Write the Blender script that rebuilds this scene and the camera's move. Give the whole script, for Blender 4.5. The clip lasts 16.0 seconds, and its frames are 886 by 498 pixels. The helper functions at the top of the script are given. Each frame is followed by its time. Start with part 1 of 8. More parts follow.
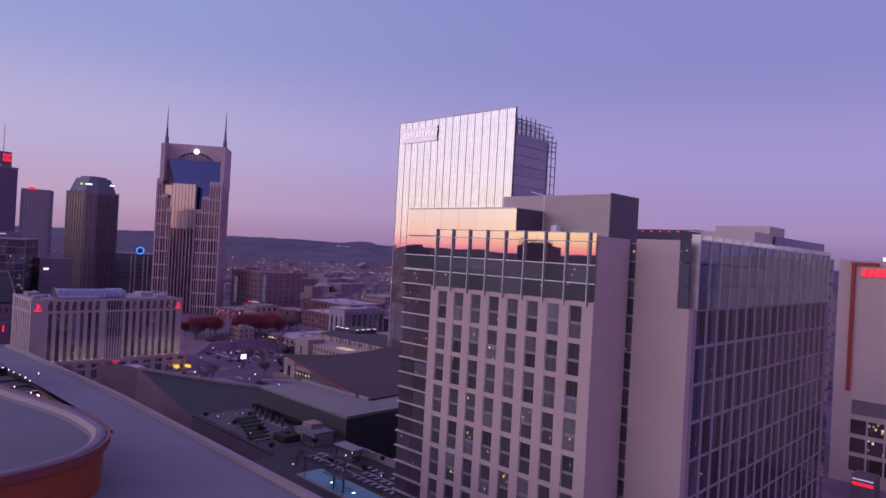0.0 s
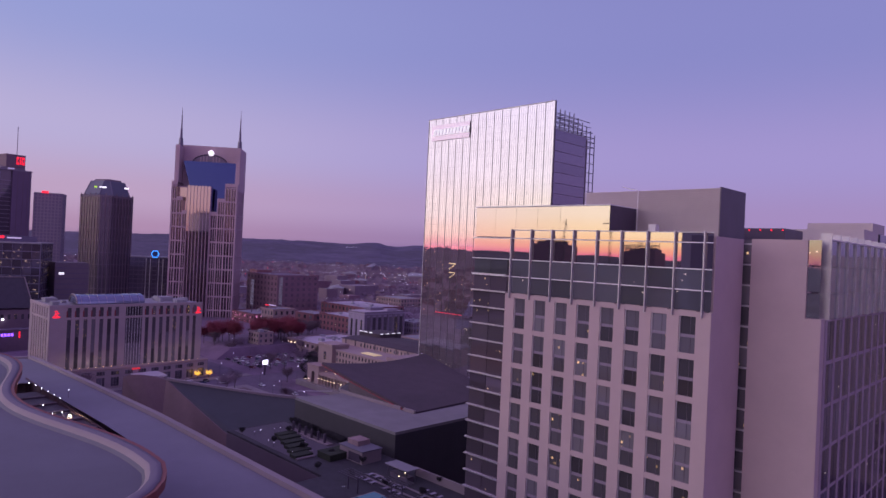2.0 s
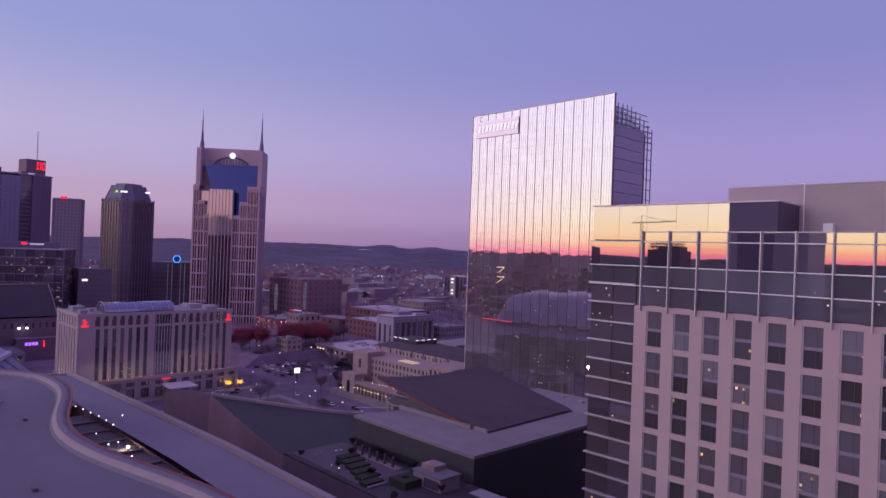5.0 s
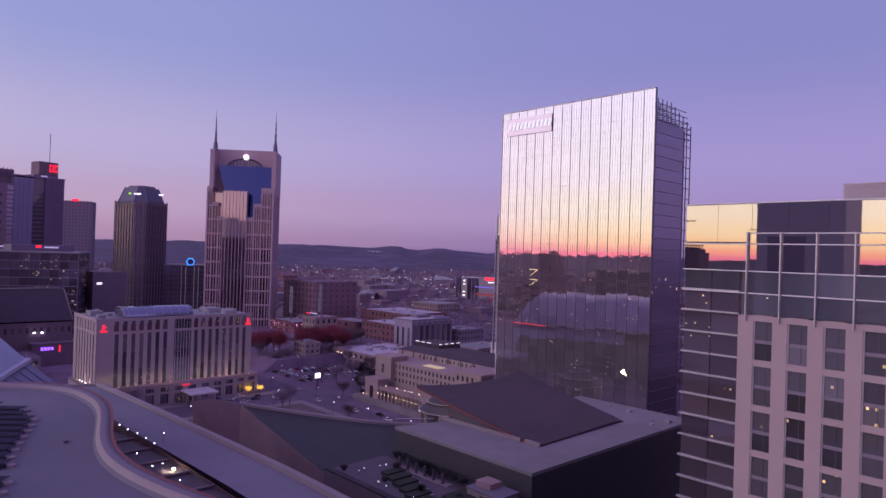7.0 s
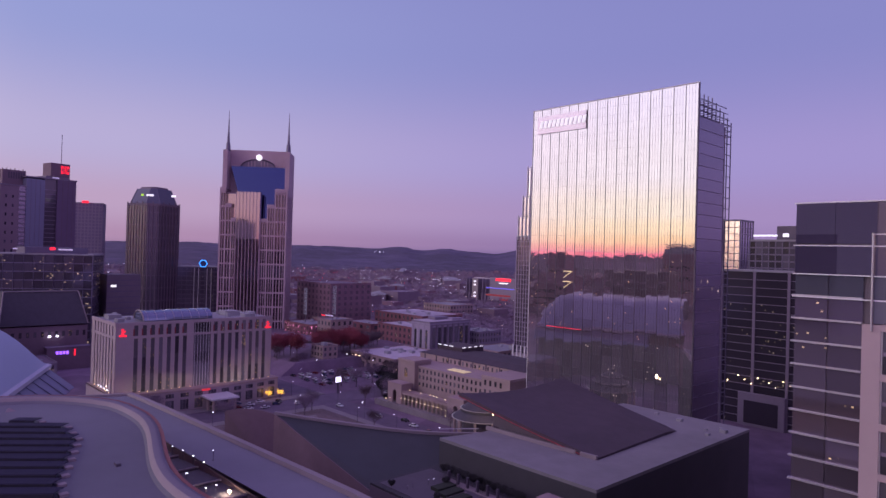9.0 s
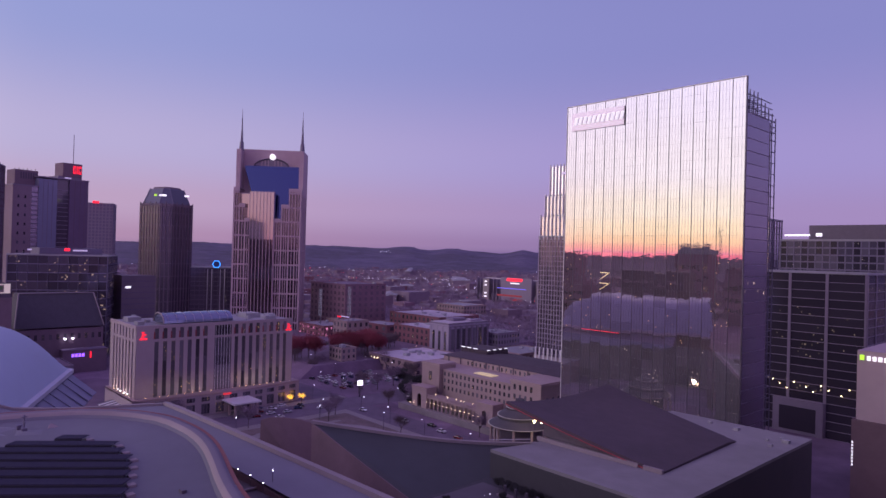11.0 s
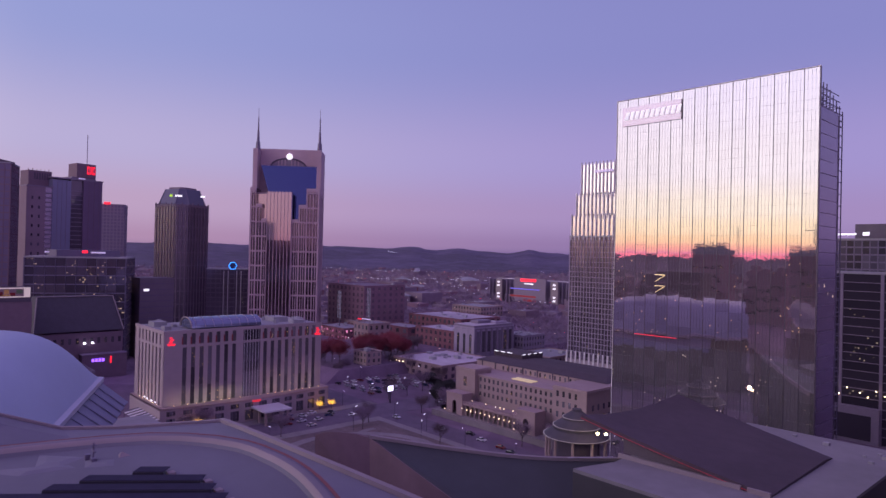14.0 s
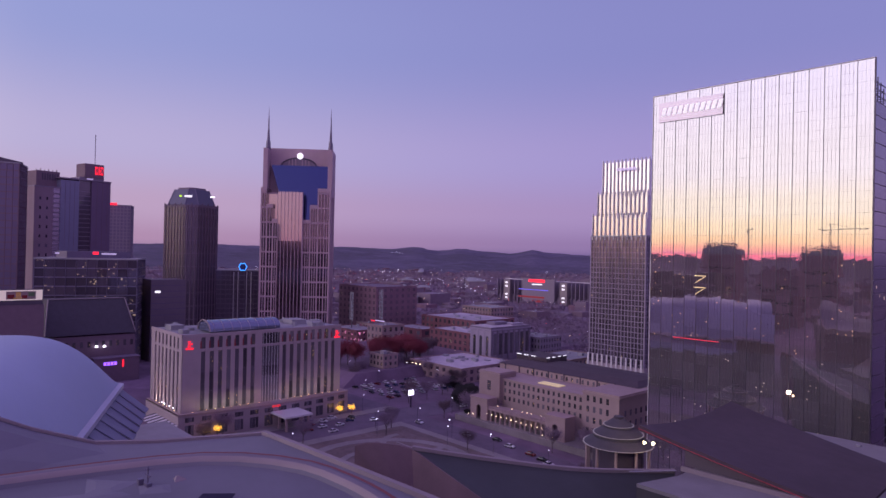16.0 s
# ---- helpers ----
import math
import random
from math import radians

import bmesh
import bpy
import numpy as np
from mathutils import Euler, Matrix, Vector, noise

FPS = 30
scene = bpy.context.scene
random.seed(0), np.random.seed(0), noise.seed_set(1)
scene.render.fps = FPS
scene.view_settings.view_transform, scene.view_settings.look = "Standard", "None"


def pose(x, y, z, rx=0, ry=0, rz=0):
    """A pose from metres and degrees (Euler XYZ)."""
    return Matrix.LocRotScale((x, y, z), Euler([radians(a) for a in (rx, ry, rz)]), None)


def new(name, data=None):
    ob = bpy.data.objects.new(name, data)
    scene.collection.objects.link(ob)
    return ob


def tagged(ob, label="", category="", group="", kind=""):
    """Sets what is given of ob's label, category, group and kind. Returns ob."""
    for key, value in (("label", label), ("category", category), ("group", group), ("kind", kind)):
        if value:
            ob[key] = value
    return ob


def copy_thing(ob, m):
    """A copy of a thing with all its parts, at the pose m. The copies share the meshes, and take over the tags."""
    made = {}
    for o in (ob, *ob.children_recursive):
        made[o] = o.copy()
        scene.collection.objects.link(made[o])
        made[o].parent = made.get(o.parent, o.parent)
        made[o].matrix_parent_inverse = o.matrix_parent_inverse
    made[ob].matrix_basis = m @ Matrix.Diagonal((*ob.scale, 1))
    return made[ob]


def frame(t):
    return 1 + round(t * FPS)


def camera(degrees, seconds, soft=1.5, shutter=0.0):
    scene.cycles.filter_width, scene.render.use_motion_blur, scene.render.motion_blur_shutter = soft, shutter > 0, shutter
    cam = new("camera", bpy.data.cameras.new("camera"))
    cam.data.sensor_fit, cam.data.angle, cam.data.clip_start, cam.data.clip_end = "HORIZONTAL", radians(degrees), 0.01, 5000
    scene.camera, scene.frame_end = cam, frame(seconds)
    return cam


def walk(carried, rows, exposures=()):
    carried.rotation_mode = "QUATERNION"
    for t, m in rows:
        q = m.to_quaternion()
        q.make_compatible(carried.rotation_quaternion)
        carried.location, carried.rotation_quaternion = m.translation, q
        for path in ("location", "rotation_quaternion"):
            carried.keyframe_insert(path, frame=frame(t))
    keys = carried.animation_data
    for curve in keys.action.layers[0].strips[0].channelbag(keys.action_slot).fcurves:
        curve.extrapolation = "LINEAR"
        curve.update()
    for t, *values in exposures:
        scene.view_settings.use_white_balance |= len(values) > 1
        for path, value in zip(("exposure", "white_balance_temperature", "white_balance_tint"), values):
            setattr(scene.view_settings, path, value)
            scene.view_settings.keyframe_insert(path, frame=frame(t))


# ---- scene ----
cam = camera(68.4, 16.0)
METRES, EYE, TILT, LEAN, TURN = 110.0, 80.0, 0.0, 0.0, 44.4
ROWS = [
    (0.0, 0.0, 0.0, 0.0, -0.01, 0.25, -3.11),
    (0.5, -0.0272, 0.0308, -0.0001, 0.16, 0.23, -2.98),
    (1.0, -0.053, 0.059, -0.0002, 0.33, 0.22, -2.85),
    (1.5, -0.0779, 0.085, -0.0004, 0.5, 0.24, -2.73),
    (2.0, -0.1021, 0.1097, -0.0005, 0.67, 0.25, -2.62),
    (2.5, -0.1263, 0.1329, -0.0009, 0.85, 0.26, -2.51),
    (3.0, -0.1502, 0.1551, -0.0008, 1.01, 0.27, -2.41),
    (3.5, -0.1736, 0.1771, -0.0006, 1.19, 0.29, -2.32),
    (4.0, -0.1966, 0.1996, -0.0007, 1.36, 0.31, -2.22),
    (4.5, -0.2205, 0.2208, 0.0002, 1.48, 0.32, -2.14),
    (5.0, -0.2443, 0.2418, 0.0007, 1.61, 0.34, -2.06),
    (7.5, -0.3601, 0.3361, 0.0024, 2.25, 0.42, -1.76),
    (8.0, -0.3838, 0.353, 0.0028, 2.35, 0.43, -1.71),
    (8.5, -0.4077, 0.3693, 0.0028, 2.47, 0.44, -1.66),
    (9.0, -0.4317, 0.3863, 0.0036, 2.56, 0.43, -1.62),
    (11.5, -0.5563, 0.4698, 0.0061, 3.03, 0.39, -1.5),
    (12.0, -0.5809, 0.4857, 0.0067, 3.08, 0.4, -1.46),
    (12.5, -0.6052, 0.5014, 0.0069, 3.15, 0.4, -1.43),
    (13.0, -0.63, 0.5174, 0.0073, 3.19, 0.38, -1.38),
    (13.5, -0.6543, 0.5334, 0.0076, 3.24, 0.4, -1.37),
    (14.0, -0.6788, 0.5505, 0.0082, 3.26, 0.37, -1.33),
    (14.5, -0.7036, 0.568, 0.0075, 3.31, 0.39, -1.28),
    (15.0, -0.7284, 0.5858, 0.0081, 3.34, 0.38, -1.25),
    (15.5, -0.7537, 0.6042, 0.0073, 3.38, 0.4, -1.23),
    (16.0, -0.779, 0.6208, 0.0077, 3.38, 0.4, -1.21),
]
walk(cam, [(t, pose(0, 0, EYE, TILT, LEAN, TURN) @ pose(METRES * x, METRES * y, METRES * z, 90 + pitch, roll, yaw)) for t, x, y, z, yaw, pitch, roll in ROWS])

# ---- world and light ----
def srgb(r, g, b):
    return tuple(((c / 255 + 0.055) / 1.055) ** 2.4 if c > 10 else c / 3294.6 for c in (r, g, b))


GLOW = Vector((-0.42, -0.91, 0.0)).normalized()      # where the sun has set


def build_world():
    w = bpy.data.worlds.new("dusk_sky")
    scene.world = w
    w.use_nodes = True
    nt = w.node_tree
    nt.nodes.clear()
    out = nt.nodes.new("ShaderNodeOutputWorld")
    bg = nt.nodes.new("ShaderNodeBackground")
    tc = nt.nodes.new("ShaderNodeTexCoord")
    sep = nt.nodes.new("ShaderNodeSeparateXYZ")
    nt.links.new(tc.outputs["Generated"], sep.inputs[0])

    def ramp(stops):
        r = nt.nodes.new("ShaderNodeValToRGB")
        r.color_ramp.interpolation = "EASE"
        els = r.color_ramp.elements
        for i, (p, c) in enumerate(stops):
            e = els[i] if i < 2 else els.new(p)
            e.position = p
            e.color = (*srgb(*c), 1)
        nt.links.new(lift.outputs[0], r.inputs[0])
        return r

    # height above the horizon, spread so that the low bands get room
    lift = nt.nodes.new("ShaderNodeMath")
    lift.operation = "POWER"
    clampz = nt.nodes.new("ShaderNodeMath")
    clampz.operation = "MAXIMUM"
    clampz.inputs[1].default_value = 0.0
    nt.links.new(sep.outputs["Z"], clampz.inputs[0])
    nt.links.new(clampz.outputs[0], lift.inputs[0])
    lift.inputs[1].default_value = 0.5
    east = ramp([(0.0, (110, 93, 146)), (0.12, (144, 119, 170)), (0.25, (165, 141, 192)), (0.38, (163, 149, 207)),
                 (0.55, (138, 138, 200)), (0.7, (132, 133, 196)), (1.0, (155, 129, 203))])
    north = ramp([(0.0, (142, 112, 155)), (0.12, (179, 143, 176)), (0.25, (191, 163, 195)), (0.38, (185, 175, 215)),
                  (0.55, (151, 158, 213)), (0.7, (138, 144, 206)), (1.0, (155, 129, 203))])
    west = ramp([(0.0, (182, 108, 150)), (0.08, (226, 138, 158)), (0.125, (242, 172, 164)), (0.18, (248, 208, 188)),
                 (0.26, (246, 224, 212)), (0.38, (242, 228, 230)), (0.56, (234, 224, 242)), (0.72, (192, 172, 216)), (1.0, (156, 126, 200))])
    gold = ramp([(0.0, (190, 98, 142)), (0.08, (230, 124, 146)), (0.12, (246, 164, 138)), (0.165, (250, 206, 154)),
                 (0.21, (250, 224, 178)), (0.27, (247, 232, 202)), (0.36, (241, 232, 226)), (0.55, (236, 228, 242)), (0.72, (192, 172, 216)), (1.0, (156, 126, 200))])

    def along(v, lo, hi):
        d = nt.nodes.new("ShaderNodeVectorMath")
        d.operation = "DOT_PRODUCT"
        d.inputs[1].default_value = v
        nt.links.new(tc.outputs["Generated"], d.inputs[0])
        m = nt.nodes.new("ShaderNodeMapRange")
        m.interpolation_type = "SMOOTHERSTEP"
        m.inputs["From Min"].default_value, m.inputs["From Max"].default_value = lo, hi
        nt.links.new(d.outputs["Value"], m.inputs["Value"])
        return m

    def mix(f, a, b):
        m = nt.nodes.new("ShaderNodeMix")
        m.data_type = "RGBA"
        nt.links.new(f.outputs[0], m.inputs["Factor"])
        nt.links.new(a, m.inputs["A"])
        nt.links.new(b, m.inputs["B"])
        return m.outputs["Result"]

    c = mix(along(GLOW, -0.8, 0.42), east.outputs[0], north.outputs[0])

    def brighter(source, k):                # the afterglow is brighter than the rest of the sky
        s = nt.nodes.new("ShaderNodeVectorMath")
        s.operation = "SCALE"
        s.inputs["Scale"].default_value = k
        nt.links.new(source.outputs[0], s.inputs[0])
        return s.outputs[0]

    anti = ramp([(0.0, (150, 122, 168)), (0.15, (180, 144, 188)), (0.35, (188, 156, 204)), (0.6, (166, 146, 208)), (1.0, (156, 126, 200))])
    c = mix(along(Vector((0.96, -0.28, 0.0)), 0.35, 0.95), c, brighter(anti, 1.35))     # rosy sky behind the flight
    c = mix(along(GLOW, 0.2, 0.75), c, brighter(west, 1.3))
    c = mix(along(GLOW, 0.68, 0.94), c, brighter(west, 3.0))
    c = mix(along(Vector((-0.30, -0.954, 0.0)), 0.88, 0.99), c, brighter(gold, 2.9))
    nt.links.new(c, bg.inputs["Color"])
    bg.inputs["Strength"].default_value = 1.0
    nt.links.new(bg.outputs[0], out.inputs[0])


build_world()

# ---- materials ----
MATS = {}


def mat(name, rgb, rough=0.7, metal=0.0, vary=0.12, scale=0.4, bump=0.0, bscale=3.0, emit=None, estr=0.0, per_object=0.0, spec=0.5, stain=0.0):
    """A painted, cast or clad surface: colour in two scales of mottling, fine relief."""
    m = bpy.data.materials.new(name)
    m.use_nodes = True
    nt = m.node_tree
    b = nt.nodes["Principled BSDF"]
    b.inputs["Roughness"].default_value = rough
    b.inputs["Metallic"].default_value = metal
    b.inputs["Specular IOR Level"].default_value = spec
    col = srgb(*rgb)
    geo = nt.nodes.new("ShaderNodeNewGeometry")
    n1 = nt.nodes.new("ShaderNodeTexNoise")
    n1.inputs["Scale"].default_value = scale
    n1.inputs["Detail"].default_value = 6
    n1.inputs["Roughness"].default_value = 0.65
    nt.links.new(geo.outputs["Position"], n1.inputs["Vector"])
    hsv = nt.nodes.new("ShaderNodeHueSaturation")
    hsv.inputs["Color"].default_value = (*col, 1)
    mr = nt.nodes.new("ShaderNodeMapRange")
    mr.inputs["From Min"].default_value, mr.inputs["From Max"].default_value = 0.25, 0.75
    mr.inputs["To Min"].default_value, mr.inputs["To Max"].default_value = 1 - vary, 1 + vary
    nt.links.new(n1.outputs["Fac"], mr.inputs["Value"])
    val = mr.outputs[0]
    if stain:
        n3 = nt.nodes.new("ShaderNodeTexNoise")
        n3.inputs["Scale"].default_value = scale * 0.12
        n3.inputs["Detail"].default_value = 8
        n3.inputs["Distortion"].default_value = 0.6
        nt.links.new(geo.outputs["Position"], n3.inputs["Vector"])
        m3 = nt.nodes.new("ShaderNodeMapRange")
        m3.inputs["From Min"].default_value, m3.inputs["From Max"].default_value = 0.4, 0.62
        m3.inputs["To Min"].default_value, m3.inputs["To Max"].default_value = 1 - stain, 1.0
        nt.links.new(n3.outputs["Fac"], m3.inputs["Value"])
        mm = nt.nodes.new("ShaderNodeMath")
        mm.operation = "MULTIPLY"
        nt.links.new(val, mm.inputs[0])
        nt.links.new(m3.outputs[0], mm.inputs[1])
        val = mm.outputs[0]
    if per_object:
        oi = nt.nodes.new("ShaderNodeObjectInfo")
        m2 = nt.nodes.new("ShaderNodeMapRange")
        m2.inputs["To Min"].default_value, m2.inputs["To Max"].default_value = 1 - per_object, 1 + per_object
        nt.links.new(oi.outputs["Random"], m2.inputs["Value"])
        mm = nt.nodes.new("ShaderNodeMath")
        mm.operation = "MULTIPLY"
        nt.links.new(val, mm.inputs[0])
        nt.links.new(m2.outputs[0], mm.inputs[1])
        val = mm.outputs[0]
    nt.links.new(val, hsv.inputs["Value"])
    nt.links.new(hsv.outputs[0], b.inputs["Base Color"])
    if bump:
        n2 = nt.nodes.new("ShaderNodeTexNoise")
        n2.inputs["Scale"].default_value = bscale
        n2.inputs["Detail"].default_value = 4
        nt.links.new(geo.outputs["Position"], n2.inputs["Vector"])
        bp = nt.nodes.new("ShaderNodeBump")
        bp.inputs["Strength"].default_value = bump
        bp.inputs["Distance"].default_value = 0.05
        nt.links.new(n2.outputs["Fac"], bp.inputs["Height"])
        nt.links.new(bp.outputs[0], b.inputs["Normal"])
    if emit:
        b.inputs["Emission Color"].default_value = (*srgb(*emit), 1)
        b.inputs["Emission Strength"].default_value = estr
    MATS[name] = m
    return m


def glass(name, rgb, rough=0.03, metal=0.85, wobble=0.0, wscale=0.3, lit=0.0, lit_rgb=(255, 222, 184), lit_str=0.9, blind=0.0, spread=0.15, cell=(0.7, 0.7, 0.9), rare=0.9):
    """Coated facade glass: mirrors the sky; a few rooms behind it are lit, a few have pale blinds."""
    m = bpy.data.materials.new(name)
    m.use_nodes = True
    nt = m.node_tree
    b = nt.nodes["Principled BSDF"]
    b.inputs["Metallic"].default_value = metal
    b.inputs["Roughness"].default_value = rough
    oi = nt.nodes.new("ShaderNodeObjectInfo")
    ramp = nt.nodes.new("ShaderNodeValToRGB")
    ramp.color_ramp.interpolation = "CONSTANT" if blind else "LINEAR"
    c = srgb(*rgb)
    ramp.color_ramp.elements[0].color = (*[v * (1 - spread) for v in c], 1)
    ramp.color_ramp.elements[1].color = (*[min(1, v * (1 + spread)) for v in c], 1)
    if blind:
        ramp.color_ramp.elements[1].position = 0.5
        e = ramp.color_ramp.elements.new(1 - blind)
        e.color = (*[min(1, v * 1.7 + 0.01) for v in c], 1)
        e = ramp.color_ramp.elements.new(0.3)
        e.color = (*[v * 0.55 for v in c], 1)
    nt.links.new(oi.outputs["Random"], ramp.inputs[0])
    nt.links.new(ramp.outputs[0], b.inputs["Base Color"])
    geo = nt.nodes.new("ShaderNodeNewGeometry")
    if wobble:
        n = nt.nodes.new("ShaderNodeTexNoise")
        n.inputs["Scale"].default_value = wscale
        n.inputs["Detail"].default_value = 2
        nt.links.new(geo.outputs["Position"], n.inputs["Vector"])
        bp = nt.nodes.new("ShaderNodeBump")
        bp.inputs["Strength"].default_value = wobble
        bp.inputs["Distance"].default_value = 0.02
        nt.links.new(n.outputs["Fac"], bp.inputs["Height"])
        nt.links.new(bp.outputs[0], b.inputs["Normal"])
    if lit:
        wn = nt.nodes.new("ShaderNodeTexWhiteNoise")
        wn.noise_dimensions = "1D"
        nt.links.new(oi.outputs["Random"], wn.inputs["W"])
        gt = nt.nodes.new("ShaderNodeMath")
        gt.operation = "GREATER_THAN"
        gt.inputs[1].default_value = 1 - lit
        nt.links.new(wn.outputs["Value"], gt.inputs[0])
        sn = nt.nodes.new("ShaderNodeVectorMath")       # lamps and bright room corners behind the glass
        sn.operation = "SNAP"
        sn.inputs[1].default_value = cell
        nt.links.new(geo.outputs["Position"], sn.inputs[0])
        pn = nt.nodes.new("ShaderNodeTexWhiteNoise")
        pn.noise_dimensions = "3D"
        nt.links.new(sn.outputs[0], pn.inputs["Vector"])
        pm = nt.nodes.new("ShaderNodeMapRange")
        pm.inputs["From Min"].default_value, pm.inputs["From Max"].default_value = rare, 1.0
        pm.inputs["To Max"].default_value = lit_str
        nt.links.new(pn.outputs["Value"], pm.inputs["Value"])
        mm = nt.nodes.new("ShaderNodeMath")
        mm.operation = "MULTIPLY"
        nt.links.new(gt.outputs[0], mm.inputs[0])
        nt.links.new(pm.outputs[0], mm.inputs[1])
        b.inputs["Emission Color"].default_value = (*srgb(*lit_rgb), 1)
        nt.links.new(mm.outputs[0], b.inputs["Emission Strength"])
    MATS[name] = m
    return m


def lamp_mat(name, rgb, strength):
    m = bpy.data.materials.new(name)
    m.use_nodes = True
    b = m.node_tree.nodes["Principled BSDF"]
    b.inputs["Base Color"].default_value = (*[c * (0.3 if strength < 0.2 else 1.0) for c in srgb(*rgb)], 1)
    b.inputs["Emission Color"].default_value = (*srgb(*rgb), 1)
    b.inputs["Emission Strength"].default_value = strength
    MATS[name] = m
    return m


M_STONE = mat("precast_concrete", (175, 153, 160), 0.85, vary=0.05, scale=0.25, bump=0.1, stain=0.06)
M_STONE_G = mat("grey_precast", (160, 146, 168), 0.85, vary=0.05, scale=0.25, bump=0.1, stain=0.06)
# front precast darkened: the long side's shade is in the colour
M_SIDE = mat("shaded_side_precast", (146, 127, 144), 0.85, vary=0.05, scale=0.25, bump=0.1, stain=0.08)
M_WHITE = mat("white_metal_trim", (214, 208, 214), 0.45, vary=0.04, scale=1.0)
M_FIN = mat("aluminium_fin", (176, 168, 180), 0.4, metal=0.5, vary=0.06, scale=1.0)
M_DARKMETAL = mat("dark_metal", (89, 78, 95), 0.5, metal=0.3, vary=0.12)
M_MULL = mat("grey_mullion", (88, 78, 94), 0.4, metal=0.6, vary=0.06)
M_LILAC = mat("lilac_grey_panel", (128, 114, 134), 0.7, vary=0.08)
M_STEEL = mat("painted_steel", (104, 95, 121), 0.5, metal=0.3, vary=0.1)
M_LOUVER = mat("louver_panel", (172, 157, 165), 0.6, vary=0.05, scale=0.5)
M_ROOFGREY = mat("roof_membrane", (150, 145, 155), 0.9, vary=0.14, scale=0.12, bump=0.15, stain=0.18)
M_ROOFWHITE = mat("white_roof_membrane", (107, 103, 119), 0.85, vary=0.09, scale=0.12, bump=0.08, stain=0.22)
M_ROOFDECK = mat("sloped_roof_membrane", (120, 116, 131), 0.85, vary=0.08, scale=0.12, bump=0.08, stain=0.18)
M_RIM = mat("pale_roof_rim", (140, 125, 133), 0.7, vary=0.05, scale=0.3, stain=0.1)
M_RIMTOP = mat("rim_membrane", (116, 106, 122), 0.8, vary=0.06, scale=0.3, stain=0.1)
M_UNIT = mat("roof_unit_metal", (150, 146, 156), 0.6, vary=0.1)
M_TRIM = mat("dark_red_trim", (114, 56, 62), 0.6, vary=0.1, scale=0.5)
M_BLADE = mat("grey_roof_panel", (88, 78, 90), 0.8, vary=0.1, scale=0.3, stain=0.15)
M_WOOD = mat("copper_brown_panel", (150, 70, 44), 0.6, vary=0.14, scale=0.5, bump=0.1, stain=0.15)
M_BROWN = mat("brown_stone", (116, 92, 102), 0.85, vary=0.1, scale=0.3, bump=0.2, stain=0.2)
M_DARKWALL = mat("dark_zinc", (102, 88, 104), 0.6, vary=0.1, scale=0.2, stain=0.1)
M_DARKROOF = mat("dark_shingle", (78, 64, 76), 0.9, vary=0.14, scale=0.3, bump=0.3, stain=0.15)
M_TERRACE = mat("pale_gravel_roof", (134, 128, 134), 0.9, vary=0.1, scale=0.2, bump=0.2, stain=0.15)
M_LIME = mat("limestone", (164, 141, 143), 0.85, vary=0.07, scale=0.3, bump=0.15, stain=0.1)
M_CREAM = mat("cream_stucco", (165, 147, 155), 0.85, vary=0.05, scale=0.3, stain=0.08)
M_BRICK = mat("red_brick", (127, 84, 95), 0.9, vary=0.2, scale=0.8, bump=0.2, stain=0.2)
M_TAN = mat("tan_masonry", (152, 128, 132), 0.9, vary=0.12, scale=0.4, stain=0.15)
M_ASPHALT = mat("asphalt", (110, 95, 113), 0.9, vary=0.2, scale=0.15, bump=0.2, stain=0.2)
M_PAVE = mat("concrete_paving", (140, 130, 134), 0.9, vary=0.1, scale=0.4, stain=0.15)
# far wall and roof tones, raised to carry the city haze
M_DUSK = mat("haze_lifted_plum", (121, 103, 121), 0.9, vary=0.15, scale=0.05)
M_ROOFDUSK = mat("haze_lifted_lilac", (130, 113, 134), 0.9, vary=0.15, scale=0.05, stain=0.2)
M_GRASS = mat("winter_grass", (122, 104, 106), 0.95, vary=0.25, scale=0.4, stain=0.3)
M_ROOFPALE = mat("bright_roof_membrane", (186, 174, 186), 0.85, vary=0.16, scale=0.12, bump=0.08, stain=0.3)
M_DARKPAVE = mat("dark_terrace_paving", (66, 62, 70), 0.9, vary=0.25, scale=0.5, stain=0.3)
M_SIGNPANEL = mat("satin_metal_panel", (162, 152, 168), 0.22, metal=0.95, vary=0.03)
M_SIGNWHITE = mat("white_sign_letters", (250, 250, 250), 0.5, vary=0.02, emit=(250, 245, 255), estr=0.4)
# near-black tone painting the shade between solar rows
M_ROWSHADE = mat("solar_row_shade", (36, 32, 48), 0.9, vary=0.2)
M_SOLAR = mat("solar_glass", (50, 45, 68), 0.6, vary=0.15, scale=0.6, spec=0.03)
G_MIRROR = glass("mirror_curtain_wall", (178, 174, 186), rough=0.015, metal=0.79, wobble=0.08, wscale=0.45, spread=0.02)
G_MIRRORMID = glass("mirror_curtain_wall_mid", (182, 162, 172), rough=0.02, metal=0.85, wobble=0.3, wscale=0.45, spread=0.14, lit=0.45, lit_rgb=(255, 196, 150), lit_str=0.7, cell=(0.45, 0.45, 0.4), rare=0.988)
G_MIRRORLO = glass("mirror_curtain_wall_low", (182, 170, 184), rough=0.03, metal=0.82, wobble=0.3, wscale=0.45, spread=0.16, lit=0.3, lit_rgb=(255, 226, 210), lit_str=0.8, cell=(0.4, 0.4, 0.35), rare=0.992)
G_SKYLOUNGE = glass("sky_lounge_glass", (158, 150, 154), rough=0.015, metal=0.95, wobble=0.04, wscale=0.35, spread=0.05)
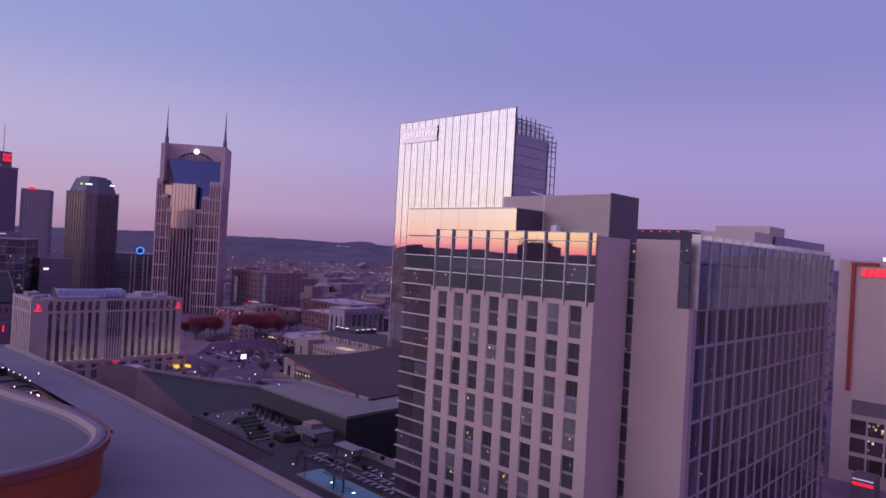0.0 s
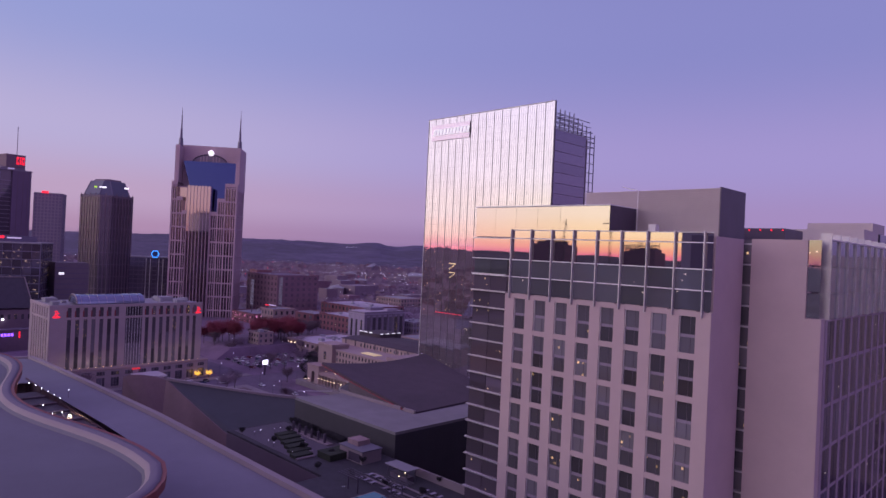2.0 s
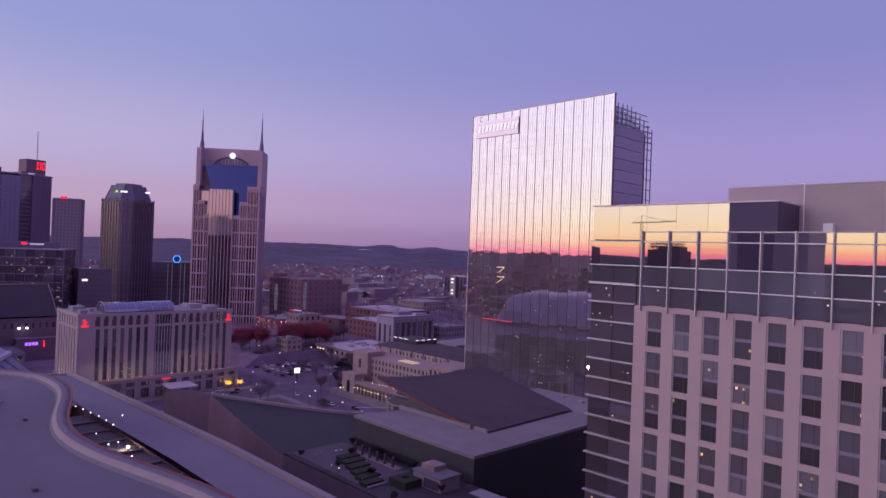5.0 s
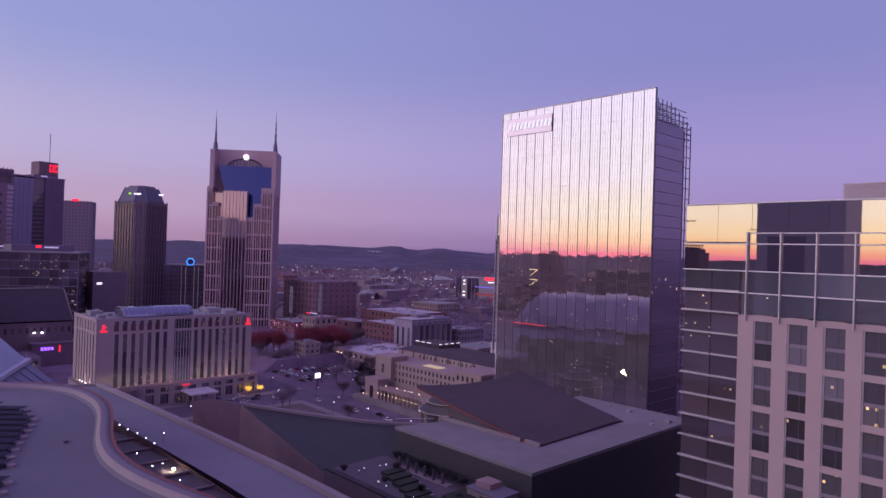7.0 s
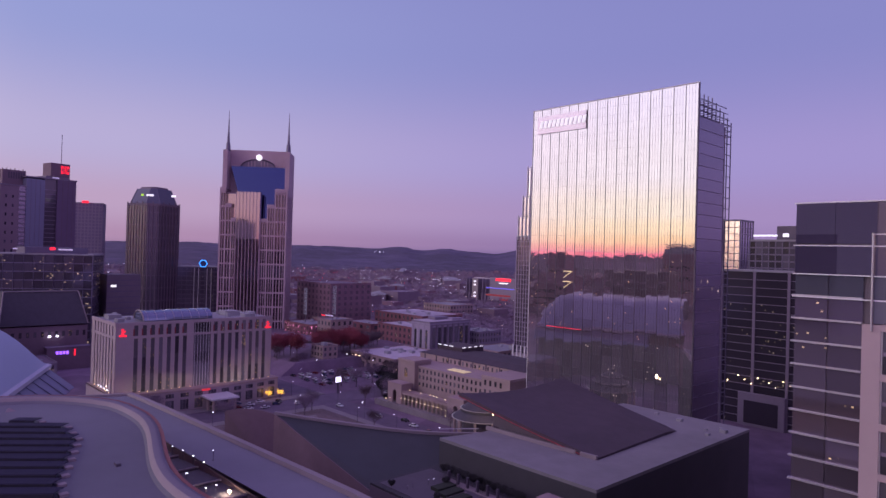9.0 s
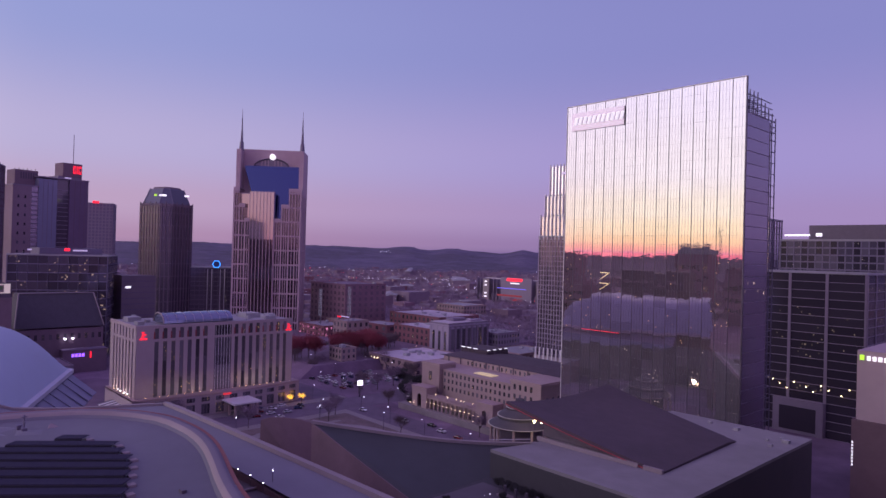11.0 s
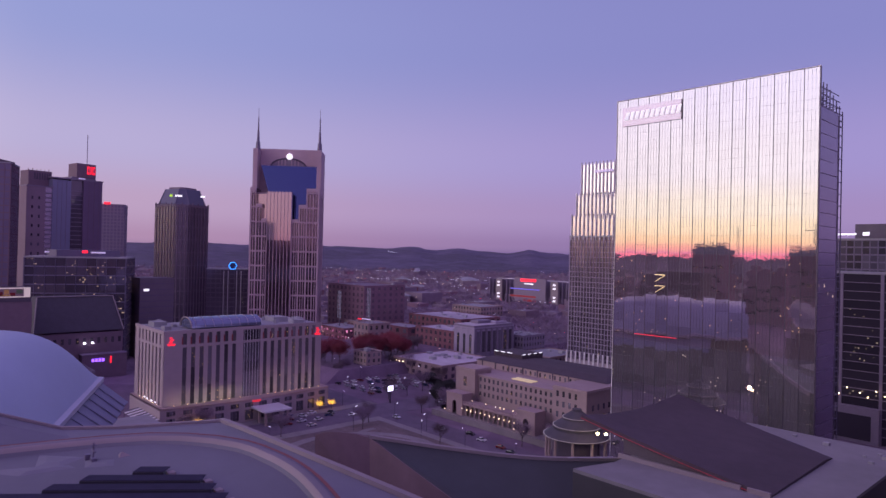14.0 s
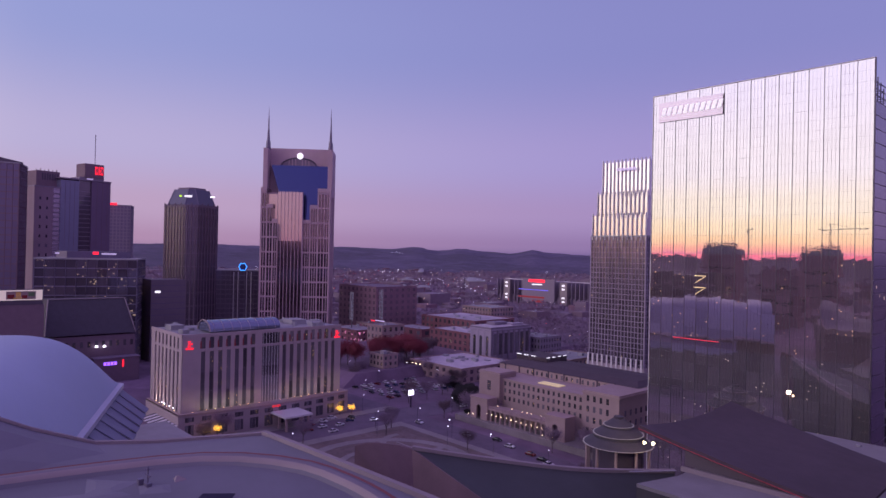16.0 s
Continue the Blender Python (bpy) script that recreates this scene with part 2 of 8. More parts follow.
G_LOUNGE = glass("lounge_lower_glass", (130, 130, 139), rough=0.03, metal=0.68, wobble=0.25, wscale=0.5, lit=0.5, lit_rgb=(255, 232, 210), lit_str=1.0, spread=0.3, cell=(0.2, 0.2, 0.17), rare=0.9955)
G_CORNER = glass("hotel_corner_glass", (126, 113, 129), rough=0.04, metal=0.68, wobble=0.25, wscale=0.5, lit=0.4, lit_rgb=(255, 214, 160), lit_str=1.0, spread=0.3, cell=(0.25, 0.25, 0.2), rare=0.994)
G_SIDE = glass("side_blue_glass", (124, 128, 154), rough=0.05, metal=0.7, wobble=0.15, wscale=0.4, lit=0.2, spread=0.25, cell=(0.25, 0.25, 0.25), rare=0.994)
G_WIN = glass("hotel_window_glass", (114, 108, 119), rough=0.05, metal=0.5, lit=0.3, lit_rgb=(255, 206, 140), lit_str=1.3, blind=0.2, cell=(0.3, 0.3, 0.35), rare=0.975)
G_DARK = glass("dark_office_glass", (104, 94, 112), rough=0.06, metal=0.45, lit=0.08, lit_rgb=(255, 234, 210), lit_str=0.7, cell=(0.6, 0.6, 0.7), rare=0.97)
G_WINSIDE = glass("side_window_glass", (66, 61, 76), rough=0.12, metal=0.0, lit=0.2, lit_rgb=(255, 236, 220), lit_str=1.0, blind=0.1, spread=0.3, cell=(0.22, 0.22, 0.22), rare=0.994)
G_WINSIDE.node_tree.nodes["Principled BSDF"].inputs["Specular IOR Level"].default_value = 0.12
G_BLUE = glass("blue_crown_glass", (66, 72, 120), rough=0.05, metal=0.9)
G_BRONZE = glass("bronze_office_glass", (136, 118, 126), rough=0.05, metal=0.85, lit=0.03)
L_WARM = lamp_mat("warm_lamp", (255, 222, 172), 6.0)
L_WHITE = lamp_mat("white_lamp", (240, 236, 255), 6.0)
L_RED = lamp_mat("red_neon", (255, 36, 60), 1.3)
L_REDDIM = lamp_mat("red_wash_lamp", (255, 80, 104), 0.07)
L_SIGN = lamp_mat("white_sign_light", (250, 245, 255), 1.0)
L_BLUE = lamp_mat("blue_sign_light", (60, 150, 255), 1.6)
L_REDFIN = lamp_mat("red_fin_light", (170, 34, 46), 0.13)
L_TUBE2 = lamp_mat("dim_white_tube", (214, 204, 236), 0.16)
L_TUBE = lamp_mat("white_tube", (220, 206, 240), 0.3)
L_BOARD = lamp_mat("video_screen", (235, 225, 255), 2.4)
L_BLUE2 = lamp_mat("blue_board_light", (120, 110, 240), 0.5)
L_FARW = lamp_mat("far_white_lamp", (235, 232, 255), 2.2)
L_FARY = lamp_mat("far_warm_lamp", (255, 220, 186), 1.8)
L_FARR = lamp_mat("far_red_lamp", (255, 50, 70), 1.4)
L_FLOOD = lamp_mat("flood_lens", (255, 226, 170), 14.0)
M_PICY = mat("ochre_print", (216, 170, 96), 0.6, vary=0.2, scale=1.0)
M_PICG = mat("green_print", (96, 120, 84), 0.6, vary=0.2, scale=1.0)
L_BILL = lamp_mat("billboard_face", (214, 196, 190), 0.45)
L_PURPLE = lamp_mat("purple_sign_light", (150, 90, 255), 2.0)
L_GREEN = lamp_mat("green_sign_light", (170, 220, 60), 1.2)
L_YELLOW = lamp_mat("yellow_fairy_lights", (255, 206, 90), 0.9)


# ---- mesh helpers ----
BASE = {}


def box(bm, x0, x1, y0, y1, z0, z1):
    v = [bm.verts.new((x, y, z)) for z in (z0, z1) for x, y in ((x0, y0), (x1, y0), (x1, y1), (x0, y1))]
    for f in ((3, 2, 1, 0), (4, 5, 6, 7), (0, 1, 5, 4), (1, 2, 6, 5), (2, 3, 7, 6), (3, 0, 4, 7)):
        bm.faces.new([v[i] for i in f])
    return v


def prism(bm, pts, z0, z1, z0s=None, z1s=None):
    """A plan outline (counter-clockwise) raised from z0 to z1, or to a height for each corner."""
    n = len(pts)
    lo = [bm.verts.new((p[0], p[1], z0s[i] if z0s else z0)) for i, p in enumerate(pts)]
    hi = [bm.verts.new((p[0], p[1], z1s[i] if z1s else z1)) for i, p in enumerate(pts)]
    bm.faces.new(lo[::-1])
    bm.faces.new(hi)
    for i in range(n):
        bm.faces.new((lo[i], lo[(i + 1) % n], hi[(i + 1) % n], hi[i]))
    return lo + hi


def frustum(bm, lo_pts, hi_pts, z0, z1):
    n = len(lo_pts)
    lo = [bm.verts.new((*p, z0)) for p in lo_pts]
    hi = [bm.verts.new((*p, z1)) for p in hi_pts]
    bm.faces.new(lo[::-1])
    bm.faces.new(hi)
    for i in range(n):
        bm.faces.new((lo[i], lo[(i + 1) % n], hi[(i + 1) % n], hi[i]))
    return lo + hi


def ring(cx, cy, r, n=24, ry=None, a0=0.0):
    return [(cx + r * math.cos(a0 + 2 * math.pi * i / n), cy + (ry or r) * math.sin(a0 + 2 * math.pi * i / n)) for i in range(n)]


def rod(bm, a, b, r, n=6):
    a, b = Vector(a), Vector(b)
    q = (b - a).to_track_quat("Z", "Y")
    rows = []
    for p in (a, b):
        rows.append([bm.verts.new(p + q @ Vector((r * math.cos(2 * math.pi * i / n), r * math.sin(2 * math.pi * i / n), 0))) for i in range(n)])
    for i in range(n):
        bm.faces.new((rows[0][i], rows[0][(i + 1) % n], rows[1][(i + 1) % n], rows[1][i]))
    bm.faces.new(rows[0][::-1])
    bm.faces.new(rows[1])


def tube(bm, pts, r, n=6):
    """One round bar bent along a line of points."""
    rows = []
    for i, p in enumerate(pts):
        d = Vector(pts[min(i + 1, len(pts) - 1)]) - Vector(pts[max(i - 1, 0)])
        q = d.to_track_quat("Z", "Y")
        rows.append([bm.verts.new(Vector(p) + q @ Vector((r * math.cos(2 * math.pi * k / n), r * math.sin(2 * math.pi * k / n), 0))) for k in range(n)])
    for a, b in zip(rows, rows[1:]):
        for k in range(n):
            bm.faces.new((a[k], a[(k + 1) % n], b[(k + 1) % n], b[k]))
    bm.faces.new(rows[0][::-1])
    bm.faces.new(rows[-1])


def thing(name, at, label, category, group="", kind=""):
    ob = new(name)
    ob.location = at
    BASE[ob] = Vector(at)
    return tagged(ob, label, category, group, kind)


def part(name, bm, material, parent=None, label="", smooth=False):
    """Links a bmesh, built in world places, as one mesh under a thing or a part."""
    me = bpy.data.meshes.new(name)
    if parent is not None:
        bmesh.ops.translate(bm, verts=bm.verts, vec=-BASE[parent])
    bmesh.ops.recalc_face_normals(bm, faces=bm.faces)
    bm.to_mesh(me)
    bm.free()
    for m in material if isinstance(material, (list, tuple)) else [material]:
        me.materials.append(m)
    if smooth:
        for p in me.polygons:
            p.use_smooth = True
    ob = new(name, me)
    if parent is not None:
        ob.parent = parent
        BASE[ob] = BASE[parent]
    if label:
        tagged(ob, label)
    return ob


def part_box(name, parent, material, x0, x1, y0, y1, z0, z1, label=""):
    bm = bmesh.new()
    box(bm, x0, x1, y0, y1, z0, z1)
    return part(name, bm, material, parent, label)


PANES = {}


def pane_mesh(name, w, h, d, material):
    key = (name, round(w, 2), round(h, 2), round(d, 2), material.name)
    if key not in PANES:
        bm = bmesh.new()
        box(bm, -w / 2, w / 2, -d / 2, d / 2, -h / 2, h / 2)
        bmesh.ops.recalc_face_normals(bm, faces=bm.faces)
        me = bpy.data.meshes.new(name)
        bm.to_mesh(me)
        bm.free()
        me.materials.append(material)
        PANES[key] = me
    return PANES[key]


def pane(name, parent, at, w, h, d, angle, material, tilt=0.0, spin=0.0):
    ob = new(name, pane_mesh(name, w, h, d, material))
    ob.parent = parent
    ob.location = Vector(at) - BASE[parent]
    ob.rotation_euler = (radians(tilt), 0, radians(angle + spin))
    return ob


def pane_grid(name, parent, start, along, angle, cols, rows, w, h, d, material, tilt=0.0):
    """Panes at the given distances along a wall and at the given heights. start: x, y of the wall's beginning; along: its direction."""
    for c in cols:
        for z in rows:
            pane(name, parent, (start[0] + along[0] * c, start[1] + along[1] * c, z), w, h, d, angle, material,
                 random.uniform(-tilt, tilt), random.uniform(-tilt, tilt))


def slat(name, parent, material, x0, x1, y0, y1, z0, z1):
    """One straight piece of a repeated kind; pieces of one size share their mesh."""
    return pane(name, parent, ((x0 + x1) / 2, (y0 + y1) / 2, (z0 + z1) / 2), x1 - x0, z1 - z0, y1 - y0, 0, material)


# ---- the ground, hills and streets ----
def build_ground():
    bm = bmesh.new()
    n, rad = 72, [0, 200, 500, 1000, 2000, 3000, 3900, 4900]
    rows = []
    for r in rad[1:]:
        rows.append([bm.verts.new((r * math.cos(2 * math.pi * i / n) - 50, r * math.sin(2 * math.pi * i / n), 0)) for i in range(n)])
    c = bm.verts.new((-50, 0, 0))
    for i in range(n):
        bm.faces.new((c, rows[0][i], rows[0][(i + 1) % n]))
        for a, b in zip(rows, rows[1:]):
            bm.faces.new((a[i], b[i], b[(i + 1) % n], a[(i + 1) % n]))
    tagged(part("ground", bm, M_LAND), "dark dusk city ground of asphalt, roofs and bare trees", "ground", kind="structure")
    # wooded ridges far off, distance haze mixed into their colour
    bm = bmesh.new()
    n = 760
    rows = []
    for r, k in [(2700 + 90 * q, (q / 15) ** 1.1) for q in range(16)] + [(4400, 0.8), (4800, 0.5)]:
        row = []
        for i in range(n):
            a = 2 * math.pi * i / n
            p = Vector((math.cos(a) * 3.2, math.sin(a) * 3.2, r * 0.0007))
            bearing = 180 - math.degrees(a)
            wild = 98 + 10 * noise.noise(p * 1.4) + 15 * noise.noise(p * 3.3) + 9 * max(0, noise.noise(p * 9.0 + Vector((0, 0, 5))))
            h = 88 + 22 * math.exp(-((bearing - 31.5) / 8.5) ** 2) + 14 * math.exp(-((bearing - 18.0) / 6.0) ** 2)
            for at, wide, up in ((22.2, 1.6, 8), (39.0, 1.4, 18), (39.7, 0.35, 5), (43.2, 1.5, 23), (45.8, 1.2, 7), (49.3, 1.1, 25), (51.6, 1.2, 9)):
                h += up * math.exp(-((bearing - at) / wide) ** 2)
            named = max(0.0, min(1.0, (bearing - 8) / 6, (62 - bearing) / 6))
            h = wild + (h - wild) * named + 3 * noise.noise(p * 40)
            row.append(bm.verts.new((r * math.cos(a) - 50, r * math.sin(a), h * k - 1 + (7 * noise.noise(p * 70 + Vector((0, 0, r * 0.02))) if 0 < k < 1 else 1.6 * noise.noise(p * 120)))))
        rows.append(row)
    for a, b in zip(rows, rows[1:]):
        for i in range(n):
            bm.faces.new((a[i], b[i], b[(i + 1) % n], a[(i + 1) % n]))
    tagged(part("backdrop_hills", bm, M_HILL, smooth=True), "low dark wooded ridges along the horizon, tinted with haze", "hills", kind="structure")


def land_mat(name, a, b, scale):
    m = mat(name, a, 0.95, vary=0.3, scale=scale, bump=0.0, stain=0.35)
    nt = m.node_tree
    hsv = next(n for n in nt.nodes if n.type == "HUE_SAT")
    geo = next(n for n in nt.nodes if n.type == "NEW_GEOMETRY")
    vo = nt.nodes.new("ShaderNodeTexVoronoi")
    vo.inputs["Scale"].default_value = scale * 0.5
    nt.links.new(geo.outputs["Position"], vo.inputs["Vector"])
    rp = nt.nodes.new("ShaderNodeValToRGB")
    rp.color_ramp.elements[0].color = (*srgb(*a), 1)
    rp.color_ramp.elements[1].color = (*srgb(*b), 1)
    rp.color_ramp.elements[0].position = 0.35
    rp.color_ramp.elements[1].position = 0.8
    nt.links.new(vo.outputs["Color"], rp.inputs[0])
    nt.links.new(rp.outputs[0], hsv.inputs["Color"])
    return m


# ground colour includes a little of the city haze
M_LAND = land_mat("city_ground", (118, 96, 118), (133, 110, 132), 0.06)
# woods shifted to blue-violet to paint the haze over the ridges
M_HILL = land_mat("hazy_woods", (84, 71, 100), (92, 79, 108), 0.02)
build_ground()


def slab(name, pts, z0, z1, material, label, category, kind="structure"):
    bm = bmesh.new()
    prism(bm, pts, z0, z1)
    return tagged(part(name, bm, material), label, category, kind=kind)


def rect(x0, x1, y0, y1):
    return [(x0, y0), (x1, y0), (x1, y1), (x0, y1)]


# avenues run along x, streets along y
slab("road_avenue", rect(-1200, 400, 52, 66), 0.02, 0.1, M_ASPHALT, "dark asphalt avenue between the halls", "road")
slab("road_fourth", rect(-1200, 400, 184, 200), 0.024, 0.104, M_ASPHALT, "asphalt avenue in front of the concert hall", "road")
slab("road_street", rect(-374, -352, -200, 900), 0.028, 0.108, M_ASPHALT, "asphalt cross street past the hotel", "road")
slab("road_lane", rect(-262, -246, 105, 600), 0.032, 0.112, M_ASPHALT, "asphalt street beside the concert hall", "road")


# ---- the near hotel with the rooftop lounge ----
def build_hotel():
    h = thing("hotel_tower", (-70, 130, 0), "pale precast hotel tower with dark windows and mirrored top lounge", "hotel")
    Y = 85.0
    # front block core
    bm = bmesh.new()
    box(bm, -93.0, -51.9, Y + 0.5, 130, 0, 83.4)
    part("core", bm, M_DARKWALL, h, "dark inner face behind the windows")
    # stone front: piers and spandrels around pairs of windows
    cols = [-83.9 + 4.03 * k for k in range(8)]
    edges = [-85.8] + [v for c in cols for v in (c, c + 2.3)] + [-51.4]
    for a, b in zip(edges[::2], edges[1::2]):
        slat("pier", h, M_STONE, a, b, Y, Y + 0.55, 28, 73.6)
    for c in cols:
        for g in range(8):
            top = 73.0 - 5.7 * g
            slat("spandrel", h, M_STONE, c, c + 2.3, Y + 0.03, Y + 0.5, top - 0.1, top + 0.7)
    part_box("return_wall", h, M_STONE, -52.6, -51.4, Y + 0.55, 95, 28, 83.6)
    rows = []
    for g in range(8):
        top = 73.0 - 5.7 * g
        rows += [top - 1.3, top - 4.05]
    for c in cols:
        for z in rows:
            pane("window", h, (c + 1.15, Y + 0.34, z), 2.24, 2.5, 0.1, 0, G_WIN, random.uniform(-0.4, 0.4), random.uniform(-0.4, 0.4))
    for c in cols:
        for z in rows[::2]:
            slat("window_rail", h, M_LILAC, c, c + 2.3, Y + 0.16, Y + 0.3, z - 1.6, z - 1.18)
            slat("window_frame", h, M_FIN, c + 0.02, c + 0.17, Y + 0.12, Y + 0.3, z - 4.0, z + 1.25)
            slat("glazing_bar", h, M_DARKMETAL, c + 1.5, c + 1.56, Y + 0.24, Y + 0.3, z - 4.0, z + 1.25)
    # glass corner with white ledges
    for k in range(19):
        z = 77.9 - 2.85 * k
        if z < 29:
            break
        for x in (-91.35, -87.6):
            pane("corner_pane", h, (x, Y + 0.3, z), 3.65, 2.6, 0.1, 0, G_LOUNGE if k < 1 else G_CORNER, random.uniform(-0.3, 0.3), random.uniform(-0.3, 0.3))
        pane("corner_pane", h, (-93.1, Y + 6, z), 11, 2.6, 0.1, 90, G_WIN)
        part_box("ledge", h, M_FIN, -93.5, -85.8, Y - 0.14, Y + 0.4, z - 1.47, z - 1.27)
    # lounge glass band
    fins = [-84.8 + 4.03 * k for k in range(9)]
    zs = [73.7, 76.4, 79.2, 82.7]
    for a, b in zip([-93.3] + fins, fins + [-51.5]):
        if b - a < 0.3:
            continue
        for i, (z0, z1) in enumerate(zip(zs, zs[1:])):
            g = G_SKYLOUNGE if i == 2 else G_LOUNGE
            if a < -90 and i < 2:
                continue
            pane("lounge_pane", h, ((a + b) / 2, Y + 0.1, (z0 + z1) / 2), b - a - 0.1, z1 - z0 - 0.12, 0.1, 0, g, random.uniform(-0.06, 0.06), random.uniform(-0.06, 0.06))
        if a > -90:
            pane("parapet_pane", h, ((a + b) / 2, Y + 0.1, 83.4), b - a - 0.1, 1.2, 0.08, 0, G_SKYLOUNGE, random.uniform(-0.1, 0.1))
    for x in fins:
        slat("lounge_fin", h, M_FIN, x - 0.08, x + 0.08, Y - 0.4, Y + 0.3, 72.9, 84.2)
    for z in zs[1:]:
        part_box("lounge_ledge", h, M_WHITE, -93.4, -51.5, Y - 0.16, Y + 0.2, z - 0.07, z + 0.07)
    part_box("lounge_rail", h, M_FIN, -85, -51.5, Y - 0.05, Y + 0.15, 84.0, 84.15)
    # penthouse glass
    for i, x in enumerate((-91.1, -86.7, -82.3, -77.9, -73.5, -69.2)):
        pane("penthouse_pane", h, (x, Y + 0.4, 85.4), 4.36, 4.9, 0.1, 0, G_SKYLOUNGE, random.uniform(-0.05, 0.05), random.uniform(-0.05, 0.05))
    part_box("penthouse", h, M_DARKMETAL, -93.3, -67.0, Y + 0.5, 102, 83.3, 87.9)
    part_box("penthouse_cap", h, M_WHITE, -93.5, -66.9, Y + 0.2, 94, 87.9, 88.06)
    # plant room screened with louvers
    bm = bmesh.new()
    box(bm, -76.2, -54.3, 93.2, 102, 83.3, 90.7)
    part("plant_room", bm, M_LOUVER, h, "grey louvered plant room screen")
    for k in range(22):
        slat("louver", h, M_LOUVER, -76.4, -54.2, 93.05, 93.2, 83.6 + 0.33 * k, 83.6 + 0.33 * k + 0.2)
    part_box("plant_end", h, M_DARKMETAL, -54.3, -54.1, 93.1, 102.2, 83.3, 90.9)
    bm = bmesh.new()
    rod(bm, (-66.0, 91.5, 83.4), (-66.0, 91.5, 90.6), 0.07)
    rod(bm, (-66.0, 91.5, 90.6), (-68.4, 91.0, 91.2), 0.07)
    part("davit_arm", bm, M_WHITE, h)
    part_box("roof_box", h, M_WHITE, -63.3, -62.2, 90, 91.2, 83.4, 85.4)
    # recessed slot and blank stone end
    part_box("slot_back", h, M_DARKMETAL, -51.9, -50.2, 96, 100, 0, 83.5)
    for k in range(19):
        z = 83.0 - 2.9 * k
        pane("slot_pane", h, (-51.1, 95.9, z - 1.3), 1.5, 2.5, 0.1, 0, G_WIN)
        part_box("slot_ledge", h, M_FIN, -51.9, -50.3, 95.6, 96, z - 0.12, z + 0.12)
    part_box("end_wall", h, M_STONE, -50.4, -41.4, 95.2, 97.3, 0, 73.4, "blank pale stone end wall")
    part_box("end_wall", h, M_STONE, -50.4, -43.3, 95.2, 97.3, 73.4, 83.7)
    part_box("wing_core", h, M_DARKWALL, -93, -42.4, 97.3, 168.6, 0, 83.2)
    for z0, z1 in ((73.5, 76.7), (76.9, 80.2), (80.4, 83.7)):
        pane("corner_pane", h, (-42.5, 95.5, (z0 + z1) / 2), 1.5, z1 - z0, 0.1, 0, G_LOUNGE)
    # long side: piers and glass
    ys = [97.4 + 4.18 * k for k in range(18)]
    for y in ys:
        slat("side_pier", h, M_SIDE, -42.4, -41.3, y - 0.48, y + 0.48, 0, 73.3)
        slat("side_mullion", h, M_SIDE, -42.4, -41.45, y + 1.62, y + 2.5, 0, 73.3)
        slat("side_fin", h, M_FIN, -42.4, -41.04, y - 0.11, y + 0.11, 73.3, 84.7)
    for g in range(13):
        z = 73.3 - 5.75 * g
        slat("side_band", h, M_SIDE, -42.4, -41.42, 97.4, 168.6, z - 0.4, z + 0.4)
    for y in ys[:-1]:
        for g in range(8):
            z = 73.3 - 5.75 * g
            for s in (0.42, 2.25):
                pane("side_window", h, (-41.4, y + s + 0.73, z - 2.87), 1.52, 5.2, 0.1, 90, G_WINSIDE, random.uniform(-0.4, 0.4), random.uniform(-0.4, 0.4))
        for z in (75.0, 78.5, 82.0):
            pane("side_glass", h, (-41.34, y + 2.09, z), 3.9, 3.4, 0.1, 90, G_SIDE, random.uniform(-0.2, 0.2), random.uniform(-0.2, 0.2))
    part_box("side_cap", h, M_WHITE, -42.6, -41.1, 97.3, 168.7, 83.75, 83.95)
    part_box("roof", h, M_ROOFGREY, -93, -42.6, 97.4, 168.6, 83.2, 83.45)
    # block behind with blue glass end
    part_box("rear_block", h, M_LOUVER, -77, -44.6, 130, 140, 83.4, 87.0, "grey rooftop plant screen")
    part_box("rear_block", h, M_DARKMETAL, -60, -44.8, 142, 178, 83.4, 86.8)
    for k in range(7):
        pane("rear_glass", h, (-44.7, 144.6 + 5.1 * k, 85.1), 5.0, 3.3, 0.1, 90, G_BLUE, random.uniform(-0.3, 0.3), random.uniform(-0.3, 0.3))
    part_box("low_plant", h, M_DARKMETAL, -62.0, -52.4, 115, 124, 83.4, 86.3, "low dark roof plant with red lamps")
    for k in range(6):
        slat("red_lamp", h, L_RED, -61.6 + 1.75 * k, -61.4 + 1.75 * k, 114.8, 115, 85.9, 86.1)
    part_box("rear_block", h, M_LOUVER, -57, -46, 142.5, 152, 86.8, 88.9)
    part_box("rear_wing", h, M_DARKWALL, -90, -43.4, 168.7, 181, 0, 83.0)
    for k in range(24):
        z = 82.0 - 3.2 * k
        pane("rear_pane", h, (-43.2, 175, z), 11.6, 2.6, 0.1, 90, G_SIDE)
    # low podium with the pool terrace
    part_box("podium", h, M_DARKWALL, -134, -41, 76, 95.2, 0, 29.4)
    part_box("terrace", h, M_DARKPAVE, -134, -41.5, 76.1, 84.1, 29.4, 30.0)
    part_box("podium", h, M_DARKWALL, -178, -93.6, 84, 104, 0, 29.5)
    part_box("terrace", h, M_DARKPAVE, -178, -93.7, 84.1, 104.4, 29.5, 30.0, "grey paved pool terrace")


build_hotel()


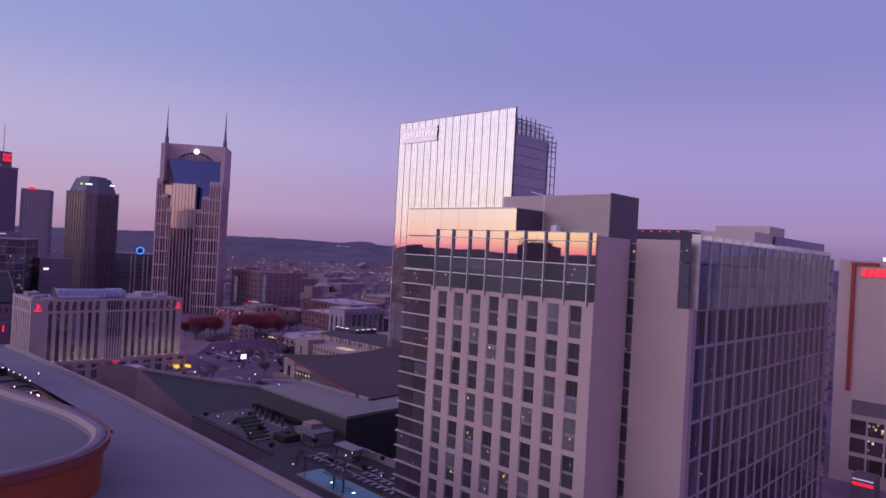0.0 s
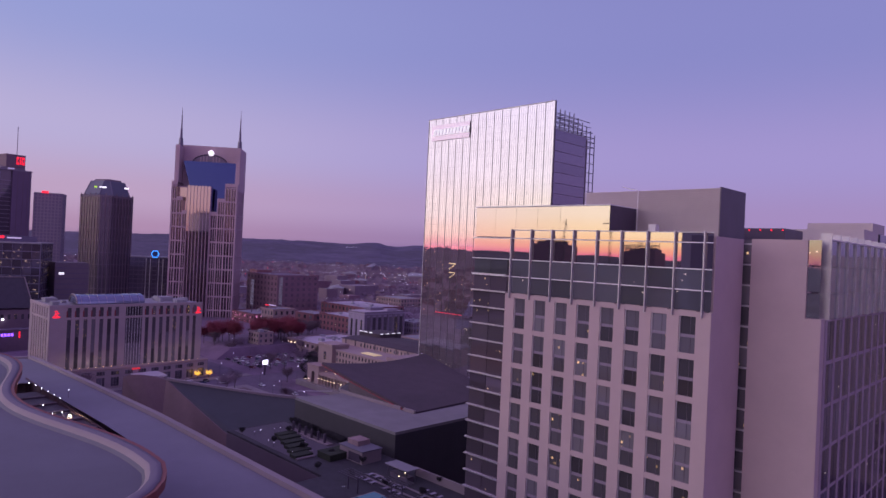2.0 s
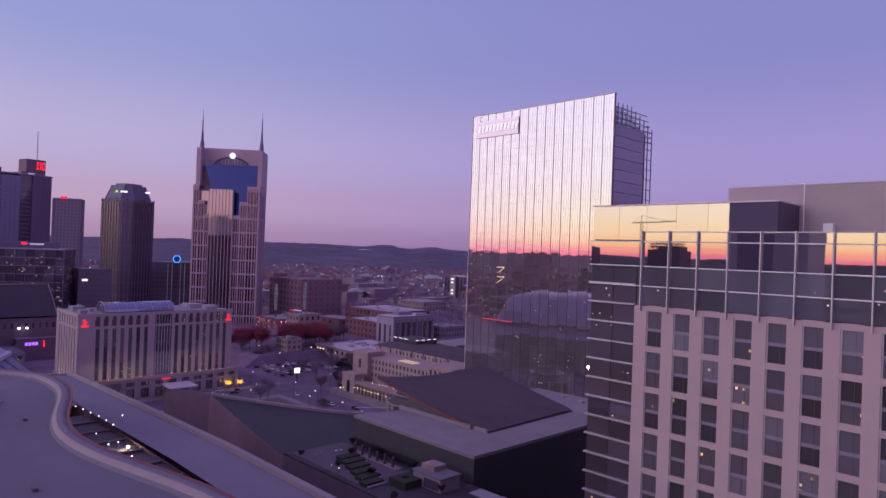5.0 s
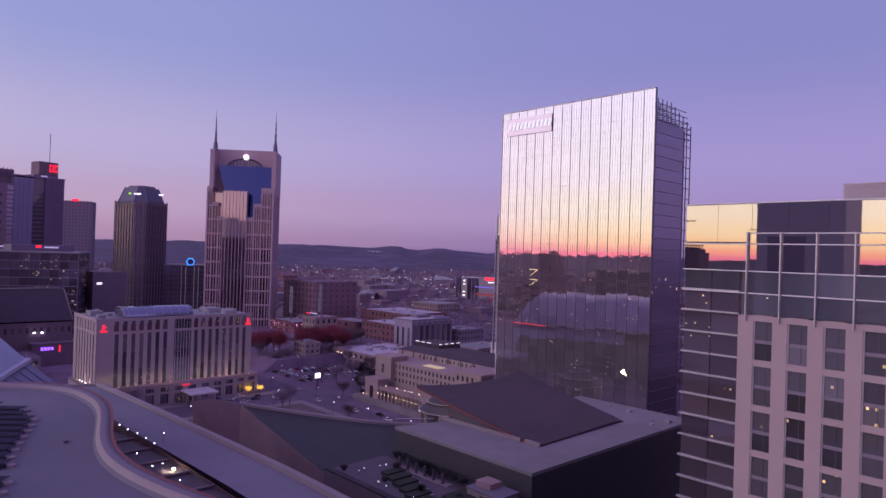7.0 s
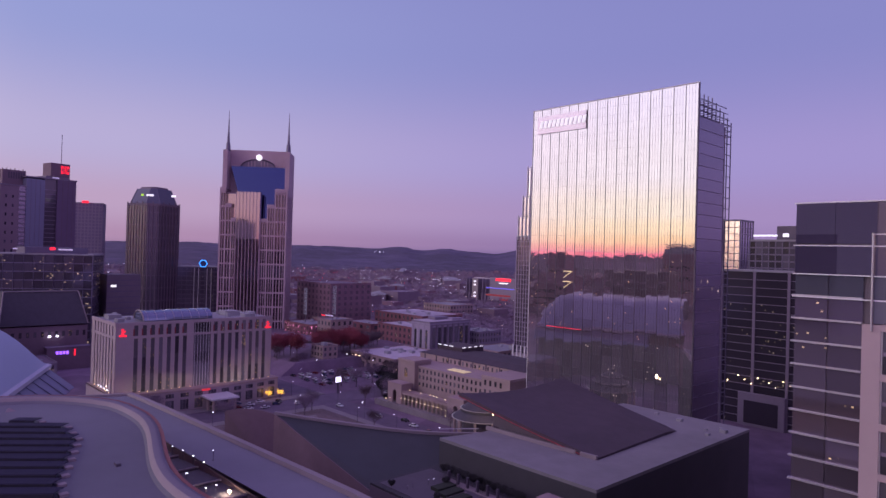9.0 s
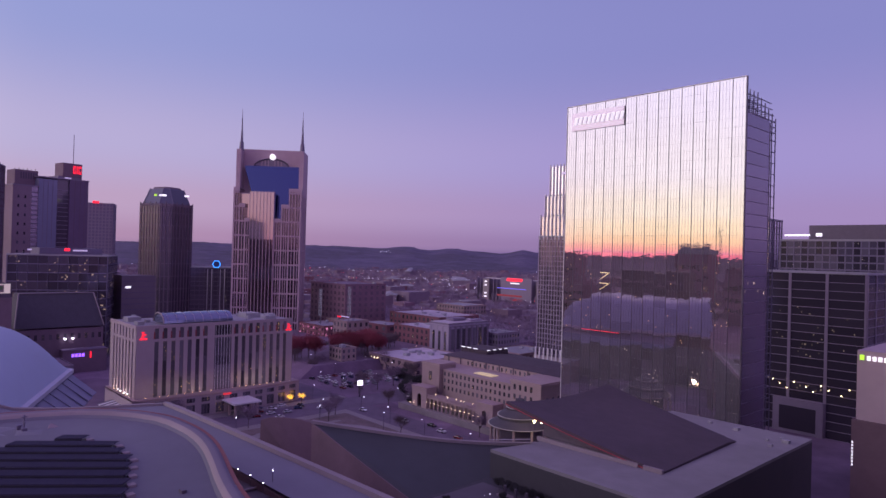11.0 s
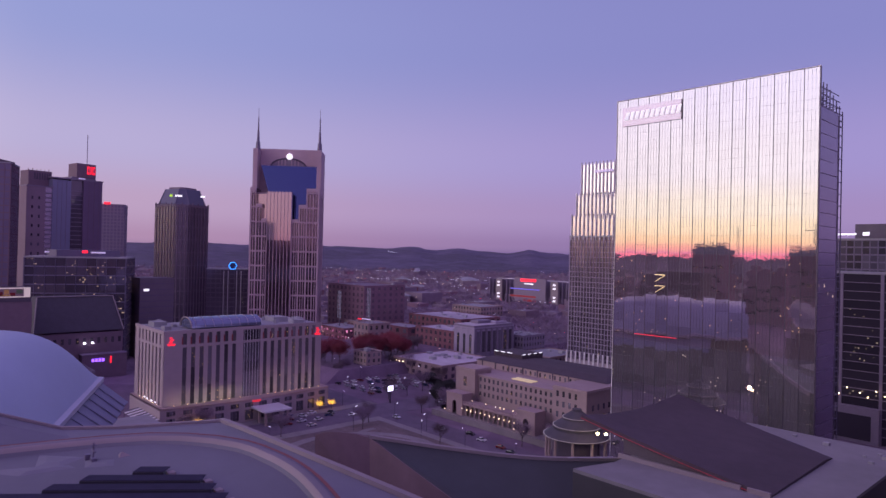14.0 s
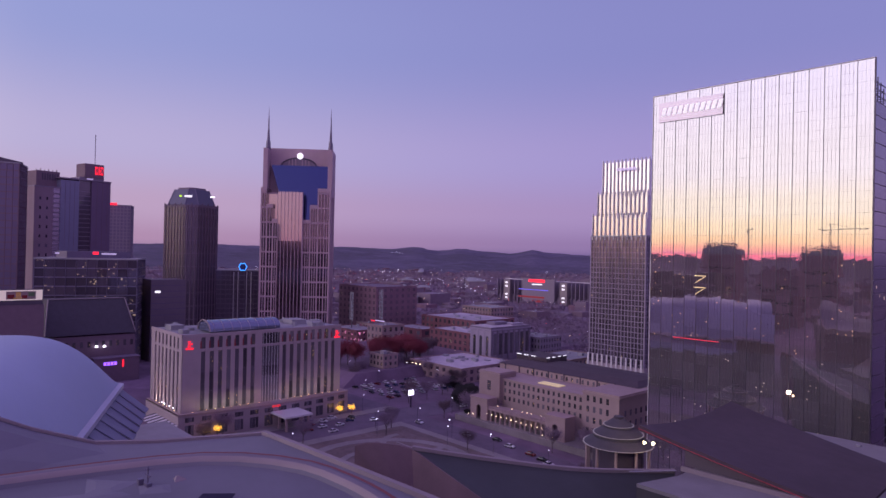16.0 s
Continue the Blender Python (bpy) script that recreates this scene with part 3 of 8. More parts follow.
# ---- the mirrored office tower ----
def build_mirror_tower():
    X0, X1, Y0, Y1, H = -234.8, -164.9, 206.0, 238.0, 139.8
    t = thing("mirror_tower", (-200, 222, 0), "tall office tower with a mirrored glass face and lattice crown", "office tower")
    part_box("core", t, M_DARKWALL, X0 + 0.6, X1 - 3, Y0 + 0.4, Y1 - 4, 0, 129.5, "dark shaded glass flank")
    part_box("front_frame", t, M_DARKMETAL, X0, X1, Y0 + 0.16, Y0 + 0.7, 0, H)
    cols = 16
    cw = (X1 - X0) / cols
    rows = 22
    rh = H / rows
    for c in range(cols):
        for r in range(rows):
            pane("mirror_pane", t, (X0 + cw * (c + 0.5), Y0 + 0.1, rh * (r + 0.5)), cw - 0.12, rh - 0.04, 0.1, 0, G_MIRRORLO if r < 8 else G_MIRRORMID if r < 13 else G_MIRROR,
                 random.uniform(-0.05, 0.05) * (4 if r < 12 else 1), random.uniform(-0.05, 0.05) * (4 if r < 12 else 1))
    for c in range(cols + 1):
        x = X0 + cw * c
        slat("mullion", t, M_MULL, x - 0.07, x + 0.07, Y0 - 0.1, Y0 + 0.2, 0, H + 0.1)
    bm = bmesh.new()
    for c in range(cols * 4):
        if c % 4:
            x = X0 + cw * c / 4
            box(bm, x - 0.014, x + 0.014, Y0 - 0.0, Y0 + 0.06, 0, H)
    for r in range(rows * 2):
        box(bm, X0, X1, Y0 - 0.01, Y0 + 0.056, rh * r / 2 - 0.012, rh * r / 2 + 0.012)
    tagged(part("fine_mullion", bm, M_MULL, t), kind="stuff")
    part_box("edge_trim", t, M_WHITE, X0 - 0.25, X0, Y0 - 0.1, Y0 + 0.7, 0, H + 0.2)
    part_box("edge_trim", t, M_MULL, X1, X1 + 0.25, Y0 - 0.1, Y0 + 0.7, 0, H + 0.2)
    part_box("top_trim", t, M_WHITE, X0 - 0.25, X1 + 0.25, Y0 - 0.1, Y0 + 0.7, H + 0.1, H + 0.35)
    # company sign panel with raised plain bars
    sg = part_box("sign_panel", t, M_SIGNPANEL, -232.4, -208.9, Y0 - 0.5, Y0 - 0.2, 130.0, 137.0, "pale panel with raised white sign bars")
    for i in range(11):
        x = -231.2 + 2.05 * i
        bm = bmesh.new()
        v = box(bm, x, x + 1.3, Y0 - 0.8, Y0 - 0.5, 132.2, 135.0)
        for q in v[4:]:
            q.co.x += 0.7
        part("sign_bar", bm, M_SIGNWHITE, sg)
    # flank: floors behind an open steel frame, stepping down to the back
    for k in range(31):
        z = 4.2 * k
        pane("flank_pane", t, (X1 - 2.9, Y0 + 14, z + 2.1), 25, 4.1, 0.1, 90, G_FLANK, random.uniform(-0.2, 0.2), random.uniform(-0.2, 0.2))
        part_box("flank_slab", t, M_LILAC, X1 - 3.0, X1 - 2.82, Y0 + 0.7, Y1 - 4, z + 3.98, z + 4.12)
    bm = bmesh.new()
    ys = [Y0 + 6 + 3.2 * k for k in range(10)]
    for i, y in enumerate(ys):
        top = H - 1.0 - max(0, i - 4) * 1.3
        lo = 8 if i > 6 else 126
        for x in (X1 - 4.0, X1 - 8.5):
            box(bm, x - 0.15, x + 0.15, y - 0.15, y + 0.15, lo, top)
        for z in range(127, int(top) + 1, 2):
            box(bm, X1 - 8.5, X1 - 4.0, y - 0.1, y + 0.1, z - 0.1, z + 0.1)
    for z in list(range(8, 128, 4)):
        box(bm, X1 - 4.2, X1 - 3.9, ys[7], ys[-1], z - 0.12, z + 0.12)
    for z in range(127, 139, 2):
        box(bm, X1 - 4.1, X1 - 3.9, ys[0], ys[-1] - max(0, z - 130) * 0.6, z - 0.12, z + 0.12)
        box(bm, X1 - 8.6, X1 - 8.4, ys[0], ys[-1] - max(0, z - 130) * 0.6, z - 0.12, z + 0.12)
    part("steel_frame", bm, M_STEEL, t, "open purple-grey steel screen frame")
    part_box("rear_core", t, M_DARKWALL, X0 + 8, X1 - 12, Y1 - 4, Y1, 0, 120)


G_FLANK = glass("flank_glass", (146, 134, 158), rough=0.2, metal=0.75, lit=0.1, spread=0.1, rare=0.985)
G_FLANKM = glass("lilac_flank_glass", (108, 97, 125), rough=0.3, metal=0.4, spread=0.04)
M_FLANK = mat("plum_spandrel", (96, 82, 108), 0.5, metal=0.3, vary=0.08)
build_mirror_tower()


# ---- the convention hall with the wave roof ----
def rim_y(x):
    if x < -134.5:
        return 30.0 + 3.7 * math.cos(2 * math.pi * (x + 172) / 75)
    return 29.2 + 2.9 * math.cos(2 * math.pi * (x + 172) / 75)


def rim_curve():
    pts = [(-200.0, -150.0), (-200.6, -60.0), (-200.2, -20.0), (-199.3, 2.0), (-198.2, 8.0), (-197.0, 13.0), (-195.5, 18.4), (-193.3, 23.6), (-190.0, 27.6), (-186.0, 30.6), (-181.5, 32.7), (-178, 33.4)]
    x = -175.0
    while x <= -92:
        pts.append((x, rim_y(x)))
        x += 2.5
    # the roof ends in a rounded nose
    return pts + [(-89.5, 30.9), (-87.0, 29.7), (-84.6, 27.9), (-82.6, 25.4), (-81.2, 22.0), (-80.2, 17.5), (-79.4, 8.0), (-79.0, -20.0), (-79.0, -150.0)]


def deck_z(x):
    return 45.0 + 2.6 * max(0.0, min(1.0, (x + 226) / 90.0)) ** 0.8


def offset(pts, d):
    out = []
    for i, p in enumerate(pts):
        a, b = pts[max(0, i - 1)], pts[min(len(pts) - 1, i + 1)]
        t = Vector((b[0] - a[0], b[1] - a[1])).normalized()
        out.append((p[0] + t.y * d, p[1] - t.x * d))
    return out


def ribbon(bm, rows):
    vr = [[bm.verts.new(p) for p in r] for r in rows]
    for a, b in zip(vr, vr[1:]):
        for i in range(len(a) - 1):
            bm.faces.new((a[i], a[i + 1], b[i + 1], b[i]))


def build_hall():
    h = thing("convention_hall", (-100, 0, 0), "wide convention hall under pale sweeping wave roofs", "convention hall")
    rim = rim_curve()
    foot = offset(rim, 2.0)
    bm = bmesh.new()
    prism(bm, list(reversed(foot)), 52.4, 53.0)
    part("upper_roof", bm, M_ROOFWHITE, h, "pale membrane roof dotted with stains")
    bm = bmesh.new()
    ribbon(bm, [[(*p, 53.42) for p in offset(rim, 1.7)], [(*p, 53.85) for p in offset(rim, 1.5)], [(*p, 54.02) for p in offset(rim, 1.2)]])
    part("roof_rim", bm, M_RIM, h, "pale inner face of the roof rim", smooth=True)
    bm = bmesh.new()
    ribbon(bm, [[(*p, 53.0) for p in offset(rim, 2.0)], [(*p, 53.42) for p in offset(rim, 1.7)]])
    part("rim_flashing", bm, M_ROOFWHITE, h, smooth=True)
    bm = bmesh.new()
    ribbon(bm, [[(*p, 54.02) for p in offset(rim, 1.2)], [(*p, 54.1) for p in offset(rim, 0.6)], [(*p, 54.0) for p in offset(rim, 0)], [(*p, 53.4) for p in offset(rim, 0)]])
    part("rim_top", bm, M_RIMTOP, h, "lilac-grey rounded rim top", smooth=True)
    bm = bmesh.new()
    ribbon(bm, [[(*p, 53.9) for p in offset(rim, -0.02)], [(*p, 54.0) for p in offset(rim, -0.5)], [(*p, 53.0) for p in offset(rim, -0.5)]])
    part("copper_trim", bm, M_TRIM, h, "thin copper-red edge trim")
    bm = bmesh.new()
    ribbon(bm, [[(*p, 53.5) for p in offset(rim, 0.15)], [(*p, 40) for p in offset(rim, 0.5)]])
    part("wave_wall", bm, M_WOOD, h, "copper-brown wave wall under the rim")
    # lower roof strip towards the avenue
    bm = bmesh.new()
    xs = [-226 + 6 * k for k in range(45)]
    near, far, lip, lip2, wall = [], [], [], [], []
    for x in xs:
        far.append((x, 49.0, deck_z(x)))
        if -187 < x < -108:
            y = 39.9
        else:
            y = (rim_y(x) - 1 if x < -95 else 10) if x > -190 else 20
        near.append((x, y, deck_z(x)))
    ribbon(bm, [near, far])
    hump = []
    for q in range(13):
        y = 49 - 109 * q / 12
        x = -226 - (49 - y) * 0.4 if y > 8.5 else -242.2 - (8.5 - y) * 0.28
        up = 9.5 * max(0.0, min(1.0, (25 - y) / 24.0)) ** 1.4
        hump.append([(x, y, 45 + up), (x + 7, y, 45 + up * 0.9), (x + 15, y, 45 + up * 0.45), (x + 22, y, 45 + up * 0.1), (max(x + 24, -199), y, 45)])
    ribbon(bm, hump)
    part("lower_roof", bm, M_ROOFDECK, h, "smooth lilac-grey sloping lower roof")
    bm = bmesh.new()
    ribbon(bm, [[(x, 48.2, deck_z(x) + 0.02) for x in xs], [(x, 48.3, deck_z(x) + 0.7) for x in xs], [(x, 49.3, deck_z(x) + 0.7) for x in xs], [(x, 49.3, deck_z(x) - 2) for x in xs]])
    ribbon(bm, [[(r[0][0] - 0.2, r[0][1], r[0][2] + 0.5) for r in hump], [(r[0][0] + 0.8, r[0][1], r[0][2] + 0.5) for r in hump], [(r[0][0] + 0.8, r[0][1], r[0][2]) for r in hump]])
    ribbon(bm, [[(r[0][0] - 0.2, r[0][1], r[0][2] + 0.5) for r in hump], [(r[0][0] - 0.2, r[0][1], r[0][2] - 2) for r in hump]])
    part("parapet", bm, M_RIM, h, "pale metal parapet edge")
    bm = bmesh.new()
    ribbon(bm, [[(x, 49.0, deck_z(x) - 0.2) for x in xs], [(x, 49.0, 0) for x in xs]])
    ribbon(bm, [[(-262, -60, 44.8), (-243, 8.5, 44.8), (-226, 49, 44.8)], [(-262, -60, 0), (-243, 8.5, 0), (-226, 49, 0)]])
    part("avenue_wall", bm, M_DARKWALL, h)
    part_box("east_roof", h, M_ROOFDECK, -80, 40, -150, 10.5, 46.4, 47.3, "lilac-grey lower roof beside the wave end")
    # sunk terrace with louvered blades and lamps between the waves
    bm = bmesh.new()
    box(bm, -190, -105, 24, 39.9, 40.0, 40.3)
    part("sunk_floor", bm, M_PAVE, h)
    part_box("sunk_wall", h, M_BROWN, -190, -105, 39.9, 40.05, 40, 46.6)
    for k in range(8):
        x = -180.5 + 8.2 * k
        y0, y1, z0 = rim_y(x + 3) + 0.4, 39.86, deck_z(x) - 1.7
        bm = bmesh.new()
        v = box(bm, x, x + 8.1, y0, y1, z0, z0 + 0.3)
        for q in v:
            if q.co.x > x + 2:
                q.co.z += 0.5
        part("blade", bm, M_BLADE, h, "broad grey roof panel of the sunk terrace")
        part_box("blade_edge", h, M_RIM, x + 7.9, x + 8.15, y0, y1, z0 + 0.78, z0 + 0.98)
    # tilted solar panels in stepped rows
    u, vdir = Vector((0.61, 0.79)), Vector((0.79, -0.61))
    ends = [-92.4, -87.2, -85.2, -83.1, -82.0, -81.0, -80.0, -79.0, -78.0, -77.0, -75.4, None, -72.5, -71.5, -70.5, -69.5]
    starts = [-96.0, -100.8, -103.4]
    for k, hi in enumerate(ends):
        if hi is None:
            continue
        c = vdir * (-153.2 + 3.0 * k)
        s = starts[k] if k < 3 else -112.0 - 3.0 * k
        while s < hi - 0.5:
            w = min(4.0, hi - s)
            p = c + u * (s + w / 2)
            if p.y > -46 and p.x > -194:
                pane("solar_panel", h, (p.x, p.y, 53.6), w - 0.03, 2.42, 0.08, math.degrees(math.atan2(u.y, u.x)), M_SOLAR, -94)
            s += w
        lo = max(starts[k] if k < 3 else -112.0 - 3.0 * k, hi - 66.0)
        p = c + u * ((lo + hi) / 2) + vdir * 1.26
        # added dark strip stands in for the shadow under each row's near edge
        pane("panel_gutter", h, (p.x, p.y, 53.34), hi - lo, 0.6, 0.1, math.degrees(math.atan2(u.y, u.x)), M_ROWSHADE)
        # white ballast feet along the end of each row
        p = c + u * (hi + 0.5)
        part_box("ballast_foot", h, M_RIM, p.x - 0.45, p.x + 0.45, p.y - 0.45, p.y + 0.45, 53.0, 53.3)
    # roof mast and vents
    bm = bmesh.new()
    rod(bm, (-188.0, 14.9, 53), (-188.0, 14.9, 55.4), 0.1)
    box(bm, -188.5, -187.4, 14.6, 15.2, 53.0, 53.5)
    box(bm, -188.8, -187.2, 14.8, 15.0, 54.3, 54.45)
    box(bm, -189.6, -188.9, 14.2, 14.8, 53.0, 53.7)
    box(bm, -188.1, -187.9, 14.5, 15.3, 55.0, 55.12)
    part("mast", bm, M_STEEL, h)
    # sheets of loose membrane round the mast
    for pts, hh in (([(-195, 10.2), (-190, 8.8), (-188.4, 11.4), (-190.4, 14.6)], 0.3), ([(-192, 3), (-187.4, 6.6), (-186.6, 12.6), (-188.2, 12.2)], 0.45), ([(-189, 14.2), (-186, 13.4), (-184.6, 16.4), (-187.2, 17.2)], 0.22)):
        bm = bmesh.new()
        c = (sum(p[0] for p in pts) / 4, sum(p[1] for p in pts) / 4)
        frustum(bm, pts, [(c[0] + (x - c[0]) * 0.5, c[1] + (y - c[1]) * 0.5) for x, y in pts], 53.0, 53.0 + hh * 0.6)
        part("loose_sheet", bm, M_ROOFDECK, h, "rumpled pale membrane sheet")
    bm = bmesh.new()
    frustum(bm, [(-189, 18.2), (-187.4, 17.8), (-187.6, 19.4)], [(-188.4, 18.4), (-188.2, 18.3), (-188.25, 18.5)], 53.0, 53.5)
    part("small_cone", bm, M_RIM, h)
    for x, y in ((-140, 14), (-128, 12), (-118, 18), (-150, 23.5), (-106, 16)):
        part_box("vent", h, M_DARKMETAL, x - 0.5, x + 0.5, y - 0.25, y + 0.25, 53, 53.35)


build_hall()


# ---- museum with the sweeping dark roof ----
M_WING = mat("dark_turf", (62, 63, 68), 0.7, vary=0.12, scale=0.15, stain=0.15)
M_BLOCK = mat("black_zinc", (66, 62, 70), 0.7, vary=0.12, scale=0.2, stain=0.15)
M_SLATE = mat("dark_slate", (72, 66, 78), 0.85, vary=0.15, scale=0.4, bump=0.2)
L_WASH = lamp_mat("dim_red_wash", (190, 60, 80), 0.05)
L_RIMLIT = lamp_mat("dim_rim_light", (230, 214, 220), 0.13)


def build_museum():
    m = thing("music_museum", (-160, 140, 0), "low dark museum with pale terrace and sweeping dark roof", "museum")
    plan = [(-178.5, 105.0), (-134.1, 104.8), (-134.1, 176.2), (-171.5, 175.6), (-176.5, 150), (-175.5, 116)]
    bm = bmesh.new()
    prism(bm, plan, 0, 35.4)
    part("dark_block", bm, M_BLOCK, m, "dark metal clad block")
    bm = bmesh.new()
    prism(bm, plan, 35.4, 36.1)
    part("terrace_roof", bm, M_TERRACE, m, "pale gravel terrace roof")
    # sweeping roof: a thick dark sheet, dished, red light along its lower side
    N, R, F, L = Vector((-144.5, 120.8, 36.5)), Vector((-145.4, 160.9, 36.9)), Vector((-185.6, 163, 43.2)), Vector((-187, 119.6, 43.6))
    bm = bmesh.new()
    n = 14
    top, bot = [], []
    for i in range(n + 1):
        rt, rb = [], []
        for j in range(n + 1):
            a, b = i / n, j / n
            p = (N * (1 - a) + L * a) * (1 - b) + (R * (1 - a) + F * a) * b
            p = p + Vector((0, 0, -1.6 * a * (1 - a) - 6.5 * a * b * (1 - b)))
            if b > 0.78:
                p = p - Vector((0, 0, 1.5 * ((b - 0.78) / 0.22) ** 2 * (1 - a)))
            rt.append(bm.verts.new(p))
            rb.append(bm.verts.new(p - Vector((0, 0, 1.1))))
        top.append(rt)
        bot.append(rb)
    for i in range(n):
        for j in range(n):
            bm.faces.new((top[i][j], top[i + 1][j], top[i + 1][j + 1], top[i][j + 1]))
            bm.faces.new((bot[i][j], bot[i][j + 1], bot[i + 1][j + 1], bot[i + 1][j]))
    for a, b in ((top, bot),):
        for i in range(n):
            for j in (0, n):
                bm.faces.new((a[i][j], a[i + 1][j], b[i + 1][j], b[i][j]))
            for k in (0, n):
                bm.faces.new((a[k][i], a[k][i + 1], b[k][i + 1], b[k][i]))
    part("sweep_roof", bm, M_DARKROOF, m, "dark plum sweeping roof", smooth=False)
    bm = bmesh.new()
    tube(bm, [(-182, 108, 36.9), (-176, 116, 37.0)], 0.12)
    part("hand_rail", bm, M_FIN, m)
    bm = bmesh.new()
    pts = []
    for i in range(n + 1):
        a = i / n
        p = N * (1 - a) + L * a + Vector((0.1, -0.3, -0.7 - 1.6 * a * (1 - a)))
        pts.append(p)
    tube(bm, pts, 0.08, 4)
    part("red_light_strip", bm, L_REDDIM, m, "red light strip along the roof edge")
    bm = bmesh.new()
    for a, b in ((0.0, 0.1), (0.13, 0.76)):
        p, q = N * (1 - a) + L * a, N * (1 - b) + L * b
        prism(bm, [(p.x, p.y - 0.5), (p.x, p.y + 0.1), (q.x, q.y + 0.1), (q.x, q.y - 0.5)], 36, 37.0)
    part("white_kerb", bm, M_RIM, m)
    bm = bmesh.new()
    prism(bm, rect(-178, -147, 123.5, 158), 36, 37, z1s=[40.2, 36.4, 36.4, 39.4])
    part("roof_wall", bm, M_DARKWALL, m)
    for x, y, s in ((-138.5, 161, 0.5), (-137, 167, 0.8), (-139, 170, 0.4), (-141, 165.5, 0.35), (-150, 169, 0.7), (-158, 171, 0.5)):
        part_box("roof_vent", m, M_ROOFGREY, x - s, x + s, y - s, y + s, 36.1, 36.1 + s)
    # sloping dark lawn roof behind a pale curved kerb, and the brown fin wall before it
    kerb = [(-227.3, 87.8, 34.6), (-220, 96.5, 33), (-212, 106.5, 31.3), (-205, 115.3, 30), (-198, 125, 29.1), (-188, 138, 28.9)]
    foot = [(-227.0, 87.6, 34.4), (-217, 88.8, 31.7), (-205, 90, 28.3), (-192, 91.5, 24.6), (-180, 93, 21.2), (-166, 100, 17)]
    fine_k, fine_f = [], []
    for src, dst in ((kerb, fine_k), (foot, fine_f)):
        for q in range(21):
            u = q / 20 * (len(src) - 1)
            n0 = min(int(u), len(src) - 2)
            f = u - n0
            p0, p1, p2, p3 = (Vector(src[max(0, min(len(src) - 1, n0 + d))]) for d in (-1, 0, 1, 2))
            dst.append(tuple(p1 + 0.5 * f * (p2 - p0 + f * (2 * p0 - 5 * p1 + 4 * p2 - p3 + f * (3 * p1 - p0 - 3 * p2 + p3)))))
    bm = bmesh.new()
    rows = []
    for k in range(9):
        b = k / 8
        rows.append([tuple(Vector(a) * (1 - b) + Vector(c) * b - Vector((0, 0, 3.0 * b * (1 - b) * min(1, q / 6)))) for q, (a, c) in enumerate(zip(fine_k, fine_f))])
    ribbon(bm, rows + [[(x, y, 0) for x, y, z in rows[-1]]])
    ribbon(bm, [rows[0], [(x, y, 0) for x, y, z in rows[0]]])
    part("lawn_roof", bm, M_WING, m, "dark sloping lawn roof", smooth=True)
    bm = bmesh.new()
    ribbon(bm, [[(x + 0.3, y - 0.4, z - 0.1) for x, y, z in fine_k], [(x + 0.3, y - 0.4, z + 0.7) for x, y, z in fine_k], [(x - 0.4, y + 0.5, z + 0.7) for x, y, z in fine_k], [(x - 0.4, y + 0.5, z - 1) for x, y, z in fine_k]])
    part("pale_parapet", bm, M_RIM, m)
    bm = bmesh.new()
    a = [(-236, 77.4, 35.2), (-234.4, 79.2, 35.9), (-232.6, 81.2, 36.0), (-229.6, 85, 35.5), (-227.3, 87.6, 34.6)] + [(x, y - 0.4, z + 0.1) for x, y, z in foot[1:5]] + [(-180, 91, 2), (-234, 76, 2)]
    b = [(x - 0.4, y + 1.2, z - 0.2) for x, y, z in a]
    va, vb = [bm.verts.new(p) for p in a], [bm.verts.new(p) for p in b]
    ca, cb = bm.verts.new((-222, 84.5, 20)), bm.verts.new((-222.4, 85.7, 20))
    for q in range(len(a)):
        r = (q + 1) % len(a)
        bm.faces.new((va[q], va[r], ca))
        bm.faces.new((vb[r], vb[q], cb))
        bm.faces.new((va[q], vb[q], vb[r], va[r]))
    part("brown_fin", bm, M_BROWN, m, "brown stone fin wall")
    # rotunda: stacked discs on columns
    r = thing("rotunda", (-221, 165, 0), "round museum rotunda with stacked disc roofs and lit rims", "rotunda")
    for z0, z1, rad, mm in ((0, 6, 11, M_DARKWALL), (6, 23.6, 7.6, M_DARKMETAL)):
        bm = bmesh.new()
        prism(bm, ring(-221, 165, rad, 32), z0, z1)
        part("drum", bm, mm, r)
    for z0, rad in ((23.6, 10.6), (26.6, 7.6), (29.2, 4.6)):
        bm = bmesh.new()
        frustum(bm, ring(-221, 165, rad, 40), ring(-221, 165, rad - 2.9, 40), z0, z0 + 2.0)
        prism(bm, ring(-221, 165, rad - 3.1, 32), z0 + 2.0, z0 + 2.7)
        d = part("disc_roof", bm, M_SLATE, r)
        bm = bmesh.new()
        prism(bm, ring(-221, 165, rad + 0.06, 40), z0 + 0.08, z0 + 0.2)
        part("lit_rim", bm, L_RIMLIT, d, "rim with a dim white light line")
    for k in range(10):
        a = 2 * math.pi * k / 10 + 0.2
        bm = bmesh.new()
        rod(bm, (-221 + 9.6 * math.cos(a), 165 + 9.6 * math.sin(a), 0), (-221 + 9.6 * math.cos(a), 165 + 9.6 * math.sin(a), 23.7), 0.45, 8)
        part("column", bm, M_LIME, r)


build_museum()


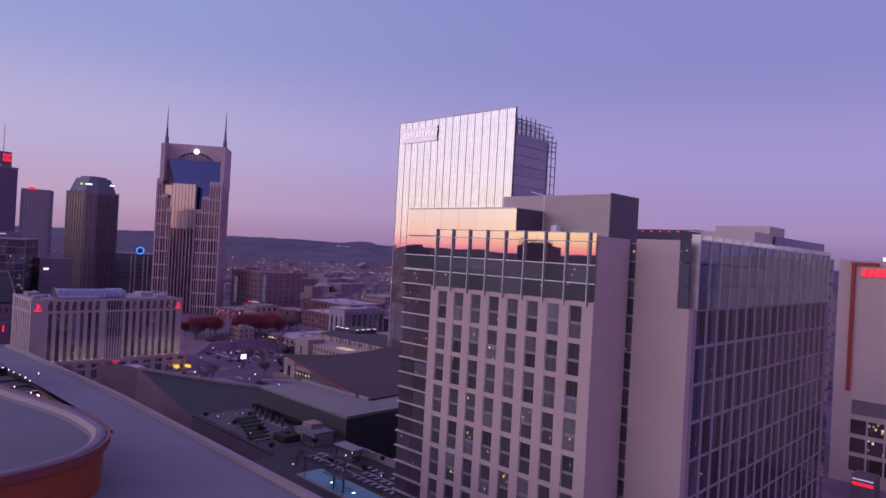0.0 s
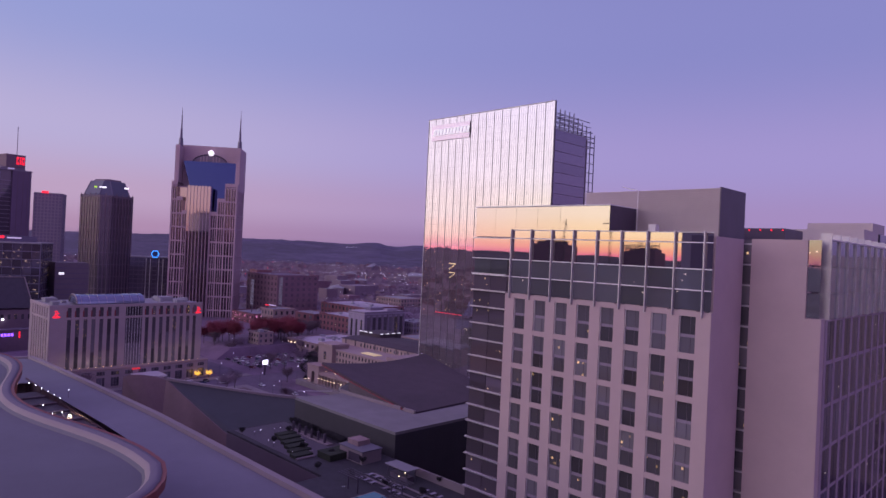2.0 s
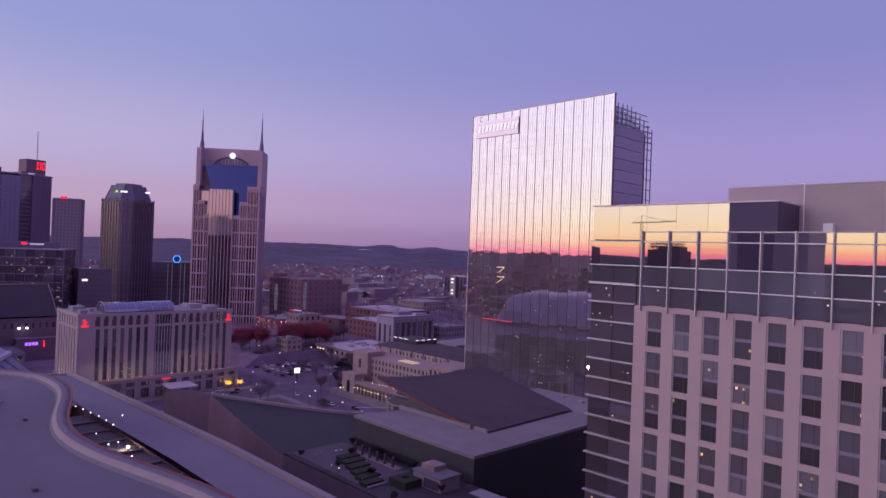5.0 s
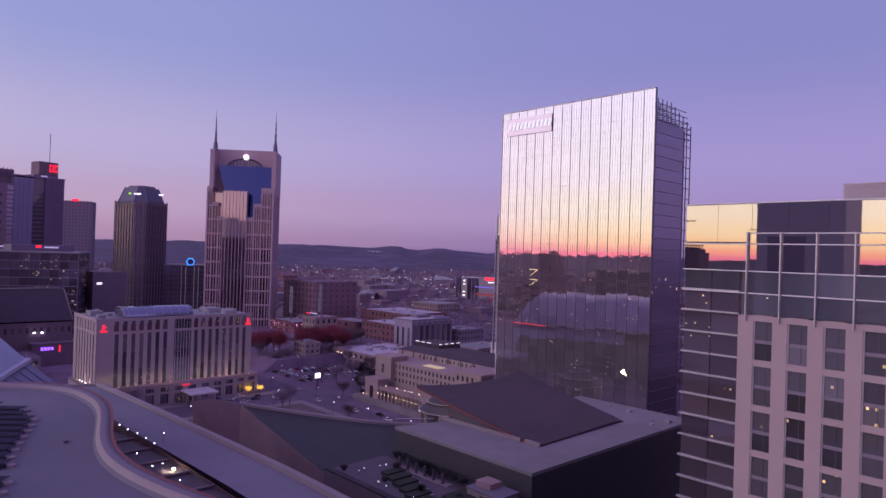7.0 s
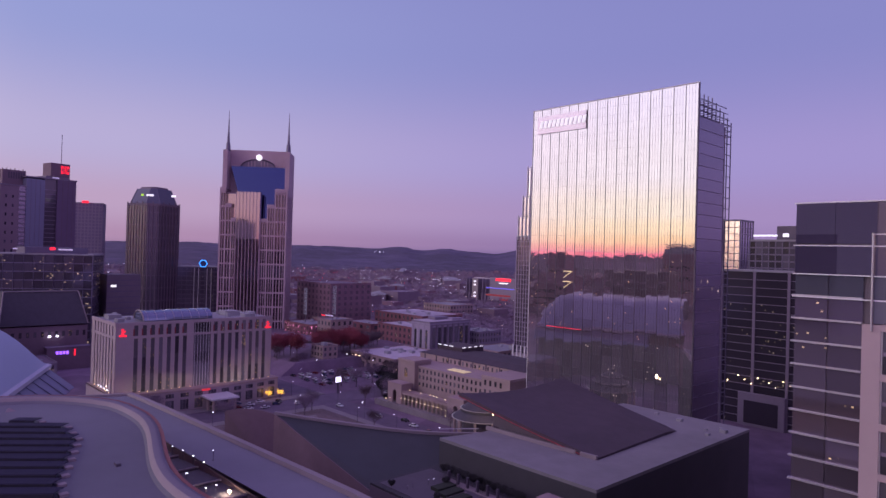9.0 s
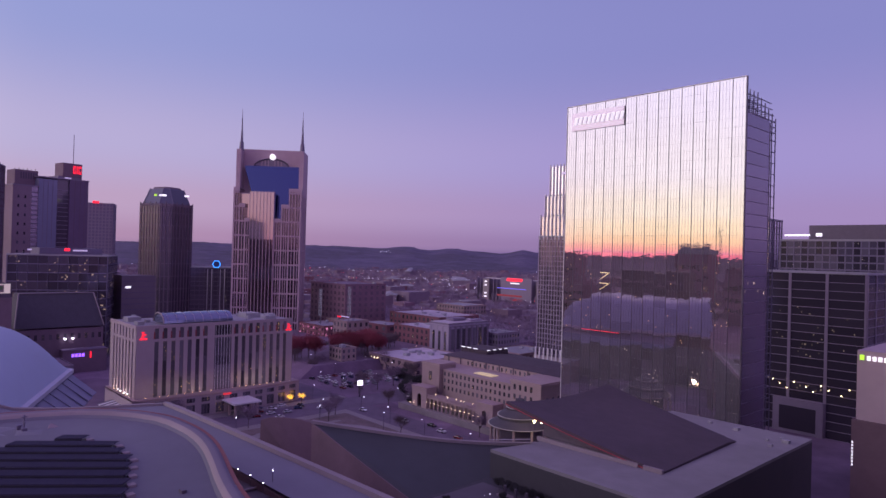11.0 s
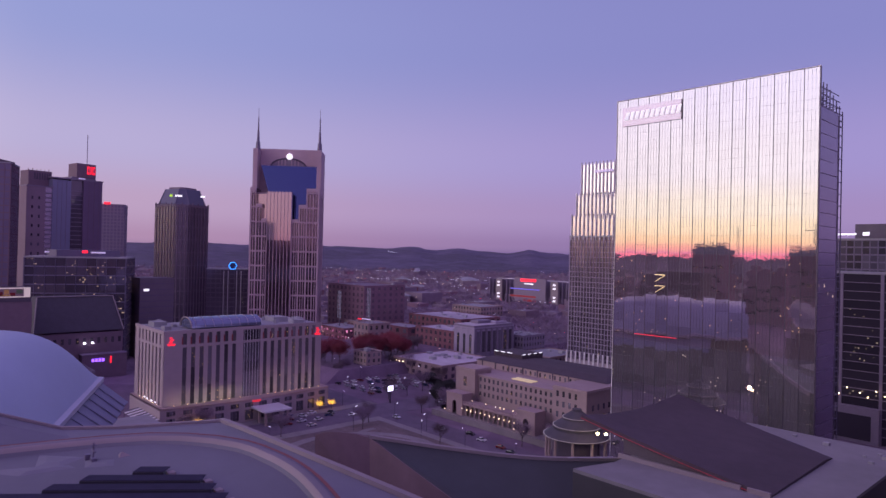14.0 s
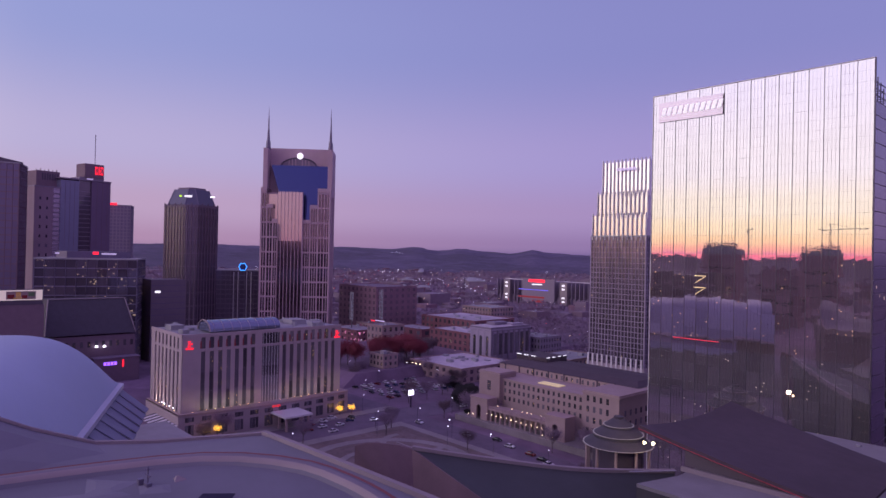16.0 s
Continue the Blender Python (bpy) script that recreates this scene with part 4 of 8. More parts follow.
def arch_wall(bm, x0, x1, y0, y1, z0, z1, w, h):
    """A wall along x with one round-headed opening in the middle."""
    c = (x0 + x1) / 2
    spring = h - w / 2
    pts = [(x0, z0), (c - w / 2, z0), (c - w / 2, z0 + spring)]
    pts += [(c + w / 2 * math.cos(a), z0 + spring + w / 2 * math.sin(a)) for a in [math.pi - math.pi * k / 8 for k in range(1, 8)]]
    pts += [(c + w / 2, z0 + spring), (c + w / 2, z0), (x1, z0), (x1, z1), (x0, z1)]
    fr, bk = [bm.verts.new((x, y0, z)) for x, z in pts], [bm.verts.new((x, y1, z)) for x, z in pts]
    bm.faces.new(fr)
    bm.faces.new(bk[::-1])
    for i in range(len(pts)):
        bm.faces.new((fr[i], fr[(i + 1) % len(pts)], bk[(i + 1) % len(pts)], bk[i]))


# ---- concert hall ----
def build_concert_hall():
    c = thing("concert_hall", (-300, 225, 0), "cream limestone concert hall with a lit colonnade and dark roof", "concert hall")
    part_box("body", c, M_LIME, -336, -262, 222, 240, 0, 21.5)
    part_box("body_wing", c, M_LIME, -334.5, -321, 219.5, 231, 0, 24.2)
    part_box("wing_cornice", c, M_LIME, -335, -320.5, 219.0, 231.5, 23.0, 23.6)
    part_box("body_wing", c, M_LIME, -273, -255.5, 219.5, 246, 0, 24.6)
    part_box("wing_cornice", c, M_LIME, -273.5, -255, 219.0, 246.5, 23.4, 24.0)
    part_box("upper_wall", c, M_LIME, -340, -267, 240, 274, 0, 24.8)
    part_box("cornice", c, M_LIME, -336.6, -261.6, 221.6, 222.4, 20.8, 21.6)
    bm = bmesh.new()
    frustum(bm, rect(-341, -259, 239.4, 275), rect(-337, -264, 247, 262), 24.8, 26.2)
    part("roof", bm, M_DARKROOF, c, "dark hipped roof")
    part_box("roof_plant", c, M_DARKROOF, -339.9, -319.7, 253.1, 269.9, 25.4, 28.3)
    for k in range(8):
        part_box("downpipe", c, M_DARKMETAL, -336 + 9.3 * k, -335.6 + 9.3 * k, 239.6, 240.0, 21.6, 25.2)
    part_box("skylight", c, L_SKYL, -303, -291, 226, 231, 21.6, 22.0, "softly lit terrace skylight")
    pane_grid("window", c, (-336, 221.95), (1, 0), 0, [16.5 + 2.9 * k for k in range(16)], [12.4, 16.0, 19.4], 1.1, 1.9, 0.12, G_WIN)
    pane_grid("window", c, (-322, 239.95), (1, 0), 0, [1 + 3.0 * k for k in range(18)], [22.9], 1.0, 1.9, 0.12, G_WIN)
    pane_grid("window", c, (-329, 219.4), (1, 0), 0, [1.2], [17.5], 2.2, 4.6, 0.12, G_WIN)
    pane_grid("window", c, (-270.5, 219.4), (1, 0), 0, [0, 3.2, 6.4, 9.6], [8, 12.5, 17.0, 21.4], 1.2, 2.4, 0.12, G_WIN)
    pane_grid("window", c, (-255.4, 222), (0, 1), 90, [2, 6, 10, 14, 18], [8, 12.5, 17.0], 1.2, 2.4, 0.12, G_WIN)
    # loggia with two gate pavilions
    for x0, x1 in ((-331.5, -320.5), (-286, -275.5)):
        bm = bmesh.new()
        arch_wall(bm, x0, x1, 210.6, 211.4, 3, 12.4, 3.0, 6.6)
        box(bm, x0, x0 + 0.8, 211.4, 217.5, 3, 12.4)
        box(bm, x1 - 0.8, x1, 211.4, 217.5, 3, 12.4)
        box(bm, x0 - 0.3, x1 + 0.3, 210.3, 217.5, 12.4, 13.2)
        part("pavilion", bm, M_LIME, c)
        part_box("pavilion_inside", c, M_DARKWALL, x0 + 0.8, x1 - 0.8, 215.5, 217, 3, 12.2)
    part_box("entablature", c, M_LIME, -320.5, -285, 211, 218, 8.2, 9.3)
    part_box("balustrade", c, M_LIME, -320.5, -285, 211, 211.4, 9.8, 10.1)
    part_box("loggia_back", c, M_TAN, -320.5, -285, 217.6, 218.0, 3, 8.2)
    for k in range(12):
        x = -319 + 3.0 * k
        bm = bmesh.new()
        prism(bm, ring(x, 211.8, 0.5, 12), 3, 8.2)
        part("column", bm, M_LIME, c)
        part_box("baluster", c, M_LIME, x - 0.2, x + 0.2, 211.05, 211.35, 9.3, 9.8)
    part_box("forecourt", c, M_PAVE, -340, -258, 208.6, 222, 0.1, 3.0, "raised paved forecourt")


L_SKYL = lamp_mat("skylight_glow", (220, 200, 150), 0.35)
build_concert_hall()


# ---- hotel with uplights ----
def build_old_hotel():
    h = thing("lit_hotel", (-402, 133, 0), "cream hotel block with tall window strips and warm uplights", "hotel")
    X, Z0, Z1 = -387.5, 10.5, 43.6
    part_box("core", h, M_DARKWALL, -425.5, X - 0.6, 94.2, 172.5, 0, 43.0)
    strips = [102.6 + 3.85 * k for k in range(7)] + [141.5 + 3.85 * k for k in range(8)]
    mid = (130.2, 138.9)
    e = [93.6]
    for y in strips[:7]:
        e += [y - 0.95, y + 0.95]
    e += [mid[0], mid[1]]
    for y in strips[7:]:
        e += [y - 0.95, y + 0.95]
    e += [172.9]
    for a, b in zip(e[::2], e[1::2]):
        slat("pier", h, M_CREAM, X - 0.6, X, a, b, Z0, 43.2)
    part_box("string_course", h, M_CREAM, X - 0.6, X + 0.05, 93.6, 172.9, 36.2, 37.4)
    part_box("cornice", h, M_CREAM, X - 0.6, X + 0.15, 93.4, 173.1, 42.4, 43.9)
    for y in strips:
        for z0, z1 in ((Z0 + 0.4, 18.6), (18.9, 27.2), (27.5, 36.2), (37.6, 42.3)):
            pane("window_strip", h, (X - 0.4, y, (z0 + z1) / 2), 1.9, z1 - z0, 0.1, 90, G_WIN, random.uniform(-0.5, 0.5), random.uniform(-0.5, 0.5))
    bm = bmesh.new()
    for k in range(6):
        y = mid[0] + 1.45 * (k + 0.0) + 0.7
        box(bm, X - 0.4, X - 0.2, y - 0.06, y + 0.06, Z0, 42.3)
    part("central_mullion", bm, M_WHITE, h)
    for z in (14, 19.5, 25, 30.5, 34.4, 39.8):
        pane("central_glass", h, (X - 0.42, (mid[0] + mid[1]) / 2, z), 8.6, 4.9, 0.1, 90, G_WIN)
    # side face
    xs = [-392.5 - 4.6 * k for k in range(7)]
    e = [-387.6]
    for x in xs:
        e += [x + 0.9, x - 0.9]
    e += [-426]
    for a, b in zip(e[::2], e[1::2]):
        slat("pier", h, M_CREAM, b, a, 93.6, 94.2, Z0, 43.2)
    part_box("string_course", h, M_CREAM, -426, -387.5, 93.55, 94.2, 36.2, 37.4)
    part_box("cornice", h, M_CREAM, -426.1, -387.4, 93.4, 94.2, 42.4, 43.9)
    for x in xs:
        for z0, z1 in ((Z0 + 0.4, 18.6), (18.9, 27.2), (27.5, 36.2), (37.6, 42.3)):
            pane("window_strip", h, (x, 94.0, (z0 + z1) / 2), 1.8, z1 - z0, 0.1, 0, G_WIN)
    part_box("roof", h, M_ROOFGREY, -426, X, 93.6, 172.9, 43.0, 43.3)
    # vaulted roof hall
    bm = bmesh.new()
    n = 12
    rows = []
    for y in (107.0, 141.0):
        rows.append([(-398 + 7.0 * math.cos(math.pi * k / n), y, 44.0 + 4.6 * math.sin(math.pi * k / n)) for k in range(n + 1)])
    ribbon(bm, rows)
    for r in rows:
        bm.faces.new([bm.verts.new(p) for p in r])
    part("vault", bm, G_SIDE, h, "glazed barrel vault on the roof", smooth=False)
    bm = bmesh.new()
    tube(bm, [(x, 106.8, z + 0.1) for x, y, z in rows[0]], 0.35, 6)
    part("vault_arch", bm, M_RIM, h, "pale arched gable rim")
    for x, y, sx, sy, z in ((-415, 100, 4, 3, 45.5), (-408, 158, 5, 4, 45.8), (-396, 163, 3, 3, 45.0), (-418, 140, 4, 10, 46), (-398, 98, 2.5, 1.5, 45), (-404, 168, 3, 2, 45.2)):
        part_box("roof_plant", h, M_ROOFGREY, x - sx, x + sx, y - sy, y + sy, 43.3, z)
    rr = random.Random(21)
    for k in range(18):
        x, y, q = rr.uniform(-423, -391), rr.uniform(96, 171), rr.uniform(0.4, 1.3)
        part_box("roof_unit", h, M_UNIT if k % 3 else M_ROOFGREY, x - q, x + q, y - q * 0.8, y + q * 0.8, 43.3, 43.3 + rr.uniform(0.7, 2.4))
    for x, y, z in ((-390, 158, 49), (-392, 166, 48.5), (-395, 150, 48.2), (-418, 97, 47.5)):
        bm = bmesh.new()
        rod(bm, (x, y, 43.3), (x, y, z), 0.09, 5)
        part("aerial", bm, M_STEEL, h)
    bm = bmesh.new()
    for k in range(8):
        y = 109 + 4.2 * k
        for q in range(12):
            a, b = math.pi * q / 12, math.pi * (q + 1) / 12
            rod(bm, (-398 + 7.05 * math.cos(a), y, 44.0 + 4.65 * math.sin(a)), (-398 + 7.05 * math.cos(b), y, 44.0 + 4.65 * math.sin(b)), 0.1, 4)
    part("vault_rib", bm, M_RIM, h, "pale ribs over the glazed vault")
    # bowed podium
    out = [(-427, 92)] + [(-387 + 5.5 * math.sin(math.pi * (k + 0.6) / 13.2), 92 + 85 * k / 12) for k in range(13)] + [(-427, 177)]
    bm = bmesh.new()
    prism(bm, out, 0, Z0 - 0.1)
    part("podium", bm, M_CREAM, h)
    bm = bmesh.new()
    prism(bm, [(x + (0.35 if x > -420 else 0), y) for x, y in out], Z0 - 0.7, Z0)
    part("podium_cornice", bm, M_LIME, h)
    for k in range(12):
        y = 96.5 + 6.9 * k
        x = -387 + 5.5 * math.sin(math.pi * ((y - 92) / 85 * 12 + 0.6) / 13.2)
        for dy in (-1.35, 0, 1.35):
            pane("podium_window", h, (x + 0.1, y + dy, 8.0), 1.1, 1.9, 0.4, 90, G_WIN)
            pane("podium_window", h, (x + 0.1, y + dy, 3.4), 1.1, 4.6, 0.4, 90, G_WIN)
    # uplights at the feet of the piers
    ys = [strips[0] - 4.2] + [(a + b) / 2 for a, b in zip(strips, strips[1:]) if b - a < 5] + [129.1, 139.7, 171.7]
    for y in ys:
        uplight(h, X + 0.22, y, Z0 + 0.1)
    for x in [(a + b) / 2 for a, b in zip(xs, xs[1:])]:
        uplight(h, x, 93.4, Z0 + 0.1)
    # entrance canopy
    part_box("canopy", h, M_WHITE, -383, -368, 132, 146, 6.2, 7.0, "pale entrance canopy on square posts")
    for x in (-369.5, -376):
        for y in (133.5, 144.5):
            part_box("canopy_post", h, M_LIME, x - 0.5, x + 0.5, y - 0.5, y + 0.5, 0, 6.0)
    # red rooftop sign marks (plain shapes)
    for y in (96.6, 170.6):
        s = part_box("sign", h, L_RED, X + 0.05, X + 0.3, y - 1.6, y + 1.6, 37.5, 38.2, "red lit hotel sign mark")
        for a, (q, z) in enumerate(((0.9, 38.9), (1.2, 39.8), (0.8, 40.8))):
            pane("sign_mark", s, (X + 0.17, y + (0.3 if a == 1 else -0.2), z), 2 * q * 0.7, 0.5, 0.25, 90, L_RED)
    part_box("entrance_sign", h, L_WASH2, -381.2, -380.9, 132.5, 136.5, 9.0, 9.8, "red lit entrance sign")
    # dim glowing slabs paint the red light wash between the top windows
    for y in strips:
        part_box("cornice_lamp", h, L_WASH, X + 0.06, X + 0.2, y - 1.4, y - 0.9, 37.6, 40.8)


def uplight(parent, x, y, z):
    bm = bmesh.new()
    prism(bm, ring(x, y, 0.13, 8), z, z + 0.2)
    u = part("uplight", bm, L_UP, parent)
    d = bpy.data.lights.new("uplight_beam", "SPOT")
    d.energy, d.color, d.spot_size, d.spot_blend, d.shadow_soft_size = 2600, (1.0, 0.76, 0.48), radians(66), 0.4, 0.05
    o = new("uplight_beam", d)
    o.parent = parent
    o.location = Vector((x, y, z + 0.5)) - BASE[parent]
    o.rotation_euler = (radians(180), 0, 0)
    return u


L_WASH2 = lamp_mat("red_entrance_sign", (255, 60, 70), 0.6)
L_UP = lamp_mat("uplight_lens", (255, 220, 160), 3.0)
build_old_hotel()


# ---- sports arena with white shell roof ----
def build_arena():
    a = thing("sports_arena", (-340, 20, 0), "sports arena under a smooth white shell roof", "arena")
    o, e, n = Vector((-300.0, 36.2)), Vector((-0.915, 0.403)), Vector((-0.403, -0.915))
    far, turn = 54.0, 24.0

    def shell(u, d):
        """Height of the shell: steep along the straight rim, rounded off at the far end."""
        rise = 1 - (1 - min(1.0, d / 32.0)) ** 3.3
        back = max(0.0, (u - turn) / (far - turn))
        fall = max(0.0, (d - 60.0) / 50.0)
        return 34 + 19.6 * rise * math.sqrt(max(0.0, 1 - back ** 3.6)) * (1 - fall ** 2)

    us = [-42 + 4 * k for k in range(17)] + [24 + 30 * math.sin(math.pi / 2 * k / 14) for k in range(1, 15)]
    ds = [110 * (k / 34) ** 1.6 for k in range(35)]
    rows = [[(*(o + e * u + n * d), shell(u, d)) for d in ds] for u in us]
    bm = bmesh.new()
    ribbon(bm, rows)
    part("shell_roof", bm, M_SHELL, a, "smooth bluish-white shell roof", smooth=True)
    bm = bmesh.new()
    line = [(*(o + e * u), 34.0) for u in us]
    ribbon(bm, [[(x, y, z + 0.1) for x, y, z in line], [(x - n.x * 1.5, y - n.y * 1.5, z - 0.2) for x, y, z in line], [(x - n.x * 1.5, y - n.y * 1.5, z - 1.6) for x, y, z in line], [(x + n.x, y + n.y, z - 1.6) for x, y, z in line]])
    part("shell_edge", bm, M_EDGE, a, "white thick straight roof edge")
    bm = bmesh.new()
    loop = [o + e * u + n * 4 for u in us[::4]] + [o + e * 46 + n * d for d in (20, 60, 100)]
    ribbon(bm, [[(*p, 33) for p in loop], [(*p, 0) for p in loop]])
    part("bowl_wall", bm, M_DARKWALL, a)
    # pale roof flaps fanning out below the straight rim
    for k in range(9):
        p = o + e * (-22 + 8.6 * k) - n * 0.6
        q = p - n * 9 + e * (1.0 - 0.5 * k)
        bm = bmesh.new()
        v = [(p.x, p.y, 31.9), (p.x + e.x * 8.7, p.y + e.y * 8.7, 31.6), (q.x + e.x * 9.2, q.y + e.y * 9.2, 24.9), (q.x, q.y, 25.6)]
        va = [bm.verts.new(w) for w in v]
        vb = [bm.verts.new((w[0], w[1], w[2] - 0.25)) for w in v]
        bm.faces.new(va)
        bm.faces.new(vb[::-1])
        for i in range(4):
            bm.faces.new((va[i], va[(i + 1) % 4], vb[(i + 1) % 4], vb[i]))
        part("roof_flap", bm, M_FLAP, a, "pale sloping roof flap")
    part_box("concourse", a, M_TAN, -372, -330, 58, 82, 0, 12)
    part_box("concourse_roof", a, M_ROOFGREY, -372, -330, 58, 82, 12, 12.6)


M_EDGE = mat("white_roof_edge", (186, 184, 200), 0.6, vary=0.05, scale=0.2, stain=0.08)
M_FLAP = mat("pale_blue_flap", (122, 120, 146), 0.6, vary=0.05, scale=0.08, stain=0.1)
M_SHELL = mat("white_shell", (162, 172, 197), 0.6, vary=0.03, scale=0.08, stain=0.05)
build_arena()


# ---- skyline towers ----
def turned(bm, cx, cy, deg):
    bmesh.ops.rotate(bm, verts=bm.verts, cent=(cx, cy, 0), matrix=Matrix.Rotation(radians(deg), 3, "Z"))


M_STONE_P = mat("pink_granite", (174, 148, 161), 0.7, vary=0.06, scale=0.2)
G_PLUMGLASS = glass("peach_window_glass", (112, 94, 104), rough=0.07, metal=0.8, wobble=0.1, wscale=0.2, spread=0.05)
G_BAY = glass("pale_bay_glass", (172, 152, 152), rough=0.05, metal=0.92)


def build_eared_tower():
    cx, cy, deg = -642, 292.5, 52.0       # face turned towards the avenue
    t = thing("eared_tower", (cx, cy, 0), "tall tower with two spires, blue crown and pinkish stone piers", "skyscraper")

    def p(name, material, boxes, label="", parent=None):
        bm = bmesh.new()
        for b in boxes:
            box(bm, cx + b[0], cx + b[1], cy + b[2], cy + b[3], b[4], b[5])
        turned(bm, cx, cy, deg)
        return part(name, bm, material, parent or t, label)

    W, D = 30.7, 19.0

    def top_at(x):
        """The front steps up from the middle bay to the outer shoulders."""
        return 136.5 if x < -25.4 or x > 19.4 else 121.7 if x < -20 or x > 12.8 else 108.5 if x < -15.8 or x > 6.3 else 90.0

    steps = [(-W, -25.4), (-25.4, -20), (-20, -15.8), (6.3, 12.8), (12.8, 19.4), (19.4, W)]
    p("glass_core", G_PLUMGLASS, [(-W + 1.2, W - 1.2, -D + 1, D, 0, 90)])
    for a, b in steps:
        h = top_at((a + b) / 2)
        p("shoulder_glass", G_PLUMGLASS, [(max(a, -W + 1.2), min(b, W - 1.2), -D + 1, D, 90, h - 0.6)])
        p("shoulder_cap", M_STONE_P, [(a, b, -D - 0.4, -D + 6, h - 3.4, h)], "pink stone shoulder block")
    p("crown_slab", M_STONE_P, [(-W + 3, W - 3, 2, D, 90, 174.5)], "broad pinkish stone crown slab")
    for a, b in ((-W, -W + 4), (W - 4, W)):
        p("ear", M_STONE_P, [(a, b, -D + 7, D, 130, 172.5)])
    # deep blue glass panel leaning behind the bay
    bm = bmesh.new()
    front = [(-24.6, 158), (-16.2, 130), (-16.2, 106), (26.2, 106), (26.2, 158)]
    fa = [bm.verts.new((cx + x, cy - 5 - (158 - z) * 0.08, z)) for x, z in front]
    fb = [bm.verts.new((cx + x, cy + 3, z)) for x, z in front]
    bm.faces.new(fa)
    bm.faces.new(fb[::-1])
    for k in range(5):
        bm.faces.new((fa[k], fb[k], fb[(k + 1) % 5], fa[(k + 1) % 5]))
    turned(bm, cx, cy, deg)
    part("blue_crown", bm, G_BLUE, t, "deep blue glass crown panel")
    p("inner_shoulder", G_BAY, [(-25.2, -15.9, -D + 5.5, -3, 100, 131)], "peach mirrored glass shoulder")
    p("inner_shoulder", M_STONE_P, [(-25.4, -15.8, -D + 5.2, -2.8, 131, 132.4)])
    # stone piers and floors
    for x, r in ((-30.0, 0.75), (-27.6, 0.3), (-25.2, 0.6), (-22.4, 0.3), (-19.8, 0.6), (-17.6, 0.3), (-15.6, 0.6), (6.6, 0.6), (9.0, 0.3), (11.0, 0.3), (13.0, 0.6),
                 (15.4, 0.3), (17.4, 0.3), (19.7, 0.6), (22.6, 0.3), (25.4, 0.45), (27.8, 0.3), (30.0, 0.75)):
        p("pier", M_STONE_P, [(x - r, x + r, -D - 0.5, -D + 1.4, 0, top_at(x) - 0.2)])
    rot = Matrix.Rotation(radians(deg), 3, "Z")

    def strip(name, x0, x1, y0, y1, z0, z1, mm=M_STONE_P):
        o = rot @ Vector(((x0 + x1) / 2, (y0 + y1) / 2, 0))
        pane(name, t, (cx + o.x, cy + o.y, (z0 + z1) / 2), x1 - x0, z1 - z0, y1 - y0, deg, mm)

    for k in range(1, 31):
        z = 4.4 * k
        t2 = 0.75 if k % 3 == 0 else 0.14
        mm = M_STONE_P if k % 3 == 0 else M_DARKMETAL
        inner = (-15.8, 6.3) if z < 106 else (-20, 12.8) if z < 120 else (-25.4, 19.4)
        strip("spandrel", -W, inner[0], -D - 0.1, -D + 1.2, z - t2, z + t2, mm)
        strip("spandrel", inner[1], W, -D - 0.1, -D + 1.2, z - t2, z + t2, mm)
        if k % 3 == 0:
            for s in (-1, 1):
                e = s * W
                strip("side_spandrel", min(e - s * 0.05, e - s), max(e - s * 0.05, e - s), -D, D, z - 0.5, z + 0.5, M_STONE_P)
    for k in range(1, 9):
        for s in (-1, 1):
            e = s * W
            strip("side_pier", min(e + s * 0.1, e - s), max(e + s * 0.1, e - s), -D + 4.4 * k - 0.7, -D + 4.4 * k + 0.7, 0, 133)
    p("bay", G_BAY, [(-15.8, 6.3, -D - 1.6, -D + 6, 89, 132.7)], "pale mirrored central bay")
    for k in range(8):
        x = -15.5 + 3.1 * k
        p("bay_pier", M_STONE_P, [(x - 0.22, x + 0.22, -D - 1.9, -D - 1.5 if k < 0 else -D + 1, 0, 132.7)])
    # arch recess and round mark on the crown
    bm = bmesh.new()
    n = 16
    pts = [(cx + 16 * math.cos(math.pi * k / n) - 1, 157.5 + 8.0 * math.sin(math.pi * k / n)) for k in range(n + 1)]
    f = [bm.verts.new((x, cy + 1.6, z)) for x, z in pts]
    g = [bm.verts.new((x, cy + 2.2, z)) for x, z in pts]
    bm.faces.new(f)
    for i in range(n):
        bm.faces.new((f[i], f[i + 1], g[i + 1], g[i]))
    turned(bm, cx, cy, deg)
    part("arch_recess", bm, M_LILAC, t)
    bm = bmesh.new()
    tube(bm, [(cx + 16.4 * math.cos(math.pi * k / n) - 1, cy + 1.4, 157.5 + 8.4 * math.sin(math.pi * k / n)) for k in range(n + 1)], 0.7, 5)
    turned(bm, cx, cy, deg)
    part("arch_band", bm, M_DARKMETAL, t)
    for q in (-9, -6, -3, 3, 6, 9):
        p("arch_post", M_STONE_P, [(q - 1.4, q - 0.6, 0.9, 1.6, 157.5, 157.5 + 8 * math.sqrt(max(0.1, 1 - ((q + 0.2) / 16) ** 2)) - 0.6)])
    bm = bmesh.new()
    for s, zc in ((-1, 0),):
        v = bmesh.ops.create_uvsphere(bm, u_segments=16, v_segments=10, radius=2.9)["verts"]
        bmesh.ops.translate(bm, verts=v, vec=(cx, cy + 0.6, 167.6))
    turned(bm, cx, cy, deg)
    part("round_mark", bm, L_SIGN, t, "white lit round company mark")
